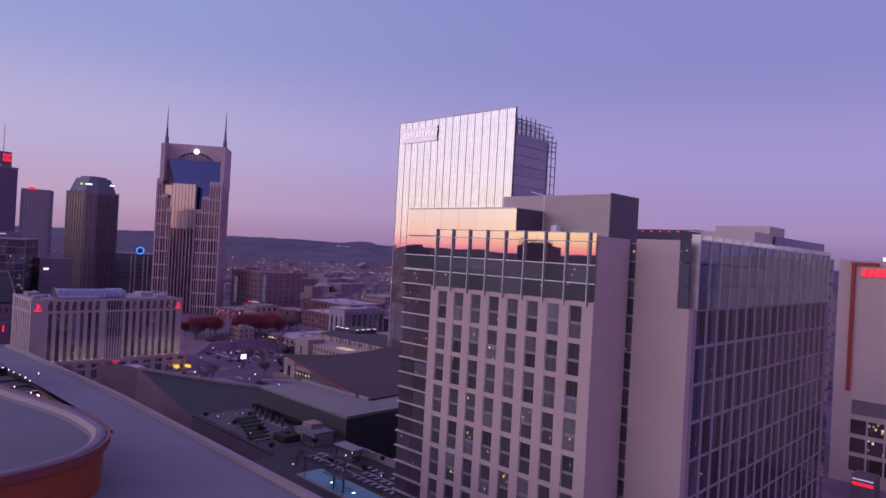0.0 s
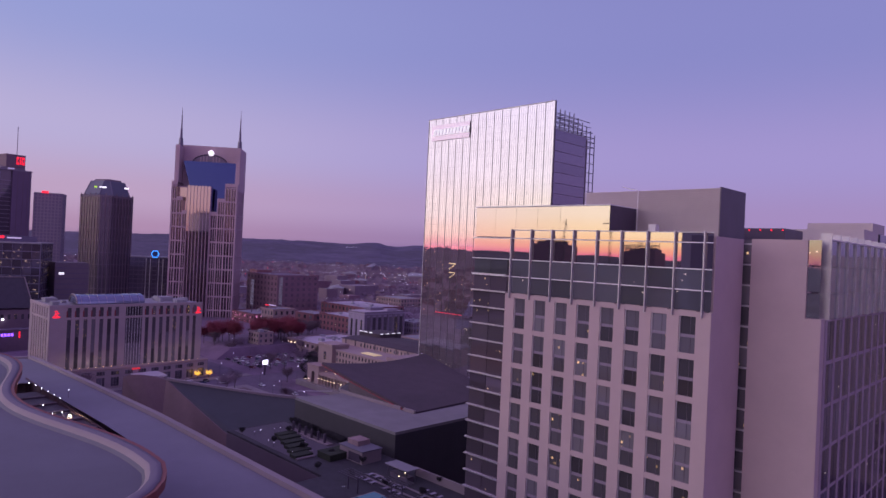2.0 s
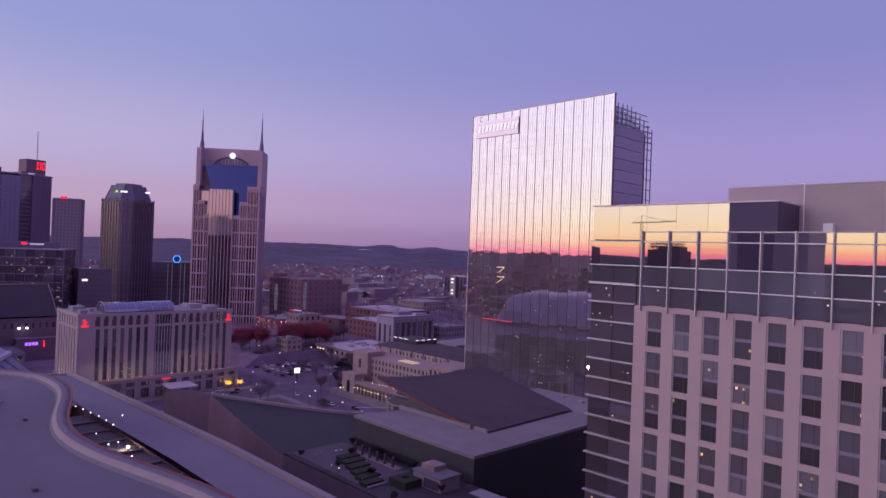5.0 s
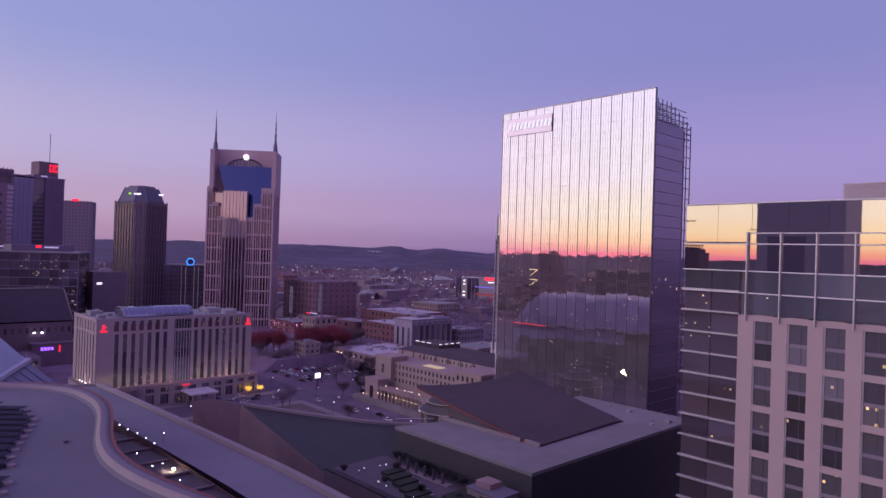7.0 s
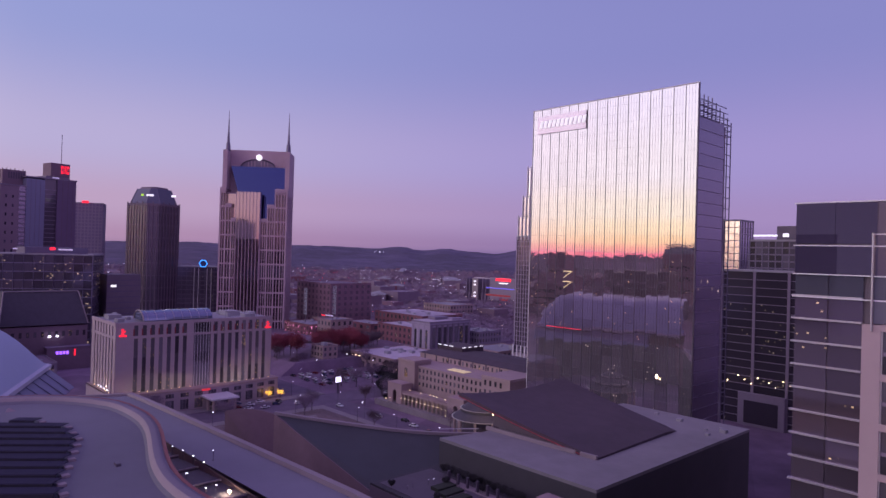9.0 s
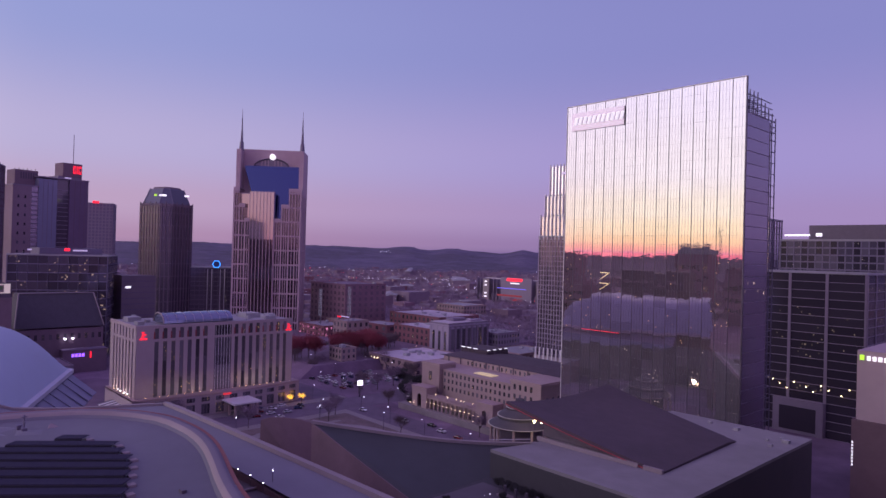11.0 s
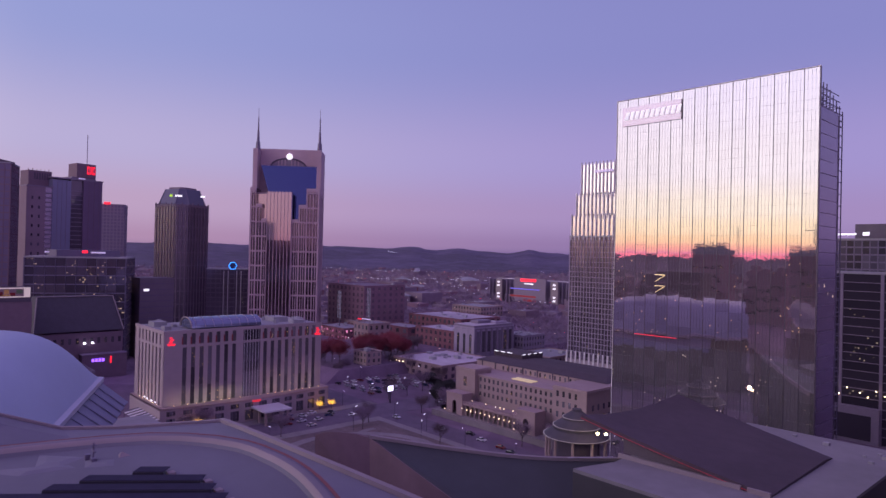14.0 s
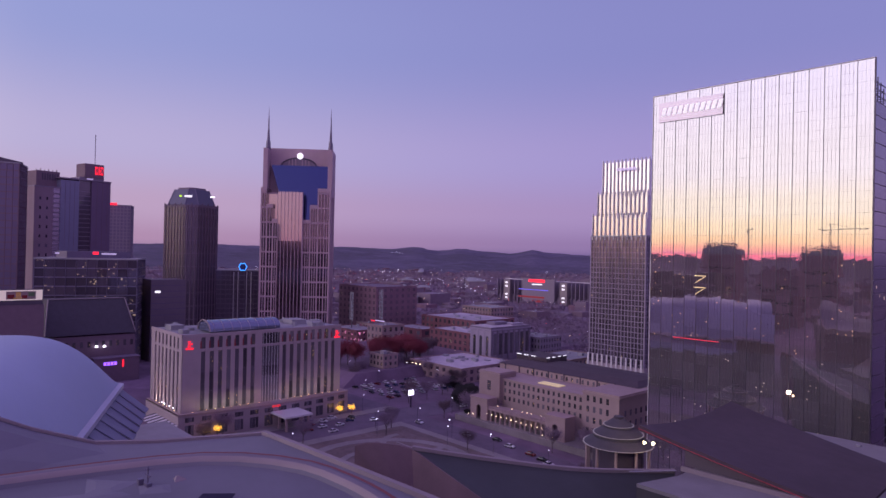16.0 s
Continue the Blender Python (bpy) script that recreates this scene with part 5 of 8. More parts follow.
    # spires
    for s in (-1, 1):
        x = cx + s * (W - 2.6)
        bm = bmesh.new()
        for z0, z1, r0, r1 in ((172, 180, 2.3, 1.8), (180, 190, 1.3, 0.9), (190, 203, 0.7, 0.4), (203, 211, 0.25, 0.12)):
            frustum(bm, ring(x, cy - 4, r0, 8), ring(x, cy - 4, r1, 8), z0, z1)
        turned(bm, cx, cy, deg)
        part("spire", bm, M_STEEL, t, "stepped steel spire")


build_eared_tower()


def office(name, at, w, d, h, deg, floors, bays, wall, win, label, category="office tower", pier=0.5, band=0.8, group="", z0=0.0, sides=("f", "l", "r"), inset=0.0):
    """A tower with a pier and spandrel grid; its glass is laid in strips, bay by bay."""
    t = thing(name, (at[0], at[1], 0), label, category, group)
    cx, cy = at
    bm = bmesh.new()
    box(bm, cx - w / 2 + 0.5, cx + w / 2 - 0.5, cy - d / 2 + 0.5, cy + d / 2 - 0.5, z0, h - 0.3)
    turned(bm, cx, cy, deg)
    part("core", bm, M_DARKWALL, t)
    rot = Matrix.Rotation(radians(deg), 3, "Z")

    def at_wall(x, y, z):
        o = rot @ Vector((x, y, 0))
        return (cx + o.x, cy + o.y, z)

    nb = max(2, int(bays * d / w))
    fh = (h - z0) / floors
    for s in range(bays + 1):
        pane("pier", t, at_wall(-w / 2 + s * w / bays, -d / 2 + 0.3, (z0 + h) / 2), pier, h - z0, 0.6, deg, wall)
    for side in (-1, 1):
        for s in range(nb + 1):
            pane("pier", t, at_wall(side * (w / 2 - 0.3), -d / 2 + s * d / nb, (z0 + h) / 2), pier, h - z0, 0.6, deg + 90, wall)
    for f in range(floors + 1):
        z = z0 + f * fh
        pane("floor_band", t, at_wall(0, -d / 2 + 0.33, z), w, band, 0.55, deg, wall)
        for side in (-1, 1):
            pane("floor_band", t, at_wall(side * (w / 2 - 0.33), 0, z), d, band, 0.5, deg + 90, wall)
    step = 2 if floors * bays > 150 else 1
    bw, bh = w / bays, fh * step
    for s in range(bays):
        for f in range(0, floors, step):
            o = rot @ Vector((-w / 2 + bw * (s + 0.5), -d / 2 + 0.42, 0))
            pane("window", t, (cx + o.x, cy + o.y, z0 + (f + step / 2) * fh), bw, bh, 0.1, deg, win, random.uniform(-0.3, 0.3), random.uniform(-0.3, 0.3))
    for side in (-1, 1):
        for f in range(0, floors, step):
            o = rot @ Vector((side * (w / 2 - 0.42), 0, 0))
            pane("window_band", t, (cx + o.x, cy + o.y, z0 + (f + step / 2) * fh), d - 1, bh, 0.1, deg + 90, win)
    bm = bmesh.new()
    box(bm, cx - w / 2 - 0.15, cx + w / 2 + 0.15, cy - d / 2 - 0.15, cy + d / 2 + 0.15, h - 0.2, h + 0.8)
    turned(bm, cx, cy, deg)
    part("roof", bm, M_ROOFGREY, t)
    return t


# octagonal dark tower with a sloped crown
def build_octagon_tower():
    cx, cy = -705.0, 218.4
    t = thing("octagonal_tower", (cx, cy, 0), "dark octagonal office tower with a sloped blue crown", "office tower")

    def octo(r, k=0.42):
        c = r * k
        return [(cx + x, cy + y) for x, y in ((-c, -r), (c, -r), (r, -c), (r, c), (c, r), (-c, r), (-r, c), (-r, -c))]

    bm = bmesh.new()
    prism(bm, octo(19.6, 0.62), 0, 119)
    turned(bm, cx, cy, 24)
    part("shaft", bm, G_DKT, t)
    bm = bmesh.new()
    frustum(bm, octo(18.4, 0.55), octo(12, 0.7), 119, 133.5)
    turned(bm, cx, cy, 24)
    part("crown", bm, M_CROWN, t, "sloped slate-blue crown")
    bm = bmesh.new()
    pl = octo(19.6, 0.62)
    for i in range(8):
        a, b = Vector(pl[i]), Vector(pl[(i + 1) % 8])
        m = max(2, int((b - a).length / 3.4))
        for k in range(m):
            p = a.lerp(b, (k + 0.5) / m)
            o = Matrix.Rotation(radians(24), 3, "Z") @ Vector((p.x - cx, p.y - cy, 0))
            hh = 121.0 if k % 2 else 119.6
            pane("pier", t, (cx + o.x, cy + o.y, hh / 2), 0.8, hh, 0.8, 24, M_OCT)
    bm.free()
    for k in range(10):
        bm = bmesh.new()
        prism(bm, octo(19.7, 0.62), 11.6 * k + 6.4, 11.6 * k + 6.9)
        turned(bm, cx, cy, 24)
        part("floor_band", bm, M_OCT, t)
    # ribs and a ledge round the crown's foot
    bm = bmesh.new()
    prism(bm, octo(20.0, 0.62), 117.2, 119.2)
    turned(bm, cx, cy, 24)
    part("crown_ledge", bm, M_OCT, t)
    lo, hi = octo(18.4, 0.55), octo(12, 0.7)
    for i in range(8):
        bm = bmesh.new()
        rod(bm, (*lo[i], 119), (*hi[i], 133.6), 0.45, 5)
        turned(bm, cx, cy, 24)
        part("crown_rib", bm, M_STEEL, t)
    bm = bmesh.new()
    frustum(bm, octo(10, 0.7), octo(9.4, 0.7), 133.5, 135.4)
    turned(bm, cx, cy, 24)
    part("crown_cap", bm, M_OCT, t)
    for dx, w, mm in ((-8.5, 2.2, L_GREEN), (-4, 6, L_SIGN), (17.5, 4, L_SIGN)):
        bm = bmesh.new()
        box(bm, cx + dx, cx + dx + w, cy - 17.8, cy - 17.4, 126.2, 127.8)
        turned(bm, cx, cy, 62)
        part("sign_bar", bm, mm, t, "lit company sign bar")


G_DKT = glass("plum_tower_glass", (90, 80, 96), rough=0.25, metal=0.5, wobble=0.2, wscale=0.15)
M_OCT = mat("dark_plum_granite", (108, 91, 108), 0.6, vary=0.1)
M_CROWN = mat("slate_blue_crown", (92, 90, 112), 0.5, metal=0.3, vary=0.08)
M_PLUM = mat("plum_stone", (117, 95, 110), 0.8, vary=0.1)
build_octagon_tower()


def sign(parent, at, w, h, deg, material, label):
    return tagged(pane("sign_bar", parent, at, w, h, 0.3, deg, material), label)


M_NAVY = mat("navy_sign_face", (40, 60, 120), 0.5, vary=0.05)
# left group of towers
def build_slab_tower():
    A, B = Vector((-760.6, 104.3)), Vector((-775.4, 168.6))
    L = (B - A).length
    e = (B - A) / L
    n = Vector((-e.y, e.x))                     # away from the avenue
    deg = math.degrees(math.atan2(e.y, e.x))
    t = thing("slab_tower", (A.x, A.y, 0), "grey and blue slab tower with a red rooftop sign and mast", "office tower")

    def blk(name, mm, u0, u1, d0, d1, z0, z1, label=""):
        bm = bmesh.new()
        prism(bm, [tuple(A + e * u0 + n * d0), tuple(A + e * u1 + n * d0), tuple(A + e * u1 + n * d1), tuple(A + e * u0 + n * d1)], z0, z1)
        return part(name, bm, mm, t, label)

    def sheet(name, mm, u0, u1, d, z0, z1, th=0.3):
        c = A + e * ((u0 + u1) / 2) + n * d
        return pane(name, t, (c.x, c.y, (z0 + z1) / 2), u1 - u0, z1 - z0, th, deg, mm)

    blk("stone_wing", M_SLABSTONE, 0, 15.5, 0, 32, 0, 131.5, "grey-brown stone end wing")
    blk("window_slot", G_FLANK, 15.5, 21.5, 1.0, 30, 0, 131.5)
    blk("blue_panel", M_BLUEPANEL, 21.5, 37.5, 0.2, 32, 0, 139.5, "pale blue-grey clad bay")
    blk("dark_slot", G_DARK, 37.5, 48.5, 1.6, 30, 0, 140.5, "dark glass bay with lit floors")
    blk("plum_wing", M_PLUMWING, 48.5, L, 0, 34, 0, 140.5, "smooth plum clad wing")
    for f in range(32):
        z = 4.1 * f + 3.4
        if z < 129:
            sheet("slot_band", M_LILAC, 15.5, 21.5, 0.8, z - 0.55, z + 0.55)
        sheet("slot_band", M_LILAC, 37.5, 48.5, 1.4, z - 0.25, z + 0.25)
    for u in (4.8, 10.4):
        for f in range(15):
            sheet("window", G_WINSIDE, u - 0.7, u + 0.7, -0.02, 8.2 * f + 5.5, 8.2 * f + 8.1, 0.2)
    for u in (25.5, 29.5, 33.5):
        sheet("panel_joint", M_LILAC, u - 0.12, u + 0.12, 0.1, 0, 139.4)
    for u in (53.5, 58.5, 63.0):
        sheet("panel_joint", M_PLUM, u - 0.15, u + 0.15, -0.05, 0, 140.4)
    blk("coping", M_LILAC, -0.4, 22, -0.4, 32.4, 131.5, 132.6)
    blk("coping", M_LILAC, 21, L + 0.5, -0.5, 34.4, 140.5, 141.7)
    blk("roof_house", M_PLUM, 4.5, 24, 8, 24, 132.6, 146.4, "plum plant room with dark louvres")
    for k in range(7):
        sheet("louvre", M_DARKMETAL, 9 + 2.1 * k, 10.3 + 2.1 * k, 7.9, 138.5, 144.5, 0.2)
    for k in range(6):
        sheet("roof_post", M_PLUM, 5 + 3.4 * k, 5.5 + 3.4 * k, 10, 146.4, 147.6 + (k * 3 % 2) * 0.6, 0.5)
    blk("roof_step", M_LILAC, 40, 62, 5, 26, 141.7, 144.2)
    blk("sign_house", M_PLUM, 44, 61.5, 4, 20, 144.2, 157.0, "plum rooftop sign block")
    for u0, u1 in ((53.3, 55.3), (56.4, 57.2), (58.2, 60.6)):
        sheet("sign_mark", L_RED, u0, u1, 3.8, 147.4, 154.8, 0.3)
    for u0, u1 in ((53.9, 55.0), (58.8, 60.2)):
        sheet("sign_gap", M_PLUM, u0, u1, 3.6, 149.2, 153.0, 0.1)
    sheet("sign_bar", L_TUBE, 46, 52, 4.6, 142.2, 143.4)
    c = A + e * 57 + n * 12
    bm = bmesh.new()
    rod(bm, (c.x, c.y, 157), (c.x, c.y, 186), 0.3)
    part("mast", bm, M_STEEL, t)


M_SLABSTONE = mat("grey_brown_stone", (141, 119, 135), 0.85, vary=0.06, scale=0.15, stain=0.12)
M_BLUEPANEL = mat("pale_blue_cladding", (128, 126, 154), 0.45, metal=0.3, vary=0.05, scale=0.1)
M_PLUMWING = mat("plum_cladding", (112, 92, 120), 0.7, vary=0.06, scale=0.15, stain=0.1)
build_slab_tower()
tw = office("left_glass_tower", (-717, 72), 34, 30, 143, 70, 26, 8, M_PLUM, G_FLANKM, "dark glass tower with a slanted roof edge", pier=0.5)
bm = bmesh.new()
prism(bm, [(-732, 54), (-702, 54), (-702, 86), (-732, 86)], 143, 149, z1s=[152, 150, 144.5, 146])
part("slanted_top", bm, M_DARKMETAL, tw)
tw = office("far_hotel_tower", (-1060, 256), 34, 30, 136, 66, 30, 8, M_LILAC, G_FLANKM, "distant grey slab hotel tower", pier=1.5, band=1.4)
sign(tw, (-1043.5, 245, 137.5), 8, 3, 66, L_RED, "red lit rooftop sign")
G_OFFLIT = glass("lit_floor_glass", (98, 88, 106), rough=0.08, metal=0.5, lit=0.5, lit_rgb=(255, 214, 190), lit_str=0.5, spread=0.3, cell=(0.9, 0.9, 0.7), rare=0.95)
tw = office("glass_office", (-610, 114), 62, 44, 72, 66, 12, 10, M_STEEL, G_OFFLIT, "long dark glass office block with lit floors", pier=0.22, band=0.7)
sign(tw, (-584, 117, 75.8), 9, 1.1, 66, L_TUBE, "white lit company sign bar")
sign(tw, (-586.5, 109.5, 76.2), 3.4, 1.8, 66, L_RED, "red company sign mark")
sign(tw, (-592, 88, 75.8), 2.6, 1.0, 66, L_TUBE, "small lit company sign")
part_box("roof_screen", tw, M_STEEL, -628, -598, 95, 135, 72.8, 77.2)
tw = office("low_dark_office", (-700, 255), 50, 30, 61, 64, 14, 12, M_DARKMETAL, G_DARK, "dark mid-rise office with a blue lit sign", pier=0.4)
bm = bmesh.new()
prism(bm, ring(0, 0, 4.0, 6), 0, 0.6)
bmesh.ops.rotate(bm, verts=bm.verts, cent=(0, 0, 0), matrix=Matrix.Rotation(radians(90), 3, "X"))
bmesh.ops.rotate(bm, verts=bm.verts, cent=(0, 0, 0), matrix=Matrix.Rotation(radians(64), 3, "Z"))
bmesh.ops.translate(bm, verts=bm.verts, vec=(-680.5, 257.5, 64.6))
s = part("round_sign", bm, L_BLUE, tw, "blue lit hexagonal sign")
bm = bmesh.new()
prism(bm, ring(0, 0, 3.1, 6), 0.6, 0.9)
for q in (-1.6, -0.2, 1.2):
    box(bm, q - 0.1, q + 0.5, -0.9, 0.9, 0.9, 1.0)
bmesh.ops.rotate(bm, verts=bm.verts, cent=(0, 0, 0), matrix=Matrix.Rotation(radians(90), 3, "X"))
bmesh.ops.rotate(bm, verts=bm.verts, cent=(0, 0, 0), matrix=Matrix.Rotation(radians(64), 3, "Z"))
bmesh.ops.translate(bm, verts=bm.verts, vec=(-680.5, 257.5, 64.6))
part("sign_face", bm, M_NAVY, tw, "dark blue sign face")
bm = bmesh.new()
for dy in (-7, -3.5, 3.5, 7):
    rod(bm, (-679.5 + dy * 0.45, 257 + dy, 8), (-679.5 + dy * 0.45, 257 + dy, 60), 0.45, 4)
part("light_fin", bm, M_FIN, tw)
G_BARS = glass("barred_tower_glass", (72, 66, 78), rough=0.1, metal=0.35, lit=0.25, lit_rgb=(255, 226, 200), lit_str=0.4, cell=(0.6, 0.6, 0.6), rare=0.985)
G_STEP = glass("grey_tower_glass", (100, 89, 105), rough=0.15, metal=0.45, lit=0.3, lit_str=0.6, spread=0.35, rare=0.985)
G_CROWN = glass("silver_crown_glass", (200, 193, 204), rough=0.16, metal=0.9)
# pinnacled tower beyond the mirror tower
tw = office("stepped_tower", (-327, 346), 38, 38, 93, 0, 30, 17, M_STONE_G, G_STEP, "glass tower with a stepped slanting crown", pier=0.3, band=0.34)
for i, (x0, x1, z0, z1) in enumerate(((-345, -308.5, 93, 106), (-342, -308, 106, 119), (-339, -307.5, 119, 138))):
    bm = bmesh.new()
    prism(bm, [(x0, 327.6 + i * 0.6), (x1, 327.6 + i * 0.6), (x1, 360), (x0, 360)], z0, z1)
    part("crown_step", bm, G_CROWN, tw)
    bm = bmesh.new()
    for k in range(13):
        x = x0 + (x1 - x0) * k / 12
        box(bm, x - 0.25, x + 0.25, 326.8 + i * 0.6, 327.7 + i * 0.6, z0 - 2, z1 + 1.2)
    part("crown_fin", bm, M_WHITE, tw)
sign(tw, (-322, 326.6, 133), 13, 1.5, 0, L_TUBE, "white lit company sign bar")
part_box("plinth", tw, M_LOUVER, -347, -307.5, 326.2, 366, 0, 17.0, "pale arcaded plinth")
for k in range(12):
    part_box("plinth_pier", tw, M_WHITE, -346 + 3.3 * k, -345 + 3.3 * k, 325.6, 326.2, 13, 22)
# right-hand group
tw = office("banner_office", (-190, 403), 58, 36, 93, 0, 24, 16, M_STEEL, G_WINSIDE, "dark office slab with a white lit sign", pier=0.5)
sign(tw, (-210, 384.6, 96.0), 13, 0.9, 0, L_SIGN, "white lit company sign bar")
sign(tw, (-199, 384.6, 96.2), 3, 1.8, 0, L_SIGN, "white company sign mark")
part_box("penthouse", tw, M_DARKMETAL, -205, -165, 388, 415, 93.8, 101.5)
tw = office("barred_tower", (-186, 346), 48, 32, 76, 0, 19, 3, M_LILAC, G_BARS, "dark glass tower with thin lilac bars", pier=1.3, band=0.3)
for k in range(12):
    part_box("lobby_lamp", tw, L_WARM, -206 + 3.7 * k + (k * 3 % 4) * 0.5, -205.6 + 3.7 * k + (k * 3 % 4) * 0.5, 329.2, 329.6, 20.5 + (k * 5 % 3) * 1.6, 20.9 + (k * 5 % 3) * 1.6)
part_box("entrance_frame", tw, M_LILAC, -200, -178, 328.2, 330, 0, 16)
pane("entrance_glass", tw, (-189, 328.1, 7), 16, 11, 0.2, 0, G_BARS)
tw = office("mirror_slab", (-237.5, 414), 11, 20, 106, 0, 26, 3, M_LILAC, G_CROWN, "slim pale glass slab with grey floor bands", pier=0.3, band=0.4)
# tall hotel beyond the near tower, with a red fin
L_REDSIGN = lamp_mat("red_hotel_sign", (255, 40, 66), 0.75)
tw = thing("red_fin_hotel", (-40, 344, 0), "pale tower with a vertical red lit fin and red sign", "hotel")
part_box("tower", tw, M_STONE, -67.7, 32, 291.2, 384, 0, 85.4)
part_box("red_fin", tw, L_REDFIN, -63.2, -62.0, 290, 291.2, 35.2, 83.6, "red lit vertical fin")
part_box("fin_cap", tw, L_REDFIN, -63.4, -54.4, 290, 291.2, 83.6, 84.6)
for k in range(6):
    slat("sign_bar", tw, L_REDSIGN, -59.8 + 2.1 * k, -58.2 + 2.1 * k, 290.4, 291.2, 79.4, 82.2)
part_box("dark_bay", tw, M_DARKWALL, -61.1, -32, 291, 291.5, 26.6, 32)
for k in range(9):
    for r in range(3):
        pane("window", tw, (-58.6 + 5.8 * k, 291.2, 21.8 - 7.0 * r), 5.1, 5.4, 0.3, 0, G_BRONZE)
part_box("beacon", tw, L_SIGN, -54.4, -53, 297, 298.4, 85.4, 87)

# sharp gabled hall roof
tw = thing("gabled_hall", (-556, 97, 0), "brick hall under a steep dark gable roof with pale edges", "hall")
part_box("wall", tw, M_PLUM, -575, -539, 71, 121, 0, 27)
bm = bmesh.new()
for y0, y1 in [(71.6, 121)]:
    v = [bm.verts.new(p) for p in ((-538, y0, 28), (-538, y1, 28), (-550, y1 - 3.6, 48.5), (-550, y0 + 3.6, 48.5), (-577, y0, 28), (-577, y1, 28), (-564, y1 - 3.6, 48.5), (-564, y0 + 3.6, 48.5))]
    for f in ((0, 1, 2, 3), (5, 4, 7, 6), (3, 2, 6, 7), (0, 3, 7, 4), (1, 5, 6, 2), (0, 4, 5, 1)):
        bm.faces.new([v[i] for i in f])
part("gable_roof", bm, M_SLATE, tw)
bm = bmesh.new()
for y0, y1 in ((71.6, 75.2), (121, 117.4)):
    rod(bm, (-537.7, y0, 28.2), (-549.7, y1, 48.7), 0.4, 4)
rod(bm, (-549.7, 75.2, 48.7), (-549.7, 117.4, 48.7), 0.3, 4)
part("roof_edge", bm, M_RIM, tw)
pane_grid("window", tw, (-538.9, 72), (0, 1), 90, [3 + 4 * k for k in range(12)], [22], 1.6, 3.4, 0.2, G_WIN)


M_OVAL = mat("pale_hotel_panel", (214, 208, 212), 0.5, vary=0.06)
L_ZIG = lamp_mat("stair_lamp", (255, 226, 170), 0.9)
L_LINE = lamp_mat("red_line_lamp", (255, 50, 80), 0.6)
G_SHOPW = glass("west_window_glass", (60, 54, 64), rough=0.1, metal=0.5, lit=0.45, lit_str=1.6, cell=(2.0, 2.0, 1.2))
# ---- towers on the sunset side, seen only as reflections ----
# two tower cranes stand against the afterglow
for x, y, hh, jib, turn in ((-372, -430, 118, 46, 20), (-262, -470, 112, 38, 160), (-520, -560, 124, 50, 60)):
    t = thing("tower_crane", (x, y, 0), "slim tower crane against the afterglow", "crane", "tower cranes")
    bm = bmesh.new()
    for dx, dy in ((-1, -1), (1, -1), (1, 1), (-1, 1)):
        rod(bm, (x + dx, y + dy, 0), (x + dx, y + dy, hh), 0.2, 4)
    for k in range(int(hh / 4)):
        rod(bm, (x - 1, y + 1, 4 * k), (x + 1, y + 1, 4 * k + 4), 0.12, 4)
    part("tower", bm, M_DARKMETAL, t)
    c, q = math.cos(radians(turn)), math.sin(radians(turn))
    bm = bmesh.new()
    rod(bm, (x - 14 * c, y - 14 * q, hh), (x + jib * c, y + jib * q, hh), 0.45, 4)
    rod(bm, (x, y, hh + 7), (x + jib * 0.8 * c, y + jib * 0.8 * q, hh + 0.4), 0.15, 4)
    rod(bm, (x, y, hh + 7), (x - 13 * c, y - 13 * q, hh + 0.4), 0.15, 4)
    rod(bm, (x, y, hh), (x, y, hh + 7), 0.4, 4)
    part("jib", bm, M_DARKMETAL, t)
t = thing("slab_hotel", (-187, -265, 0), "tall grey-blue slab hotel on the sunset side", "hotel")
part_box("shaft", t, M_OVAL, -211.5, -163.5, -281, -249, 0, 132)
part_box("roof_plant", t, M_LILAC, -200, -176, -276, -256, 132, 137)
part_box("dark_panel", t, M_STONE_G, -205, -183, -249, -248.8, 20, 98)
for z in (104, 118):
    part_box("ledge", t, M_WHITE, -211.6, -196, -249.3, -248.9, z, z + 0.8)
# plum lightened with painted haze, blending the towers into the hills
M_HAZE = mat("hazy_plum_wall", (136, 106, 122), 0.9, vary=0.1, scale=0.05)
for at, w, d, h in (((-604, -660), 56, 34, 97), ((-448, -640), 48, 30, 92), ((-820, -600), 40, 30, 84), ((-300, -520), 36, 26, 64), ((-120, -500), 34, 26, 60), ((-420, -420), 44, 26, 66), ((-620, -330), 54, 36, 50)):
    t = thing("west_tower", (*at, 0), "hazy plum city tower on the sunset side", "office tower", "towers on the sunset side")
    part_box("shaft", t, M_HAZE, at[0] - w / 2, at[0] + w / 2, at[1] - d / 2, at[1] + d / 2, 0, h)
    for k in range(7):
        x = at[0] - w / 2 + w * (k + 0.5) / 7
        part_box("roof_block", t, M_HAZE, x - w / 14, x + w / 14, at[1] - 4, at[1] + d / 2 - 1, h, h + (1.5, 5.0, 3.2, 6.5, 2.4, 4.4, 1.0)[(k + int(w)) % 7])
    for k in range(18):
        pane("window", t, (at[0] - w / 2 + w * (k % 6 + 0.5) / 6, at[1] + d / 2 + 0.05, h * (0.3 + 0.2 * (k // 6))), w / 8, 3, 0.1, 0, G_SHOPW)
bm = bmesh.new()
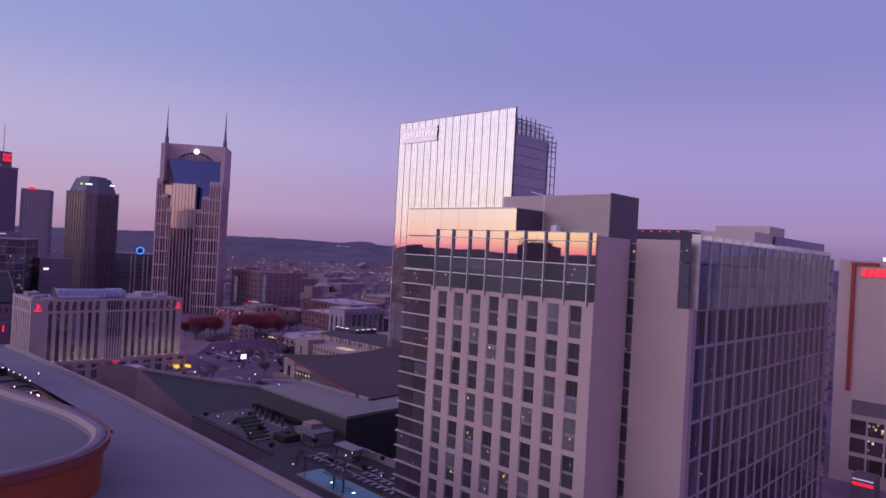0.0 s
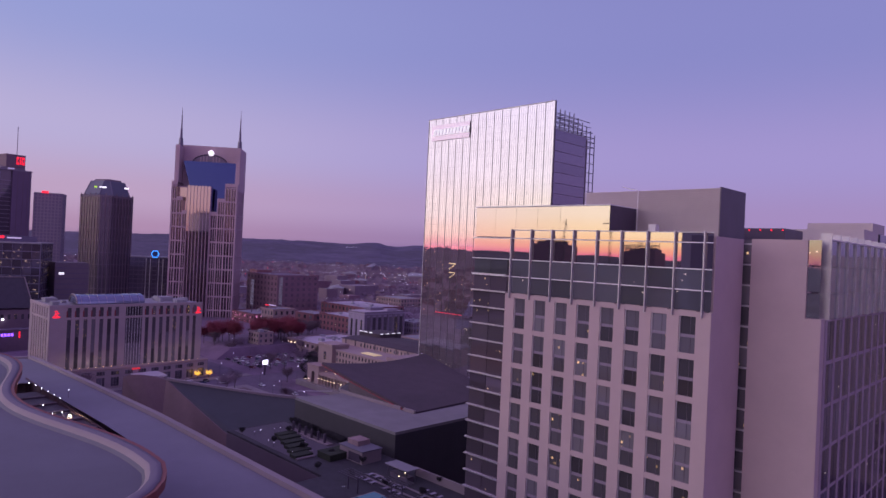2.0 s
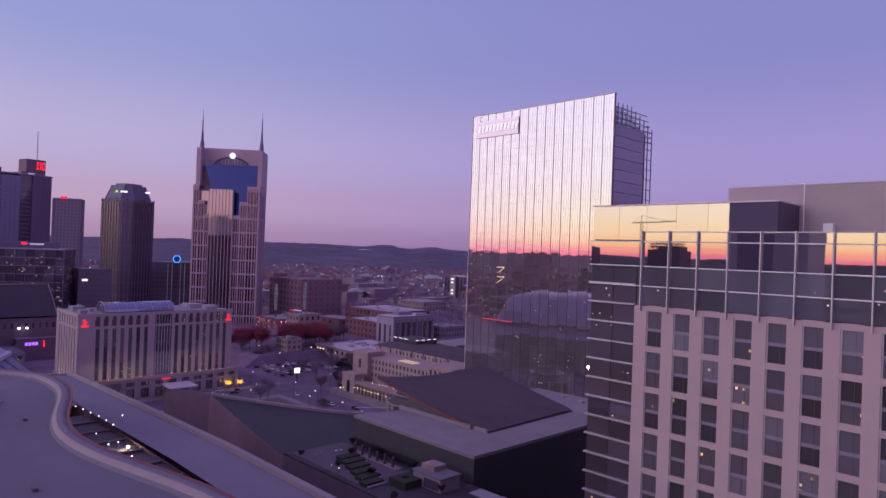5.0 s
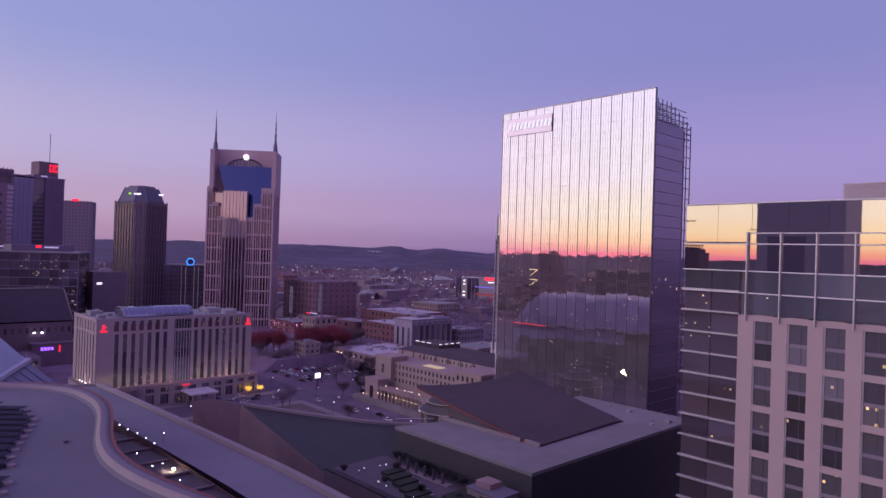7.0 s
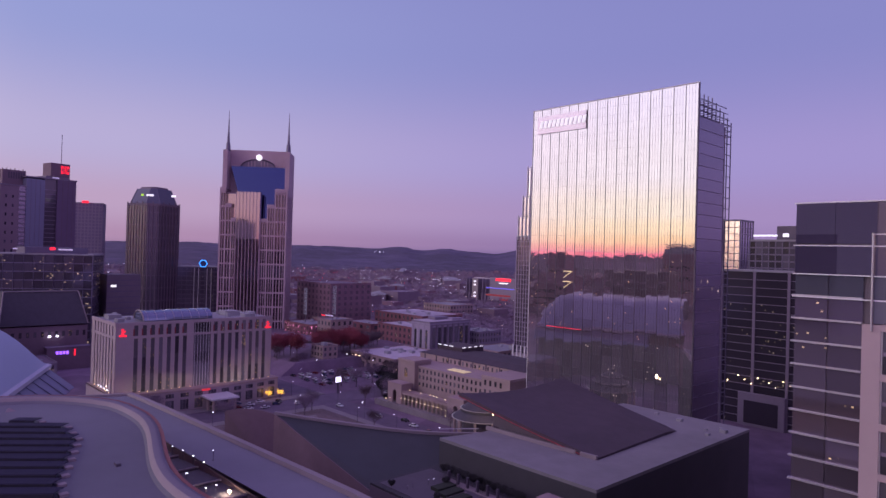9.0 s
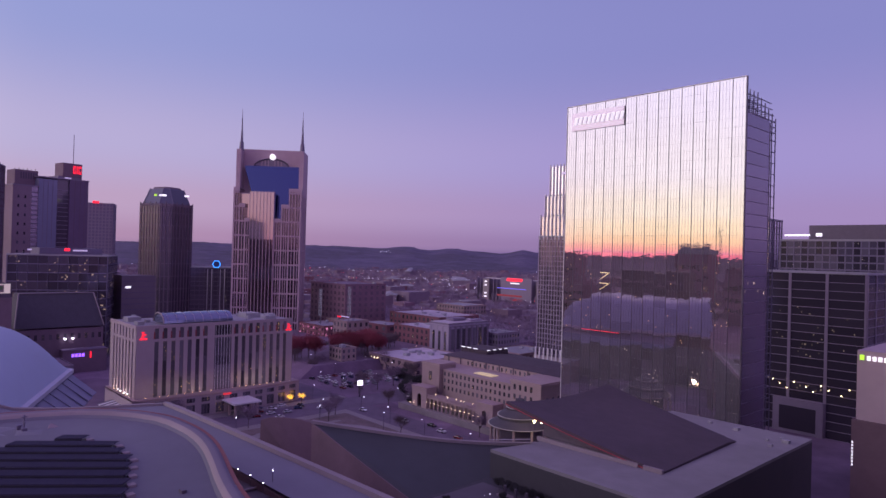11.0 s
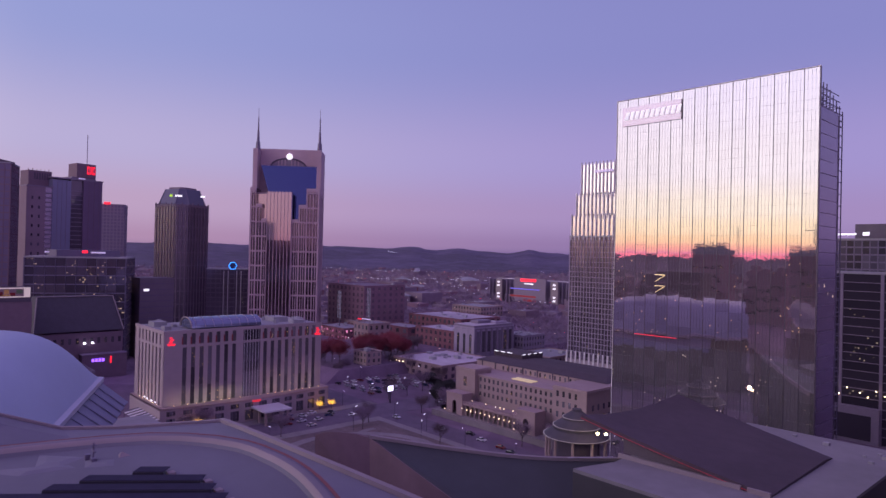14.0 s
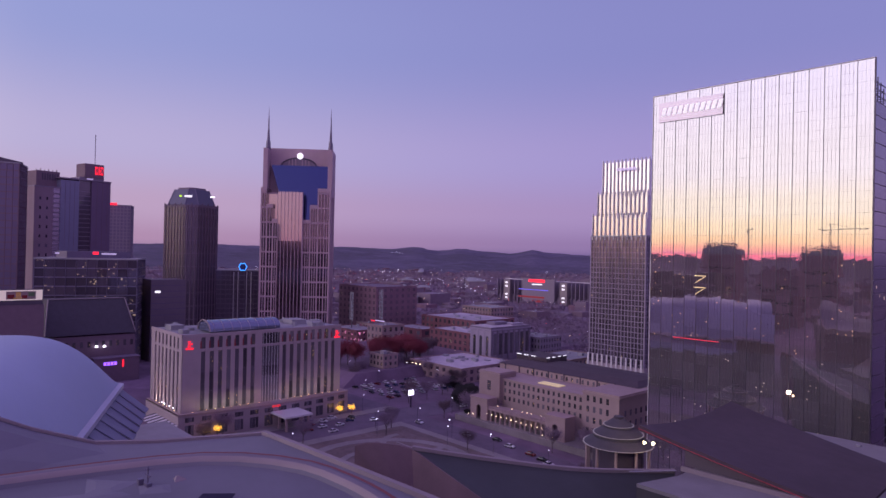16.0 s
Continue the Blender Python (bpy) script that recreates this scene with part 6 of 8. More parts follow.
for x0, y0, z0, wide in ((-630, -646, 97, 52), (-471, -628, 92, 46)):
    for row in range(3):
        tops = [z0 + 7 + (k * 37 + row * 5) % 9 for k in range(14)]
        for k, top in enumerate(tops):
            x = x0 + wide * k / 13
            rod(bm, (x, y0 - 5 * row, z0 - 0.3), (x, y0 - 5 * row, top), 0.35, 4)
        for z in (z0 + 5, z0 + 9):
            rod(bm, (x0 - 1.5, y0 - 5 * row, z), (x0 + wide + 1.5, y0 - 5 * row, z), 0.45, 4)
tagged(part("roof_scaffold", bm, M_DARKMETAL), "bare steel posts on an unfinished roof", "scaffold", kind="stuff")


t = thing("parking_garage", (-552, -425, 0), "dark parking garage on the sunset side", "garage")
part_box("deck_block", t, M_DARKMETAL, -590, -500, -446, -405.6, 0, 63)
for k in range(3):
    part_box("deck_rail", t, M_LILAC, -590, -500, -405.6, -405.2, 15 + 15 * k, 17 + 15 * k)
# lit stair and red light line of the mirror tower's middle floors
tower = bpy.data.objects["mirror_tower"]
for z in (75.0, 71.0):
    bm = bmesh.new()
    box(bm, -218.0, -214.4, 205.86, 205.97, z - 0.1, z + 0.1)
    rod(bm, (-213.9, 205.92, z), (-217.8, 205.92, z - 2.5), 0.075, 4)
    part("stair_light", bm, L_ZIG, tower, "pale yellow lit stair line")
part_box("light_line", tower, L_LINE, -225.6, -209.2, 205.86, 205.97, 52.85, 53.03, "thin red light line")

# ---- named mid-ground blocks ----
bm = bmesh.new()
frustum(bm, rect(-720, -433, 205, 540), rect(-700, -438, 218, 520), 0.0, 6.5)
tagged(part("ground_rise", bm, M_LAND), "raised city ground behind the car park", "ground", kind="structure")
def flat_block(name, x0, x1, y0, y1, h, wall, label, floors=3, bays=8, group="", roof=None, units=3, lit=G_WIN, win=True, faces="fr"):
    t = thing(name, ((x0 + x1) / 2, (y0 + y1) / 2, 0), label, "building", group)
    bm = bmesh.new()
    box(bm, x0, x1, y0, y1, 0, h)
    part("wall", bm, wall, t)
    bm = bmesh.new()
    box(bm, x0 + 0.5, x1 - 0.5, y0 + 0.5, y1 - 0.5, h - 0.1, h + 0.05)
    part("roof", bm, roof or M_ROOFGREY, t)
    bm = bmesh.new()
    for q in ((x0 - 0.1, x1 + 0.1, y0 - 0.1, y0 + 0.4), (x0 - 0.1, x1 + 0.1, y1 - 0.4, y1 + 0.1), (x0 - 0.1, x0 + 0.4, y0 + 0.4, y1 - 0.4), (x1 - 0.4, x1 + 0.1, y0 + 0.4, y1 - 0.4)):
        box(bm, *q, h - 0.3, h + 0.7)
    part("parapet", bm, wall, t)
    for k in range(units):
        s = random.uniform(0.8, 2.2)
        x, y = random.uniform(x0 + 3, x1 - 3), random.uniform(y0 + 3, y1 - 3)
        part_box("roof_unit", t, M_UNIT, x - s, x + s, y - s * 0.8, y + s * 0.8, h, h + random.uniform(0.9, 2.2))
    if win:
        fh = h / floors
        bw = (x1 - x0) / bays
        nb = max(2, int((y1 - y0) / bw))
        for f in range(floors):
            z = fh * (f + 0.52)
            for b in range(bays):
                pane("window", t, (x0 + bw * (b + 0.5), y0 - 0.02, z), bw * 0.42, fh * 0.55, 0.14, 0, lit)
            for b in range(nb):
                pane("window", t, (x1 + 0.02, y0 + (y1 - y0) / nb * (b + 0.5), z), bw * 0.42, fh * 0.55, 0.14, 90, lit)
    return t


M_REDBRICK = mat("painted_red_brick", (132, 46, 50), 0.9, vary=0.2, scale=0.4, bump=0.2, stain=0.25)
G_SHOP = glass("lit_shop_glass", (112, 98, 112), rough=0.1, metal=0.5, lit=0.35, lit_rgb=(255, 218, 190), lit_str=1.1, cell=(0.5, 0.5, 0.6), rare=0.94)
G_CLUB = glass("lit_club_glass", (110, 86, 106), rough=0.1, metal=0.5, lit=0.6, lit_rgb=(255, 150, 196), lit_str=1.5, cell=(0.9, 0.9, 1.2), rare=0.6)
G_FAINT = glass("dusky_window_glass", (112, 93, 110), rough=0.2, metal=0.2, lit=0.2, lit_str=0.5, cell=(0.5, 0.5, 0.5), rare=0.97)
M_DKBRICK = mat("dark_plum_brick", (128, 96, 114), 0.9, vary=0.15, scale=0.3, stain=0.2)
flat_block("cream_house", -456, -441.5, 241, 253, 15, M_LIME, "small cream two-storey house by the car park", 4, 4, units=1, roof=M_DARKROOF)
flat_block("brick_corner_house", -598, -556, 300, 326, 15, M_BRICK, "red brick corner block with lit windows", 3, 9, lit=G_CLUB, units=4)
flat_block("tan_house", -536, -516, 296, 318, 23, M_TAN, "tan masonry house with tall windows", 4, 4, units=1)
flat_block("lit_house", -600, -562, 330, 350, 17, M_TAN, "masonry house with rows of lit windows", 3, 8, lit=G_CLUB, units=2)
flat_block("white_roof_block", -450, -400, 270, 320, 9, M_TAN, "low block with white cluttered roofs", 2, 8, lit=G_SHOP, units=14, roof=M_ROOFPALE)
flat_block("brick_row", -508, -458, 338, 366, 20, M_BRICK, "red brick row with small lit windows", 4, 9, lit=G_SHOP, units=9, roof=M_ROOFPALE)
flat_block("long_white_roof", -570, -500, 382, 432, 23.5, M_BRICK, "long brick block under a white roof", 4, 12, units=7, roof=M_ROOFPALE)
flat_block("dark_stone_hall", -640, -580, 337, 384, 49, M_DKBRICK, "tall dark brick block with small windows", 9, 9, units=2, roof=M_DUSK, lit=G_FAINT)
flat_block("dark_brick_hall", -558, -520, 340, 362, 17, M_BRICK, "dark brick hall beside the row", 3, 4, units=1)
flat_block("gridded_block", -452, -425, 377, 403, 18, M_LILAC, "grey block with a grid of small windows", 4, 9, units=3)
flat_block("garage_block", -392, -362, 330, 366, 14, M_TAN, "pale low car park block", 3, 7, units=3)
flat_block("low_office", -700, -650, 560, 600, 16, M_TAN, "pale low office far beyond the row", 3, 10, units=3)
t = bpy.data.objects["white_roof_block"]
for k in range(6):
    part_box("shop_lamp", t, L_WARM, -449 + 1.9 * k, -448.6 + 1.9 * k, 269.5, 269.9, 5.4 + (k * 3 % 2) * 1.4, 5.9 + (k * 3 % 2) * 1.4)
# grey classical block with tall bays
t = thing("classical_block", (-440, 347, 0), "grey classical block with tall pilastered bays", "building")
part_box("wall", t, M_LILAC, -450, -429, 327, 369, 0, 28)
part_box("cornice", t, M_STONE_G, -450.6, -428.4, 326.4, 369.6, 26.4, 27.4)
part_box("parapet", t, M_LILAC, -450.2, -428.8, 326.8, 369.2, 27.4, 28.6)
part_box("roof", t, M_ROOFPALE, -449.6, -429.4, 327.4, 368.6, 28.6, 28.8)
for k in range(4):
    slat("pilaster", t, M_STONE_G, -449.4 + 6.4 * k, -447.6 + 6.4 * k, 326.4, 327.0, 6, 26.4)
for k in range(3):
    bm = bmesh.new()
    arch_wall(bm, -447.6 + 6.4 * k, -443.0 + 6.4 * k, 326.7, 327.0, 8, 26.0, 2.7, 14.5)
    part("arched_bay", bm, M_STONE_G, t)
    pane("bay_window", t, (-445.3 + 6.4 * k, 326.9, 15.0), 2.8, 14.6, 0.1, 0, G_WIN)
for k in range(8):
    slat("pilaster", t, M_LILAC, -429.05, -428.4, 327.4 + 5.8 * k, 329.0 + 5.8 * k, 6, 26.4)
for k in range(7):
    pane("bay_window", t, (-428.95, 331.2 + 5.8 * k, 16.5), 3.0, 15.0, 0.16, 90, G_WIN)
    pane("bay_head", t, (-428.9, 331.2 + 5.8 * k, 25.0), 3.0, 1.2, 0.16, 90, M_STONE_G)
part_box("roof_house", t, M_LILAC, -446, -438, 340, 354, 28.8, 31.0)
part_box("roof_house", t, M_STONE_G, -436, -431, 352, 364, 28.8, 30.2)
t = thing("roof_neon_sign", (-527, 300, 23), "red and white neon line on a roof", "sign")
for x in (-534, -527, -520):
    part_box("post", t, M_DARKMETAL, x - 0.1, x + 0.1, 300.1, 300.3, 23, 26.6)
part_box("neon_line", t, L_RED, -536.4, -531.0, 299.8, 300.0, 25.6, 26.3, "red neon line")
part_box("neon_line", t, L_TUBE, -530.6, -518.6, 299.8, 300.0, 26.0, 26.9, "white neon line")
# light strip on the brick hall
for x, y, z1 in ((-570, 335, 48), (-577.6, 309, 46)):
    t = thing("light_tower", (x, y, 0), "slim lattice of white lit tubes on a dark wall", "sign", "lit lattice towers")
    part_box("mast", t, M_DARKMETAL, x - 0.3, x + 0.3, y + 0.2, y + 0.8, 0, z1)
    for k in range(3):
        slat("lit_tube", t, L_TUBE2, x - 2.3 + 2.2 * k, x - 2.05 + 2.2 * k, y - 0.2, y + 0.1, 22, z1)
    for k in range(7):
        slat("lit_bar", t, L_TUBE2, x - 2.3, x + 2.35, y - 0.15, y + 0.05, 23 + 3.6 * k, 23.2 + 3.6 * k)

# video board on a post
t = thing("video_board", (-372, 207, 0), "bright white video board on a dark post", "sign")
part_box("post", t, M_DARKMETAL, -372.3, -371.7, 206.6, 207.2, 0, 6.2)
part_box("cabinet", t, M_DARKMETAL, -372.6, -372.0, 205.0, 209.0, 6.2, 9.4)
part_box("screen", t, L_BOARD, -371.98, -371.9, 205.2, 208.8, 6.4, 9.2, "bright white screen")


# ---- stadium across the river ----
def build_stadium():
    s = thing("stadium", (-800, 880, 0), "large open stadium with red lit board", "stadium")
    bm = bmesh.new()
    for k, (z0, z1, y0, y1) in enumerate(((0, 12, 842, 850), (14, 24, 848, 858), (26, 37, 856, 868))):
        box(bm, -900, -700, y0, y1, z0, z1)
    part("stand", bm, M_ROOFDUSK, s)
    for k in range(26):
        slat("raker", s, M_LILAC, -900 + 8 * k, -899 + 8 * k, 838, 866, 0, 38)
    part_box("upper_rim", s, M_FIN, -902, -698, 860, 868, 37, 39)
    b = part_box("score_board", s, M_LILAC, -838, -770, 834, 838, 2, 42, "big framed score board")
    part_box("board_light", b, L_RED, -824, -790, 833.4, 833.9, 36.5, 41, "red lit board")
    part_box("board_light", b, L_SIGN, -816, -796, 833.2, 833.7, 32, 33.6)
    part_box("board_light", b, L_BLUE2, -846, -782, 833.4, 833.9, 23, 24.4)
    part_box("board_light", b, L_REDDIM, -846, -790, 833.4, 833.9, 10, 13)
    part_box("board_light", b, L_REDDIM, -816, -790, 833.4, 833.9, 3, 7)
    for x in (-874, -752):
        part_box("light_tower", s, M_RIM, x - 7, x + 7, 834, 840, 0, 38)
        for z in (6, 12, 26, 32):
            part_box("flood_lamp", s, L_SIGN, x - 2.5, x + 2.5, 833.5, 834, z, z + 2.5)


build_stadium()


# ---- the scattered low city ----
def build_city():
    rnd = random.Random(7)
    walls = [M_BRICK, M_DUSK, M_DKBRICK, M_DUSK, M_PLUM, M_LILAC]
    roofs = [M_DUSK, M_ROOFDUSK, M_ROOFDUSK, M_ROOFGREY]
    taken = [(-620, -255, 170, 480), (-860, -540, 40, 330), (-240, -100, 180, 450), (-920, -690, 820, 920), (-440, -240, -80, 200), (-700, -580, 340, 410),
             (-1100, -1020, 220, 300), (-720, -500, 400, 480)]
    for gx in range(-1500, -180, 62):
        for gy in range(90, 1150, 58):
            if rnd.random() < 0.66:
                continue
            x, y = gx + rnd.uniform(-8, 8), gy + rnd.uniform(-8, 8)
            w, d = rnd.uniform(20, 46), rnd.uniform(18, 42)
            if any(a - 24 < x < b + 24 and c - 24 < y < e + 24 for a, b, c, e in taken):
                continue
            far = math.hypot(x + 60, y)
            if far < 420:
                continue
            ang = math.degrees(math.atan2(y + 5, -(x + 60)))
            if ang < 4 or ang > 82:
                continue
            h = rnd.choice([6, 7, 8, 9, 10, 12, 14, 18])
            flat_block("low_building", x - w / 2, x + w / 2, y - d / 2, y + d / 2, h, rnd.choice(walls), "low flat-roofed city building", max(2, int(h / 4)), 6,
                       group="low city buildings", units=2 if far < 900 else 1, lit=G_SHOP, win=far < 585, roof=rnd.choice(roofs))
    # beyond: too many to count
    verts, faces, mats = [], [], []

    def add(x, y, w, d, z0, z1, mi):
        o = len(verts)
        verts.extend([(x - w, y - d, z0), (x + w, y - d, z0), (x + w, y + d, z0), (x - w, y + d, z0), (x - w, y - d, z1), (x + w, y - d, z1), (x + w, y + d, z1), (x - w, y + d, z1)])
        for f in ((4, 5, 6, 7), (0, 1, 5, 4), (1, 2, 6, 5), (2, 3, 7, 6), (3, 0, 4, 7)):
            faces.append([o + i for i in f])
            mats.append(mi)

    for k in range(4200):
        r = 800 + 2900 * rnd.random() ** 1.1
        a = rnd.uniform(-0.1, math.radians(120))
        x, y = -60 - r * math.cos(a), r * math.sin(a)
        if y < 1000 and x > -1400 and rnd.random() < 0.6:
            continue
        w, d = rnd.uniform(4, 13), rnd.uniform(4, 13)
        add(x, y, w, d, 0, rnd.uniform(3, 7) + (rnd.random() < 0.04) * rnd.uniform(4, 14), rnd.choice([0, 0, 1, 2, 3]))
    for k in range(1500):
        r = 600 + 3000 * rnd.random()
        a = rnd.uniform(math.radians(190), math.radians(330))
        x, y = -60 + r * math.cos(a), r * math.sin(a)
        add(x, y, rnd.uniform(6, 20), rnd.uniform(6, 20), 0, rnd.uniform(5, 14), rnd.choice([0, 1, 2, 3]))
    me = bpy.data.meshes.new("far_houses")
    me.from_pydata(verts, [], faces)
    for m in (M_DUSK, M_ROOFDUSK, M_DKBRICK, M_PLUM):
        me.materials.append(m)
    me.polygons.foreach_set("material_index", mats)
    tagged(new("far_houses", me), "countless low roofs of the far city", "houses", kind="stuff")

    # street and window lights of the far city, too many to count
    for nm, m, cnt, lo, hi in (("far_white_light", L_FARW, 260, 560, 3000), ("far_warm_light", L_FARY, 200, 520, 2800), ("far_red_light", L_FARR, 110, 600, 2600), ("west_light", L_FARY, 420, 420, 2600)):
        verts, faces = [], []
        for k in range(cnt):
            r = lo + (hi - lo) * rnd.random() ** 1.4
            if nm == "west_light":
                a = rnd.uniform(math.radians(195), math.radians(325))
            else:
                a = math.pi - rnd.uniform(0.05, math.radians(78))
                if rnd.random() < 0.5:
                    a = math.pi - abs(rnd.gauss(0.6, 0.16))
            x, y = -60 + r * math.cos(a), r * math.sin(a)
            s = 0.16 + r * 0.00036 * rnd.uniform(0.4, 1.3)
            z = rnd.uniform(6, 13)
            o = len(verts)
            verts.extend([(x + s, y, z), (x, y + s, z), (x - s, y, z), (x, y - s, z), (x, y, z + s), (x, y, z - s)])
            for i in range(4):
                faces.append([o + i, o + (i + 1) % 4, o + 4])
                faces.append([o + (i + 1) % 4, o + i, o + 5])
        me = bpy.data.meshes.new(nm)
        me.from_pydata(verts, [], faces)
        me.materials.append(m)
        tagged(new(nm, me), "scattered lights of the far city", "lights", kind="stuff")
    # lit yards and bridges: white lamps in rows and knots
    verts, faces = [], []
    for cx, cy, along, across, turn, cnt in ((-2700, 1830, 190, 60, 0.9, 34), (-1420, 1050, 75, 6, 0.86, 16), (-1330, 1180, 130, 10, 0.86, 34), (-1900, 1500, 260, 12, 0.86, 18), (-1010, 930, 60, 25, 0.8, 22),
                                             (-2900, 1500, 160, 40, 1.0, 14), (-1500, 700, 90, 30, 0.7, 20), (-2845, 2120, 60, 25, 0.9, 9)):
        low = 78 if cx == -2845 else 9
        for k in range(cnt):
            u, v = rnd.uniform(-along, along), rnd.gauss(0, across)
            x, y = cx + u * math.cos(turn) - v * math.sin(turn), cy + u * math.sin(turn) + v * math.cos(turn)
            s = 0.3 + math.hypot(x, y) * 0.00034 * rnd.uniform(0.4, 1.2)
            z = low + rnd.uniform(0, 6)
            o = len(verts)
            verts.extend([(x + s, y, z), (x, y + s, z), (x - s, y, z), (x, y - s, z), (x, y, z + s), (x, y, z - s)])
            for i in range(4):
                faces.append([o + i, o + (i + 1) % 4, o + 4])
                faces.append([o + (i + 1) % 4, o + i, o + 5])
    me = bpy.data.meshes.new("yard_lights")
    me.from_pydata(verts, [], faces)
    me.materials.append(L_FARW)
    tagged(new("yard_lights", me), "rows of white lamps over far yards", "lights", kind="stuff")
    # long pale sheds and a low bridge among the far woods
    for cx, cy, w, d, h, turn in ((-1340, 1220, 120, 22, 13, 49), (-1450, 1080, 70, 18, 12, 49), (-900, 640, 34, 12, 14, 49), (-1960, 1560, 240, 9, 16, 49), (-1150, 880, 30, 14, 10, 49)):
        t = thing("long_shed", (cx, cy, 0), "long pale low shed among far trees", "building", "long sheds")
        bm = bmesh.new()
        box(bm, cx - w, cx + w, cy - d, cy + d, 0, h)
        bmesh.ops.rotate(bm, verts=bm.verts, cent=(cx, cy, 0), matrix=Matrix.Rotation(radians(turn + 90), 3, "Z"))
        part("wall", bm, M_DUSK, t)
        bm = bmesh.new()
        frustum(bm, rect(cx - w - 1, cx + w + 1, cy - d - 1, cy + d + 1), rect(cx - w, cx + w, cy - 2, cy + 2), h, h + 2.5)
        bmesh.ops.rotate(bm, verts=bm.verts, cent=(cx, cy, 0), matrix=Matrix.Rotation(radians(turn + 90), 3, "Z"))
        part("roof", bm, M_ROOFGREY, t)
    # brush of bare woods between the houses
    verts, faces = [], []
    for k in range(24000):
        r = 430 + 3100 * rnd.random() ** 1.5
        a = math.pi - rnd.uniform(0.02, math.radians(85))
        x, y = -60 + r * math.cos(a), r * math.sin(a)
        if any(p - 4 < x < b + 4 and c - 4 < y < e + 4 for p, b, c, e in taken[1:]) or (-620 < x < -350 and y < 420):
            continue
        if noise.noise((x * 0.006, y * 0.006, 3.0)) < -0.22:
            continue
        sc = rnd.uniform(3, 5.5) + r * 0.0006
        for q in range(10):
            px, py, pz = x + rnd.gauss(0, sc * 0.8), y + rnd.gauss(0, sc * 0.8), rnd.uniform(0.5, sc * 1.9)
            o = len(verts)
            w = 1.3 + r * 0.0008
            for _ in range(3):
                verts.append((px + rnd.uniform(-w, w), py + rnd.uniform(-w, w), pz + rnd.uniform(-w, w)))
            faces.append([o, o + 1, o + 2])
    # scrub on the slope towards the river
    for k in range(2600):
        x, y = rnd.uniform(-700, -300), rnd.uniform(372, 640)
        if (-572 < x < -496 and 380 < y < 436) or (-456 < x < -421 and 374 < y < 407) or (-350 < x < -300 and y < 372) or (-642 < x < -578 and y < 388):
            continue
        if x > -240 - y * 0.2:
            continue
        z0 = 6.4 if -700 < x < -438 and y < 520 else 0.0
        for q in range(9):
            px, py, pz = x + rnd.gauss(0, 2.6), y + rnd.gauss(0, 2.6), z0 + rnd.uniform(0.5, 7.5)
            o = len(verts)
            for _ in range(3):
                verts.append((px + rnd.uniform(-1.2, 1.2), py + rnd.uniform(-1.2, 1.2), pz + rnd.uniform(-1.2, 1.2)))
            faces.append([o, o + 1, o + 2])
    me = bpy.data.meshes.new("far_trees")
    me.from_pydata(verts, [], faces)
    me.materials.append(M_TWIG)
    tagged(new("far_trees", me), "bare dark trees between the far roofs, paled by haze", "trees", kind="stuff")


# twigs painted paler than bark to imitate haze
M_TWIG = mat("haze_lifted_twigs", (125, 105, 125), 0.95, vary=0.3, scale=0.05)
build_city()


# ---- vehicles, street lamps, trees ----
def make_car(paint, label, name="parked_car"):
    c = thing(name, (0, 0, 0), label, "car", "cars around the car park")
    prof = [(-2.2, 0.35), (-2.25, 0.75), (-1.9, 0.95), (-1.3, 1.0), (1.1, 1.0), (2.1, 0.85), (2.25, 0.6), (2.2, 0.35)]
    bm = bmesh.new()
    a, b = [bm.verts.new((x, -0.88, z)) for x, z in prof], [bm.verts.new((x, 0.88, z)) for x, z in prof]
    bm.faces.new(a)
    bm.faces.new(b[::-1])
    for i in range(len(prof)):
        bm.faces.new((a[i], b[i], b[(i + 1) % len(prof)], a[(i + 1) % len(prof)]))
    part("body", bm, paint, c)
    bm = bmesh.new()
    frustum(bm, [(-1.75, -0.8), (1.1, -0.8), (1.1, 0.8), (-1.75, 0.8)], [(-1.2, -0.66), (0.35, -0.66), (0.35, 0.66), (-1.2, 0.66)], 0.98, 1.42)
    part("cabin_glass", bm, M_CARGLASS, c)
    part_box("roof", c, paint, -1.2, 0.35, -0.66, 0.66, 1.42, 1.5)
    for x in (-1.35, 1.4):
        for y in (-0.86, 0.86):
            bm = bmesh.new()
            rod(bm, (x, y - 0.1, 0.33), (x, y + 0.1, 0.33), 0.33, 10)
            part("wheel", bm, M_TYRE, c)
    for y in (-0.6, 0.6):
        part_box("headlight", c, M_LENS, 2.18, 2.28, y - 0.16, y + 0.16, 0.6, 0.75)
        part_box("tail_light", c, M_TAIL, -2.28, -2.18, y - 0.16, y + 0.16, 0.65, 0.8)
    return c


M_CARGLASS = glass("car_glass", (60, 60, 72), rough=0.05, metal=0.7)
M_TYRE = mat("tyre_rubber", (26, 26, 28), 0.9)
M_LENS = mat("headlight_lens", (220, 220, 230), 0.2, vary=0.02)
M_TAIL = mat("tail_lens", (150, 20, 24), 0.3, vary=0.05)
rnd = random.Random(3)
cars = []
for nm, col in (("white_paint", (224, 222, 226)), ("silver_paint", (160, 160, 168)), ("black_paint", (34, 34, 40)), ("red_paint", (120, 30, 34)), ("blue_paint", (50, 60, 100))):
    cars.append(make_car(mat(nm, col, 0.3, metal=0.2, vary=0.03), nm.split("_")[0] + " saloon car standing on the asphalt"))
spots = []
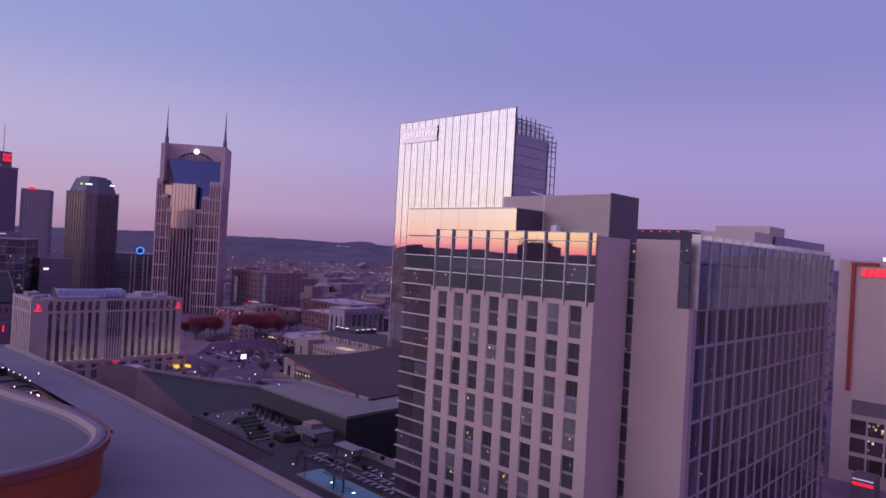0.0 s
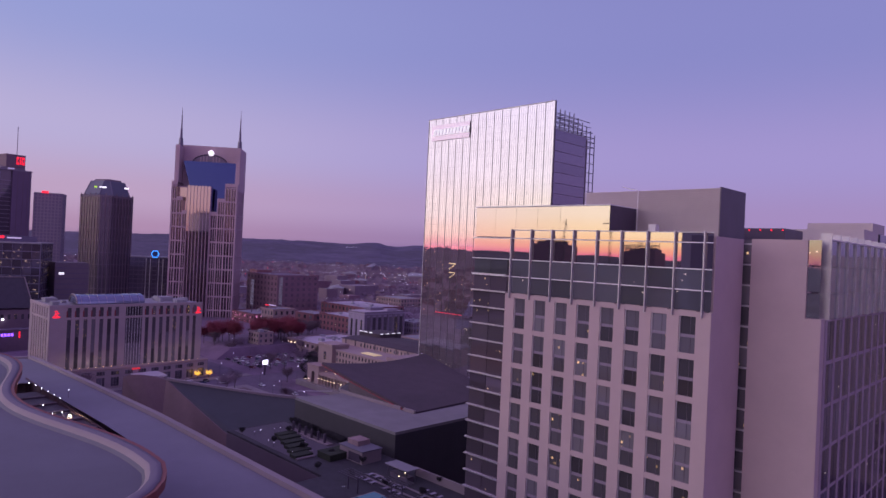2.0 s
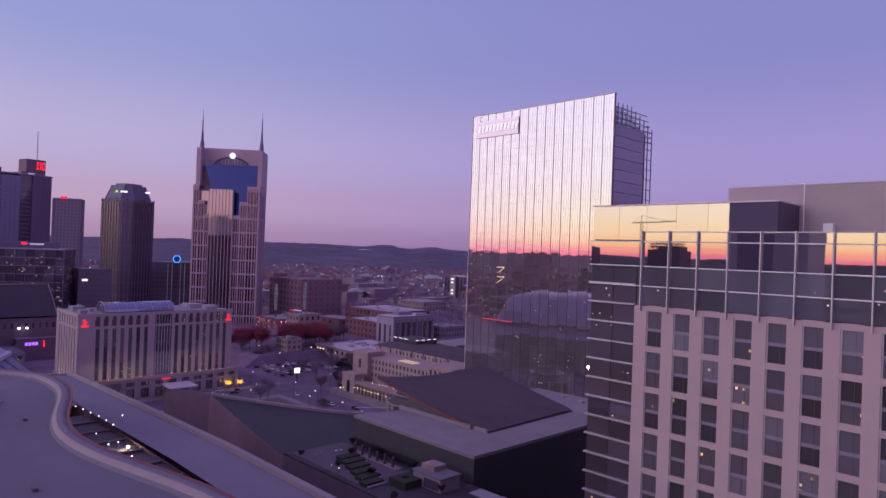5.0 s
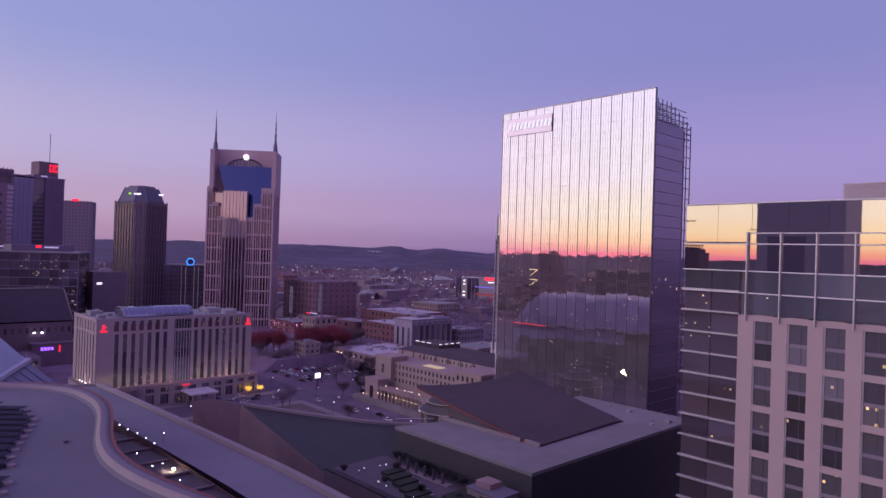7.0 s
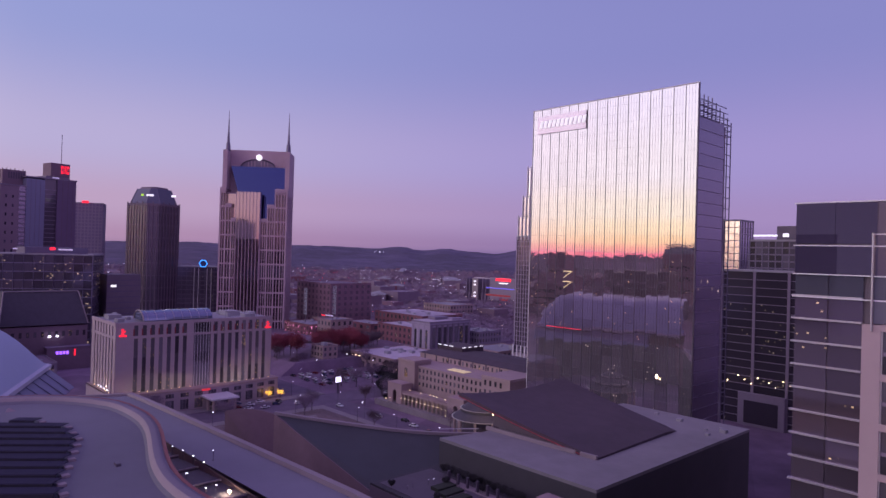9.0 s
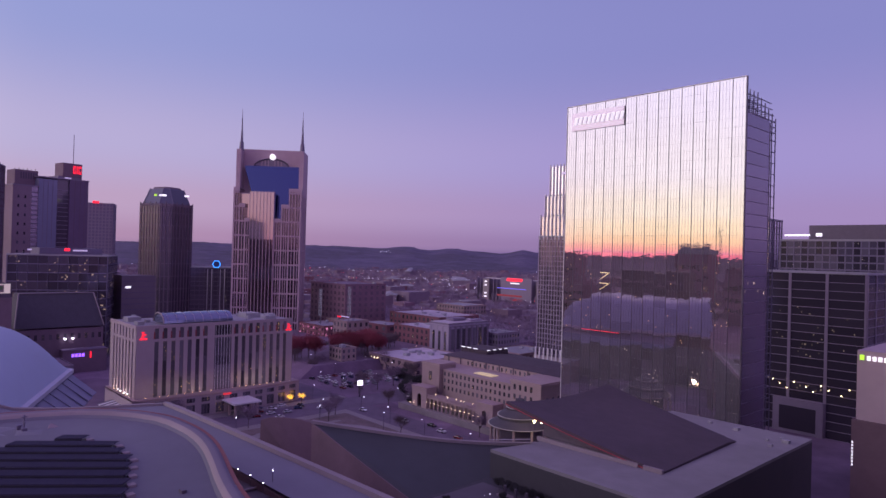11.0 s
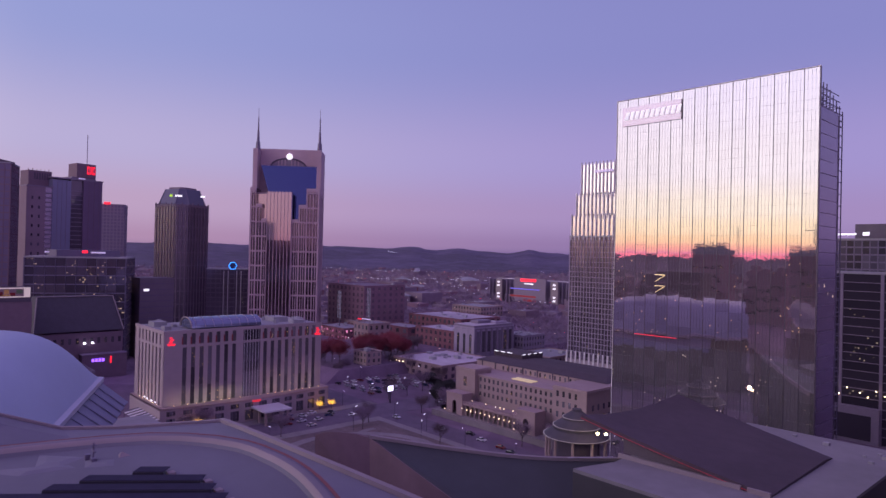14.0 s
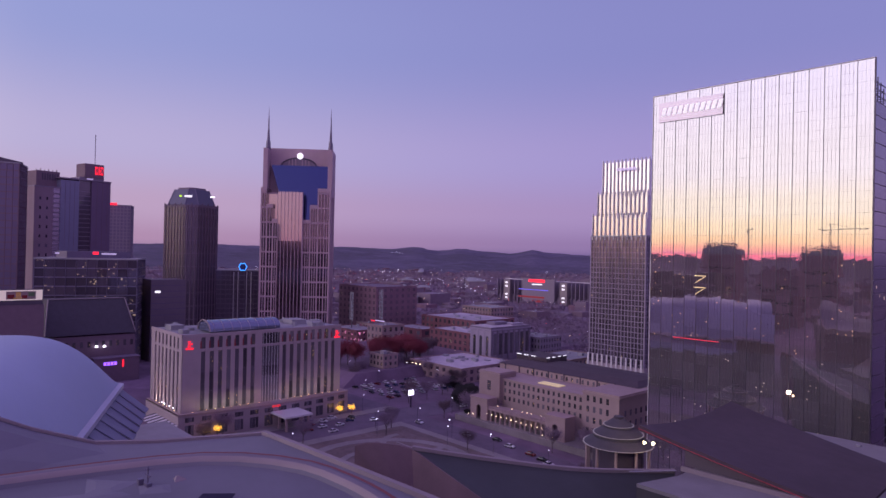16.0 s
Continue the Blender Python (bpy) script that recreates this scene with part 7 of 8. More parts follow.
for r, x in enumerate((-429.5, -420.5, -412, -404, -396)):
    for k in range(9):
        if rnd.random() < 0.9:
            spots.append((x + rnd.uniform(-0.4, 0.4), 212 + 5.6 * k + rnd.uniform(-0.8, 0.8), rnd.choice((0, 180)) + rnd.uniform(-6, 6)))
for x, y, a in ((-302, 198, 5), (-292, 195, 8), (-279.5, 193.5, 4), (-272, 191.6, 2), (-266.5, 189, 6), (-316, 193, 180), (-345, 190, 0), (-362, 176, 90), (-357, 150, 92), (-364, 158, 92), (-366, 150, 92),
                (-372, 147, 60), (-374, 155, 40), (-377, 162, 80), (-368, 166, 70), (-379, 150, 80), (-365, 142, 70), (-372, 170, 0), (-356, 230, 90), (-366, 260, 92), (-358, 290, 90), (-254, 140, 90), (-253, 175, 90)):
    spots.append((x, y, a))
used = [False] * len(cars)
for x, y, a in spots:
    i = rnd.choice((0, 0, 0, 1, 1, 2, 2, 3, 4))
    m = pose(x, y, 0.12, 0, 0, a)
    if used[i]:
        copy_thing(cars[i], m)
    else:
        cars[i].matrix_basis = m
        used[i] = True
for i, c in enumerate(cars):
    if not used[i]:
        c.matrix_basis = pose(-420, 204 + 4 * i, 0.12, 0, 0, 0)


def make_lamp():
    l = thing("street_lamp", (0, 0, 0), "lit street lamp on a slim dark post", "street lamp", "street lamps")
    bm = bmesh.new()
    rod(bm, (0, 0, 0), (0, 0, 7.6), 0.09)
    rod(bm, (0, 0, 7.6), (1.2, 0, 8.0), 0.06)
    part("post", bm, M_DARKMETAL, l)
    bm = bmesh.new()
    frustum(bm, ring(1.2, 0, 0.22, 8), ring(1.2, 0, 0.14, 8), 7.75, 8.0)
    part("lantern", bm, L_WHITE, l, "bright white lantern")
    return l


lamp = make_lamp()
first = True
for x, y in ((-344, 188), (-318, 186), (-290, 183), (-262, 183), (-350, 168), (-380, 182), (-389, 206), (-389, 232), (-412, 208), (-432, 230), (-415, 262), (-445, 262), (-349, 215), (-349, 245), (-377, 275), (-349, 305),
             (-244, 152), (-243, 190), (-338, 160), (-310, 176), (-470, 236), (-500, 250), (-340, 120), (-349, 96), (-470, 186), (-520, 200), (-560, 186), (-600, 205)):
    if first:
        lamp.matrix_basis = pose(x, y, 0.05, 0, 0, 40)
        first = False
    else:
        copy_thing(lamp, pose(x, y, 0.05, 0, 0, rnd.uniform(0, 360)))


def make_tree(name, label, material, seed, hgt=9.0, twigs=44, leaf=0.11):
    r = random.Random(seed)
    t = thing(name, (0, 0, 0), label, "tree", "street trees")
    bm = bmesh.new()
    frustum(bm, ring(0, 0, 0.22, 7), ring(0, 0, 0.12, 7), 0, hgt * 0.45)
    tips = []
    for k in range(9):
        a, e = 2.4 * k, r.uniform(0.5, 1.0)
        p0 = Vector((0, 0, hgt * r.uniform(0.25, 0.45)))
        p1 = p0 + Vector((math.cos(a) * hgt * 0.22 * e, math.sin(a) * hgt * 0.22 * e, hgt * 0.3))
        rod(bm, p0, p1, 0.06, 5)
        p2 = p1 + Vector((math.cos(a + 0.5) * hgt * 0.12, math.sin(a + 0.5) * hgt * 0.12, hgt * 0.16))
        rod(bm, p1, p2, 0.03, 4)
        tips += [p1, p2, (p1 + p2) / 2]
    part("trunk", bm, M_BARK, t)
    verts, faces = [], []
    for p in tips:
        for q in range(twigs):
            c = p + Vector((r.gauss(0, hgt * 0.085), r.gauss(0, hgt * 0.085), r.gauss(0, hgt * 0.08)))
            o = len(verts)
            d = Vector((r.uniform(-1, 1), r.uniform(-1, 1), r.uniform(-0.3, 1))).normalized() * r.uniform(0.3, 0.8)
            n = d.orthogonal().normalized() * leaf
            verts.extend([c, c + d, c + d * 0.5 + n])
            faces.append([o, o + 1, o + 2])
    me = bpy.data.meshes.new("crown")
    me.from_pydata([tuple(v) for v in verts], [], faces)
    me.materials.append(material)
    o = new("crown", me)
    o.parent = t
    return t


# evergreen dark, lifted slightly for haze
M_EVER = mat("dark_evergreen", (54, 52, 54), 0.95, vary=0.3, scale=1.5)
M_BARK = mat("bark", (92, 78, 84), 0.95, vary=0.2, scale=3)
M_REDLEAF = mat("red_leaves", (126, 54, 70), 0.9, vary=0.3, scale=0.8)
M_LEAF = mat("dry_leaves", (106, 88, 98), 0.9, vary=0.3, scale=2)
trees = [make_tree("street_tree", "bare brown street tree", M_LEAF, 1, 9.0, 120), make_tree("street_tree", "bare dark street tree", M_TWIG, 2, 10.5, 120)]
spots = [(-334, 216), (-322, 217), (-268, 217), (-276, 203), (-345, 206), (-346, 222), (-348, 236), (-350, 262), (-380, 212), (-381, 226), (-382, 250), (-346, 174), (-448, 268), (-430, 270), (-405, 268), (-452, 232),
         (-453, 246), (-258, 214), (-256, 205), (-242, 168), (-243, 180), (-338, 165), (-300, 178), (-378, 108), (-374, 98), (-349, 130), (-480, 270), (-495, 272), (-515, 275), (-500, 232), (-520, 236)]
for i, (x, y) in enumerate(spots):
    m = pose(x, y, 0.05, 0, 0, rnd.uniform(0, 360))
    if i < 2:
        trees[i].matrix_basis = m
    else:
        copy_thing(trees[i % 2], m)
autumn = make_tree("autumn_tree", "tree with deep red autumn leaves", M_REDLEAF, 8, 11.0, 170, 0.2)
russet = make_tree("autumn_tree", "tree with brown autumn leaves", M_LEAF, 9, 11.0, 150)
rt = random.Random(11)
for i in range(40):
    if i < 22:
        x, y = -462 + rt.uniform(-12, 9), 252 + 1.7 * i + rt.uniform(-3, 3)
    elif i < 31:
        x, y = -464 + rt.uniform(-9, 9), 214 + 2.2 * (i - 22)
    else:
        x, y = -472 + rt.uniform(-8, 6), 292 + 2.6 * (i - 31)
    m = pose(x, y, 5.9, 0, 0, 61 * i) @ Matrix.Scale(rt.uniform(0.9, 1.25), 4)
    src = russet if i >= 31 or i % 4 == 3 else autumn
    if i in (0, 3):
        src.matrix_basis = m
    else:
        copy_thing(src, m)
evergreen = make_tree("evergreen_tree", "dense dark evergreen tree beside the avenue", M_EVER, 12, 10.5, 260, 0.4)
for i, (x, y) in enumerate(((-352, 223), (-358, 227), (-363, 233), (-367, 239), (-373, 244), (-380, 247), (-388, 248), (-361, 241), (-374, 252), (-394, 256), (-278, 213), (-336.5, 214))):
    m = pose(x, y, 0.05, 0, 0, 53 * i) @ Matrix.Scale(0.55 if i > 9 else 0.8 + 0.07 * (i % 4), 4)
    if i == 0:
        evergreen.matrix_basis = m
    else:
        copy_thing(evergreen, m)
gold = make_tree("lit_tree", "small tree wrapped in yellow fairy lights", L_YELLOW, 5, 4.6, 22)
for i, (x, y) in enumerate(((-380.4, 168.6), (-379.5, 175), (-382.2, 107.4), (-382.6, 102), (-397, 88))):
    m = pose(x, y, 0.05, 0, 0, 70 * i)
    if i == 0:
        gold.matrix_basis = m
    else:
        copy_thing(gold, m)

# bare trees in front of the concert hall and round the car park
for i, (x, y) in enumerate(((-262, 208), (-352, 248), (-345, 258), (-388, 220), (-384, 240), (-362, 268), (-372, 262), (-394, 264), (-450, 256), (-446, 222), (-440, 274))):
    copy_thing(trees[1 - i % 2], pose(x, y, 0.05, 0, 0, 47 * i) @ Matrix.Scale(0.8 if y < 207 else 1.15, 4))

# lamps of the sunk terrace and along the wave wall
base = thing("terrace_lamp", (0, 0, 0), "small white terrace lamp on a short post", "lamp", "terrace lamps")
bm = bmesh.new()
rod(bm, (0, 0, -1.8), (0, 0, 0), 0.05)
part("post", bm, M_DARKMETAL, base)
bm = bmesh.new()
bmesh.ops.create_icosphere(bm, subdivisions=1, radius=0.1)
part("globe", bm, L_WHITE, base)
for i, (x, y, z) in enumerate(((-180.3, 38.4, 47.2), (-177.1, 38.9, 47.2), (-173.2, 39.1, 47.2), (-169.7, 39.5, 47.2), (-166.0, 39.7, 47.2), (-162.0, 39.7, 47.2), (-162.3, 41.3, 48.6), (-160.6, 36.5, 46.5), (-153, 36.2, 46.5),
                               (-153.2, 37.8, 46.5), (-153.3, 33.2, 46.5), (-144.6, 35.5, 46.5), (-144.5, 37.1, 46.5), (-136, 36.7, 46.5), (-128, 36.5, 46.4), (-105, 37.6, 47.5), (-99.5, 37.6, 47.5), (-94.4, 37.2, 47.5), (-89.1, 36.2, 47.5), (-85.1, 35, 47.5))):
    if i == 0:
        base.matrix_basis = pose(x, y, z)
    else:
        copy_thing(base, pose(x, y, z))

t = thing("terrace_flood", (-150, 38.3, 45.4), "bright warm floodlight on the sunk terrace", "floodlight")
bm = bmesh.new()
bmesh.ops.create_icosphere(bm, subdivisions=2, radius=0.24)
bmesh.ops.translate(bm, verts=bm.verts, vec=(-150, 38.3, 46.4))
part("lamp_head", bm, L_FLOOD, t)
bm = bmesh.new()
rod(bm, (-150, 38.3, 45.2), (-150, 38.3, 46.3), 0.06)
part("post", bm, M_DARKMETAL, t)
glow = bpy.data.lights.new("terrace_flood_glow", "POINT")
glow.energy, glow.color, glow.shadow_soft_size = 260, (1.0, 0.8, 0.55), 0.3
o = new("terrace_flood_glow", glow)
o.location = (-150.0, 37.8, 46.9)

# rotunda flood lamps
t = thing("flood_lamp", (-205, 154, 0), "pair of bright warm floodlights", "floodlight")
for dx in (0, 2.0):
    bm = bmesh.new()
    bmesh.ops.create_icosphere(bm, subdivisions=2, radius=0.42)
    bmesh.ops.translate(bm, verts=bm.verts, vec=(-205.6 + dx, 154.0 + dx * 0.6, 29.2))
    part("lamp_head", bm, L_FLOOD, t)
    bm = bmesh.new()
    rod(bm, (-205.6 + dx, 154.0 + dx * 0.6, 0), (-205.6 + dx, 154.0 + dx * 0.6, 28.9), 0.08)
    part("post", bm, M_DARKMETAL, t)

# colonnade lamps, and lamps over the balustrade and at the pavilions
low = [(-320.5 + 3.0 * k, 210.7, 6.4) for k in range(13)] + [(-332.3, 210.1, 4.3), (-329.2, 210.1, 4.8), (-287.0, 210.1, 3.8), (-281.4, 210.1, 3.9)]
high = [(x, 211.2, 11.2) for x in (-314.4, -305.6, -299.4, -296.5, -294.3, -288.6)]
for x, y, z in low + high:
    t = thing("wall_lamp", (x, y, z), "small warm white lamp of the colonnade", "lamp", "colonnade lamps")
    bm = bmesh.new()
    bmesh.ops.create_icosphere(bm, subdivisions=1, radius=0.19)
    bmesh.ops.translate(bm, verts=bm.verts, vec=(x, y, z))
    part("globe", bm, L_WARM, t)
    if z > 10:
        part_box("post", t, M_DARKMETAL, x - 0.05, x + 0.05, y - 0.05, y + 0.05, 10.1, z - 0.1)
    else:
        part_box("bracket", t, M_DARKMETAL, x - 0.04, x + 0.04, y, y + 0.7, z - 0.04, z + 0.04)


# ---- pool terrace furniture ----
def build_terrace():
    # paved garden deck with a clipped hedge bed between pale kerbs
    g = thing("garden_bed", (-158, 92, 30), "dark clipped hedge bed between pale kerbs", "garden bed")
    part_box("deck", g, M_BLADE, -176.5, -146.6, 85.4, 100.6, 30.0, 30.1, "dull grey paved deck")
    for x, y0, y1 in ((-163.4, 91.4, 96.6), (-160.0, 90.2, 95.6), (-156.4, 89.0, 94.4), (-152.8, 87.8, 93.2), (-149.5, 86.6, 91.9), (-146.2, 85.3, 90.2)):
        part_box("kerb", g, M_RIM, x - 0.3, x + 0.3, y0, y1, 30.1, 30.4)
        part_box("hedge", g, M_HEDGE, x - 3.0, x - 0.5, y0, y1, 30.1, 30.8)
    part_box("side_kerb", g, M_RIM, -169.4, -151.0, 97.2, 99.0, 30.1, 30.35)
    for k in range(6):
        part_box("planter", g, M_DARKMETAL, -167.6 + 2.9 * k, -167.1 + 2.9 * k, 97.4, 97.9, 30.35, 32.6)
    part_box("green_canopy", g, M_HEDGE, -145.6, -140.4, 90.6, 98.0, 30.1, 31.6, "dark green leafy screen")
    b = thing("pool_house", (-147, 98, 30), "small white pool house", "pavilion")
    part_box("wall", b, M_RIM, -143.2, -134.5, 95.3, 101, 30.0, 32.8)
    part_box("roof", b, M_ROOFDECK, -143.4, -134.3, 95.1, 101.2, 32.8, 33.05)
    part_box("upper_box", b, M_TAN, -142.4, -138.4, 97, 100.6, 33.05, 34.2)
    pane("window", b, (-137.4, 95.26, 31.2), 4.4, 1.9, 0.1, 0, G_DARK)
    p = thing("swimming_pool", (-105, 84, 30), "lit turquoise swimming pool", "pool")
    part_box("kerb", p, M_PAVE, -119.8, -94.5, 80.6, 87.2, 30.0, 30.2)
    part_box("water", p, M_POOL, -119.4, -95, 81, 86.8, 30.2, 30.25)
    for x in (-111, -103.5):
        part_box("underwater_lamp", p, L_POOLLAMP, x - 0.3, x + 0.3, 83.4, 84, 30.25, 30.3)
    lounger = thing("sun_lounger", (0, 0, 0), "grey slatted sun lounger", "lounger", "pool loungers")
    part_box("seat", lounger, M_LOUNGE, -0.32, 0.32, -0.6, 0.9, 0.28, 0.36)
    bm = bmesh.new()
    v = box(bm, -0.32, 0.32, -1.2, -0.6, 0.28, 0.36)
    for q in v:
        if q.co.y < -1:
            q.co.z += 0.4
    part("backrest", bm, M_LOUNGE, lounger)
    for x in (-0.28, 0.28):
        for y in (-0.5, 0.8):
            part_box("leg", lounger, M_LOUNGE, x - 0.03, x + 0.03, y - 0.03, y + 0.03, 0, 0.28)
    first = True
    for r, y in enumerate((89.8, 92.6, 95.4)):
        for k in range(15):
            if rnd.random() < 0.15 or (r == 2 and k < 6):
                continue
            m = pose(-128 + 2.1 * k, y, 30.0, 0, 0, rnd.uniform(-6, 6))
            if first:
                lounger.matrix_basis = m
                first = False
            else:
                copy_thing(lounger, m)
    for y in (91.2, 94.0):
        kerb = thing("paving_strip", (-113, y, 30), "pale paved strip between lounger rows", "paving", "paving strips")
        part_box("strip", kerb, M_PAVE, -128.5, -99, y - 0.3, y + 0.3, 30.0, 30.12)
    cab = thing("bar_pavilion", (-122.3, 96.6, 30), "small pavilion with a pale flat roof", "pavilion")
    for x in (-125.4, -119.2):
        for y in (95.4, 97.9):
            part_box("post", cab, M_DARKMETAL, x - 0.08, x + 0.08, y - 0.08, y + 0.08, 30, 32.7)
    part_box("roof", cab, M_ROOFGREY, -126.0, -118.6, 94.9, 98.4, 32.7, 32.9)
    part_box("counter", cab, M_DARKWALL, -125.2, -119.4, 95.8, 97.6, 30, 31.1)
    for x, y in ((-121.1, 94.9), (-121.9, 97.4)):
        part_box("lamp", cab, L_WARM, x - 0.06, x + 0.06, y - 0.06, y + 0.06, 31.2, 31.32)
    scr = thing("terrace_wall", (-113, 100.8, 30), "pale low wall closing the pool terrace", "wall")
    part_box("wall", scr, M_RIM, -122.3, -104.0, 100.6, 101.0, 30, 31.8)
    small = evergreen
    for k in range(11):
        copy_thing(small, pose(-171 + 2.2 * k, 99.8, 30, 0, 0, 50 * k) @ Matrix.Scale(0.3, 4))
    for x, y, w in ((-168.7, 92.8, 1), (-168.5, 94.3, 1), (-169.2, 87.3, 0), (-169.4, 89.0, 0), (-160.5, 86.1, 0), (-157.8, 86.1, 0), (-149.2, 86.1, 0), (-123.3, 82.0, 0), (-106, 93, 0)):
        copy_thing(base, pose(x, y, 31.2) @ Matrix.Scale(0.7, 4))


M_LOUNGE = mat("lounger_fabric", (168, 160, 178), 0.8, vary=0.1)
L_POOLLAMP = lamp_mat("underwater_lamp", (190, 240, 255), 2.5)
M_HEDGE = mat("dark_hedge", (44, 48, 40), 0.95, vary=0.3, scale=2.5, bump=0.5)
M_POOL = mat("pool_water", (46, 94, 116), 0.08, vary=0.2, scale=0.6, emit=(60, 140, 190), estr=0.05)
build_terrace()

# dark pergola frames over the pool edge
for x, y in ((-123, 84), (-114.5, 88.5), (-106.5, 82)):
    g = thing("pergola", (x, y, 30), "dark steel pergola frame beside the pool", "pergola", "pool pergolas")
    for dx in (-1.6, 1.6):
        part_box("post", g, M_DARKMETAL, x + dx - 0.12, x + dx + 0.12, y - 0.12, y + 0.12, 30.0, 33.4)
    for k in range(5):
        part_box("beam", g, M_DARKMETAL, x - 3.2, x + 3.2, y - 1.6 + 0.8 * k, y - 1.48 + 0.8 * k, 33.4, 33.6)
# trees along the avenue below the terrace
for k in range(16):
    copy_thing(trees[k % 2], pose(-205 + 9.0 * k, 69 + (k % 3), 0.05, 0, 0, 40 * k) @ Matrix.Scale(1.5, 4))

# ---- small park with paved paths, beyond the fin ----
slab("lawn", rect(-348, -264, 104, 180), 0.1, 0.3, M_GRASS, "winter lawn of the small park", "lawn")


def path_arc(cx, cy, r, w, a0, a1, z):
    bm = bmesh.new()
    n = 20
    o = [(cx + (r + w) * math.cos(a0 + (a1 - a0) * k / n), cy + (r + w) * math.sin(a0 + (a1 - a0) * k / n)) for k in range(n + 1)]
    i = [(cx + r * math.cos(a0 + (a1 - a0) * k / n), cy + r * math.sin(a0 + (a1 - a0) * k / n)) for k in range(n + 1)]
    prism(bm, o + i[::-1], 0.2, z)
    tagged(part("pavement_path", bm, M_PAVE), "pale curved park path", "path", kind="structure")


path_arc(-306, 142, 30, 4.5, 0.4, 5.2, 0.40)
path_arc(-306, 142, 17, 3, 0.0, 4.0, 0.42)
path_arc(-322, 168, 12, 3, 3.0, 6.6, 0.44)
slab("pavement_hotel", rect(-352, -346, 90, 184), 0.1, 0.36, M_PAVE, "pale pavement along the street", "pavement")
slab("pavement_corner", rect(-352, -262, 180, 184.4), 0.1, 0.37, M_PAVE, "pale pavement along the avenue", "pavement")
slab("pavement_forecourt", rect(-381, -374, 92, 200), 0.1, 0.34, M_PAVE, "pale hotel forecourt paving", "pavement")
t = thing("garden_wall", (-316, 160, 0), "low white garden wall", "wall")
part_box("wall", t, M_RIM, -324, -310, 159.6, 160.4, 0.2, 1.4)

# ---- striped awning and small lights beside the lit hotel ----
t = thing("striped_awning", (-401, 88, 0), "black and white striped awning over a terrace", "awning")
for k in range(14):
    bm = bmesh.new()
    v = box(bm, -414 + 2.0 * k, -412 + 2.0 * k, 85.2, 91.9, 6.0, 6.2)
    for q in v:
        if q.co.y < 86:
            q.co.z -= 1.2
    part("stripe", bm, M_WHITE if k % 2 else M_DARKMETAL, t)
for x in (-413, -400, -387):
    part_box("post", t, M_DARKMETAL, x - 0.1, x + 0.1, 85.4, 85.6, 0, 4.8)
for x in (-407.6, -403.6, -398.2, -393.6):
    g = thing("podium_lamp", (x, 92.4, 10.5), "small white lamp on a short post", "lamp", "podium lamps")
    part_box("post", g, M_DARKMETAL, x - 0.05, x + 0.05, 92.35, 92.45, 10.4, 12.0)
    part_box("globe", g, L_WHITE, x - 0.16, x + 0.16, 92.24, 92.56, 12.0, 12.32)
t = thing("neon_bar", (-534, 108, 0), "low bar with purple and red neon", "bar")
part_box("wall", t, M_PLUM, -538, -530, 96, 121, 0, 14)
part_box("roof", t, M_ROOFDUSK, -538, -529.6, 95.6, 121.4, 14, 14.5)
for k in range(4):
    part_box("neon_sign", t, L_PURPLE, -529.9, -529.6, 101.0 + 1.9 * k, 102.4 + 1.9 * k, 10.0, 11.9)
part_box("neon_sign", t, L_RED, -529.9, -529.6, 111.3, 112.1, 8.6, 12.8)
for y in (98.2, 102.6):
    part_box("wall_lamp", t, L_WHITE, -538.0, -537.2, y, y + 1.1, 20.2, 21.0)
t = thing("lit_billboard", (-505, 54, 0), "pale lit billboard above a low roof", "billboard")
part_box("base", t, M_PLUM, -540, -501, 20, 64, 0, 50)
part_box("board", t, L_BILL, -500.9, -500.4, 20, 63, 52.4, 57.6)
part_box("picture", t, M_TAN, -500.38, -500.3, 47, 60, 53.0, 57.0)
for y0, y1, z0, z1, mm in ((47.6, 50.6, 53.4, 55.4, M_REDBRICK), (51.2, 53.4, 54.2, 56.6, M_PICY), (53.8, 56.2, 53.3, 55.0, M_REDBRICK), (56.6, 59.4, 54.4, 56.4, M_PICG), (50.0, 54.0, 53.2, 54.0, M_PICY)):
    part_box("picture_patch", t, mm, -500.3, -500.24, y0, y1, z0, z1)
part_box("frame", t, M_DARKMETAL, -502, -500.8, 19.6, 63.4, 50, 58)
t = thing("small_white_sign", (-590, 160, 0), "small white lit sign on a dark block", "sign")
part_box("block", t, M_DARKWALL, -606, -588, 146, 170, 0, 58)
for k in range(13):
    part_box("floor_band", t, M_FLANK, -606.1, -587.9, 145.8, 170.2, 3 + 4.2 * k, 3.7 + 4.2 * k)
part_box("sign_bar", t, L_SIGN, -587.9, -587.6, 148.6, 152.4, 48.6, 50.2)
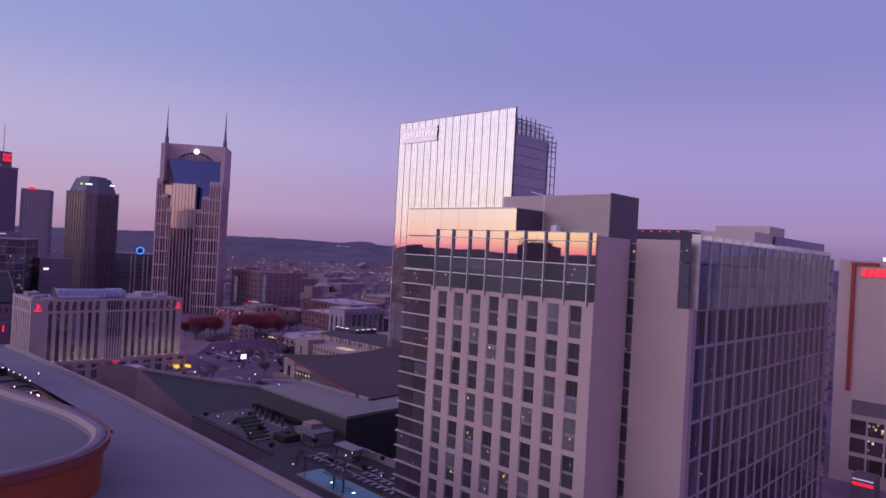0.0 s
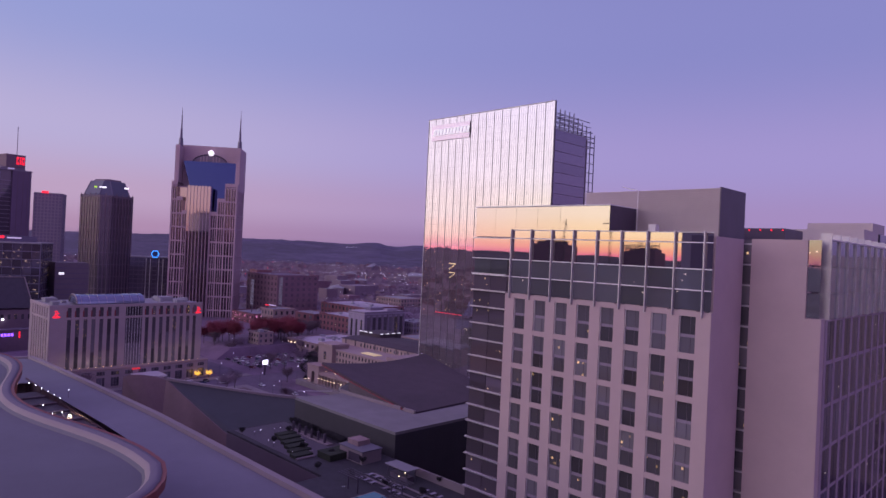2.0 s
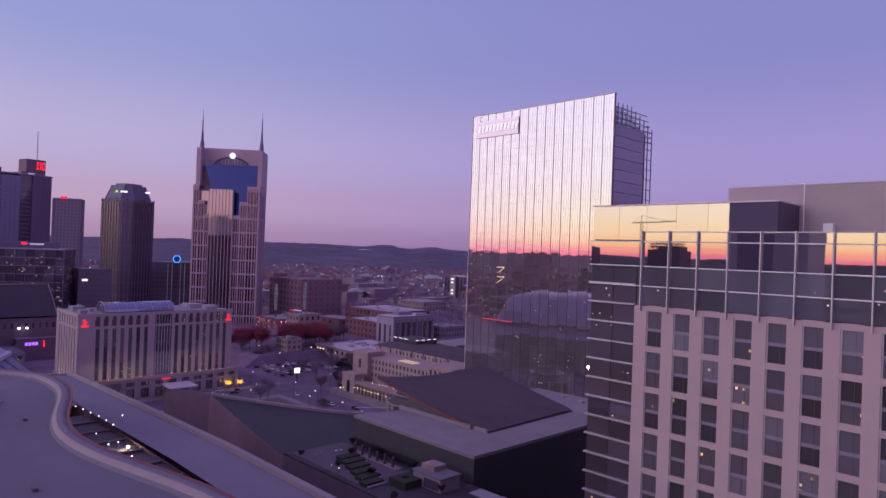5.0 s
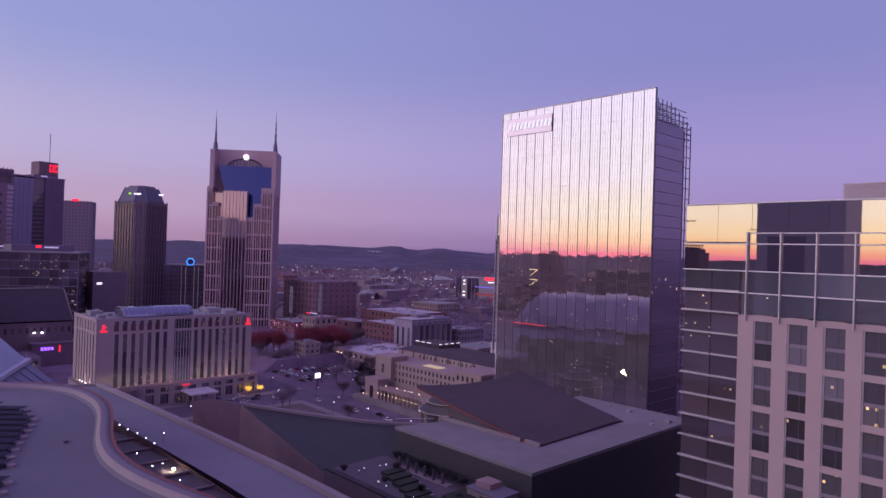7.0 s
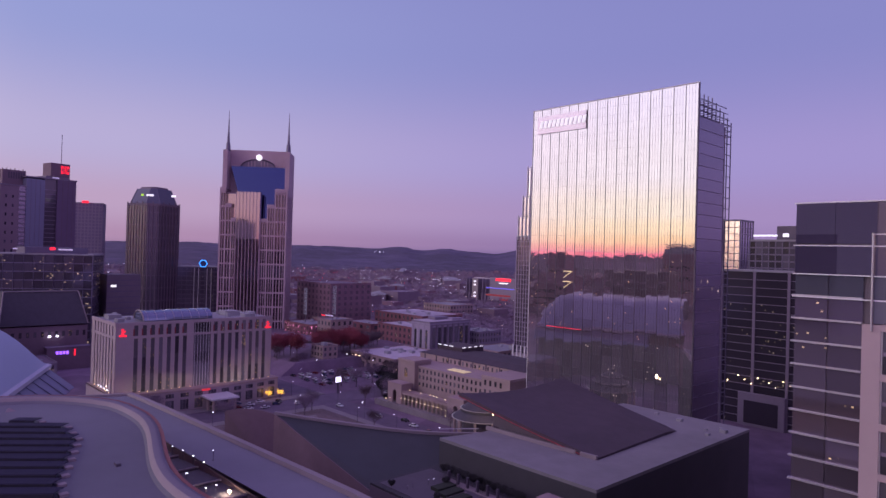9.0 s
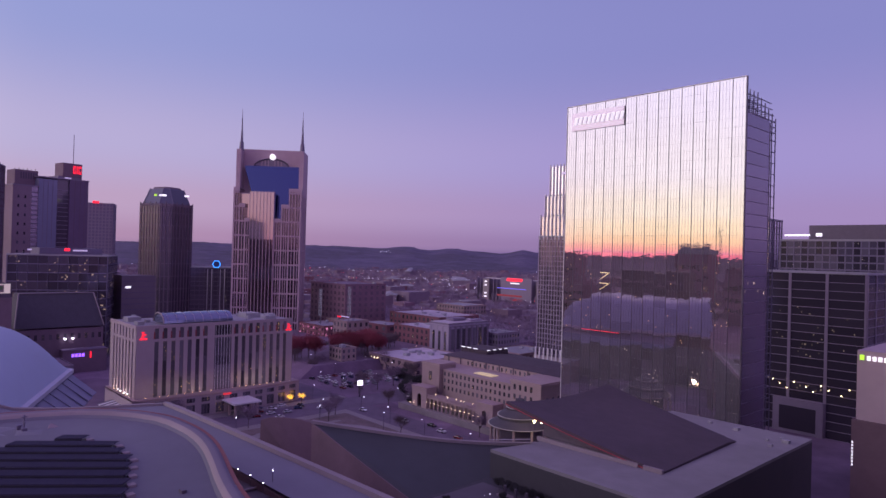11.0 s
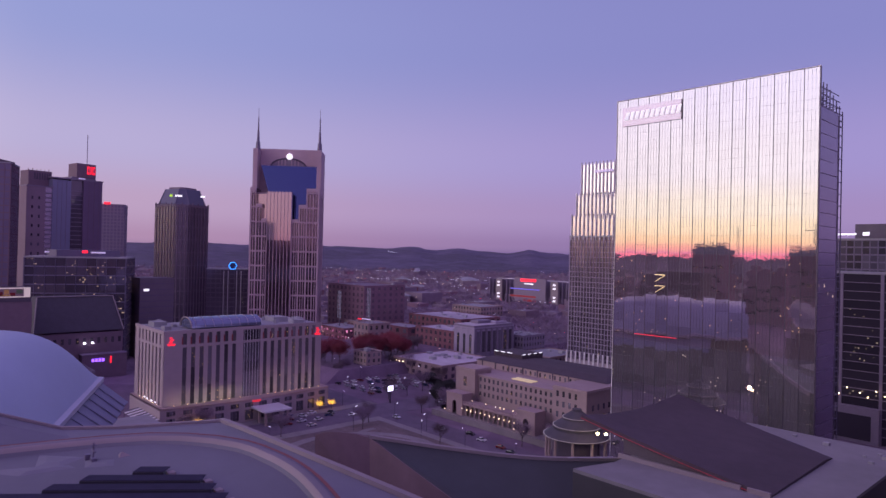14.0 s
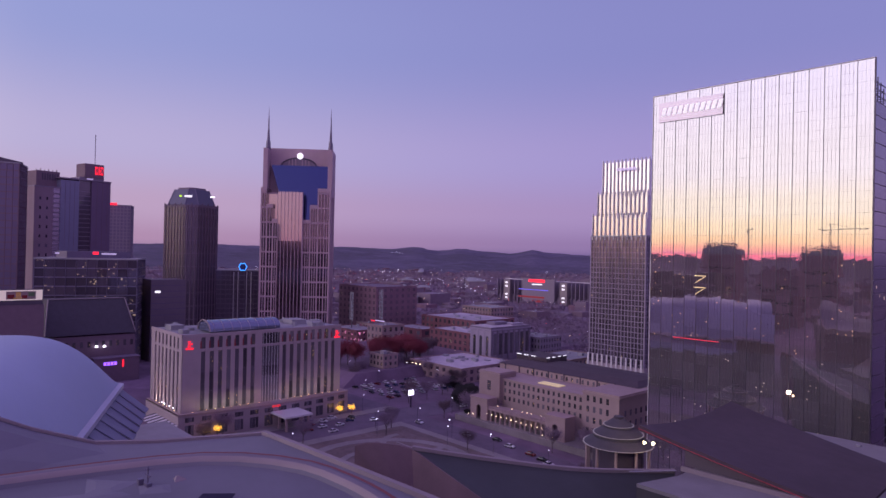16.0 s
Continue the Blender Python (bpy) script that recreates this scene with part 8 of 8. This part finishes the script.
# hotel with a yellow mark beside the mirror tower
t = thing("corner_hotel", (-130, 262, 0), "pale hotel wall over a brown base with a yellow mark", "hotel")
part_box("tower", t, M_STONE, -141.4, -100, 240, 290, 30, 52.6)
part_box("base", t, M_BROWN, -142.4, -100, 239, 291, 0, 30)
part_box("sign_mark", t, L_GREEN, -140.6, -139.4, 239.7, 240, 49.6, 51.2, "yellow lit sign mark")
for k in range(4):
    slat("sign_bar", t, L_SIGN, -138.6 + 1.6 * k, -137.6 + 1.6 * k, 239.7, 240, 49.6, 51.0)
for k in range(8):
    slat("light_dot", t, L_SIGN, -142.2, -141.8, 238.8, 239, 15 + 1.05 * k, 15.6 + 1.05 * k)
# strip lights on the concert hall roof
for k in range(7):
    side = k > 2
    x, y = (-319.4, 254.0 + 4.61 * (k - 3)) if side else (-337.9 + 4.80 * k, 252.8)
    t = thing("roof_strip_light", (x, y, 28), "short white strip light on the roof", "light", "roof strip lights")
    dx, dy = (0.15, 1.1) if side else (1.5, 0.15)
    part_box("tube", t, L_SIGN, x - dx, x + dx, y - dy, y + dy, 28.4, 28.75)
    part_box("bracket", t, M_DARKMETAL, x - 0.1, x + 0.1, y - 0.1, y + 0.1, 25.4, 28.4)
L_LAMP = bpy.data.lights.new("floodlight_glow", "POINT")
L_LAMP.energy, L_LAMP.color, L_LAMP.shadow_soft_size = 2600, (1.0, 0.78, 0.45), 0.6
o = new("floodlight_glow", L_LAMP)
o.location = (-204.8, 155.4, 30.2)

# lit kiosk at the foot of the hotel with the red fin
t = thing("lit_kiosk", (-52, 276, 0), "low dark kiosk with red and white lit bands", "kiosk")
part_box("wall", t, M_DARKWALL, -56.2, -48.9, 272.3, 281, 0, 8.3)
part_box("light_band", t, L_TUBE, -55.8, -49.3, 272, 272.3, 7.0, 7.5)
part_box("light_band", t, L_REDSIGN, -55.8, -49.3, 272, 272.3, 5.1, 6.1)
for k in range(14):
    copy_thing(evergreen, pose(-172 + 4.6 * k + (k * 37 % 5) * 0.6, 85.2 + (k * 53 % 7) * 2.6, 30.0, 0, 0, 67 * k) @ Matrix.Scale(0.22, 4))
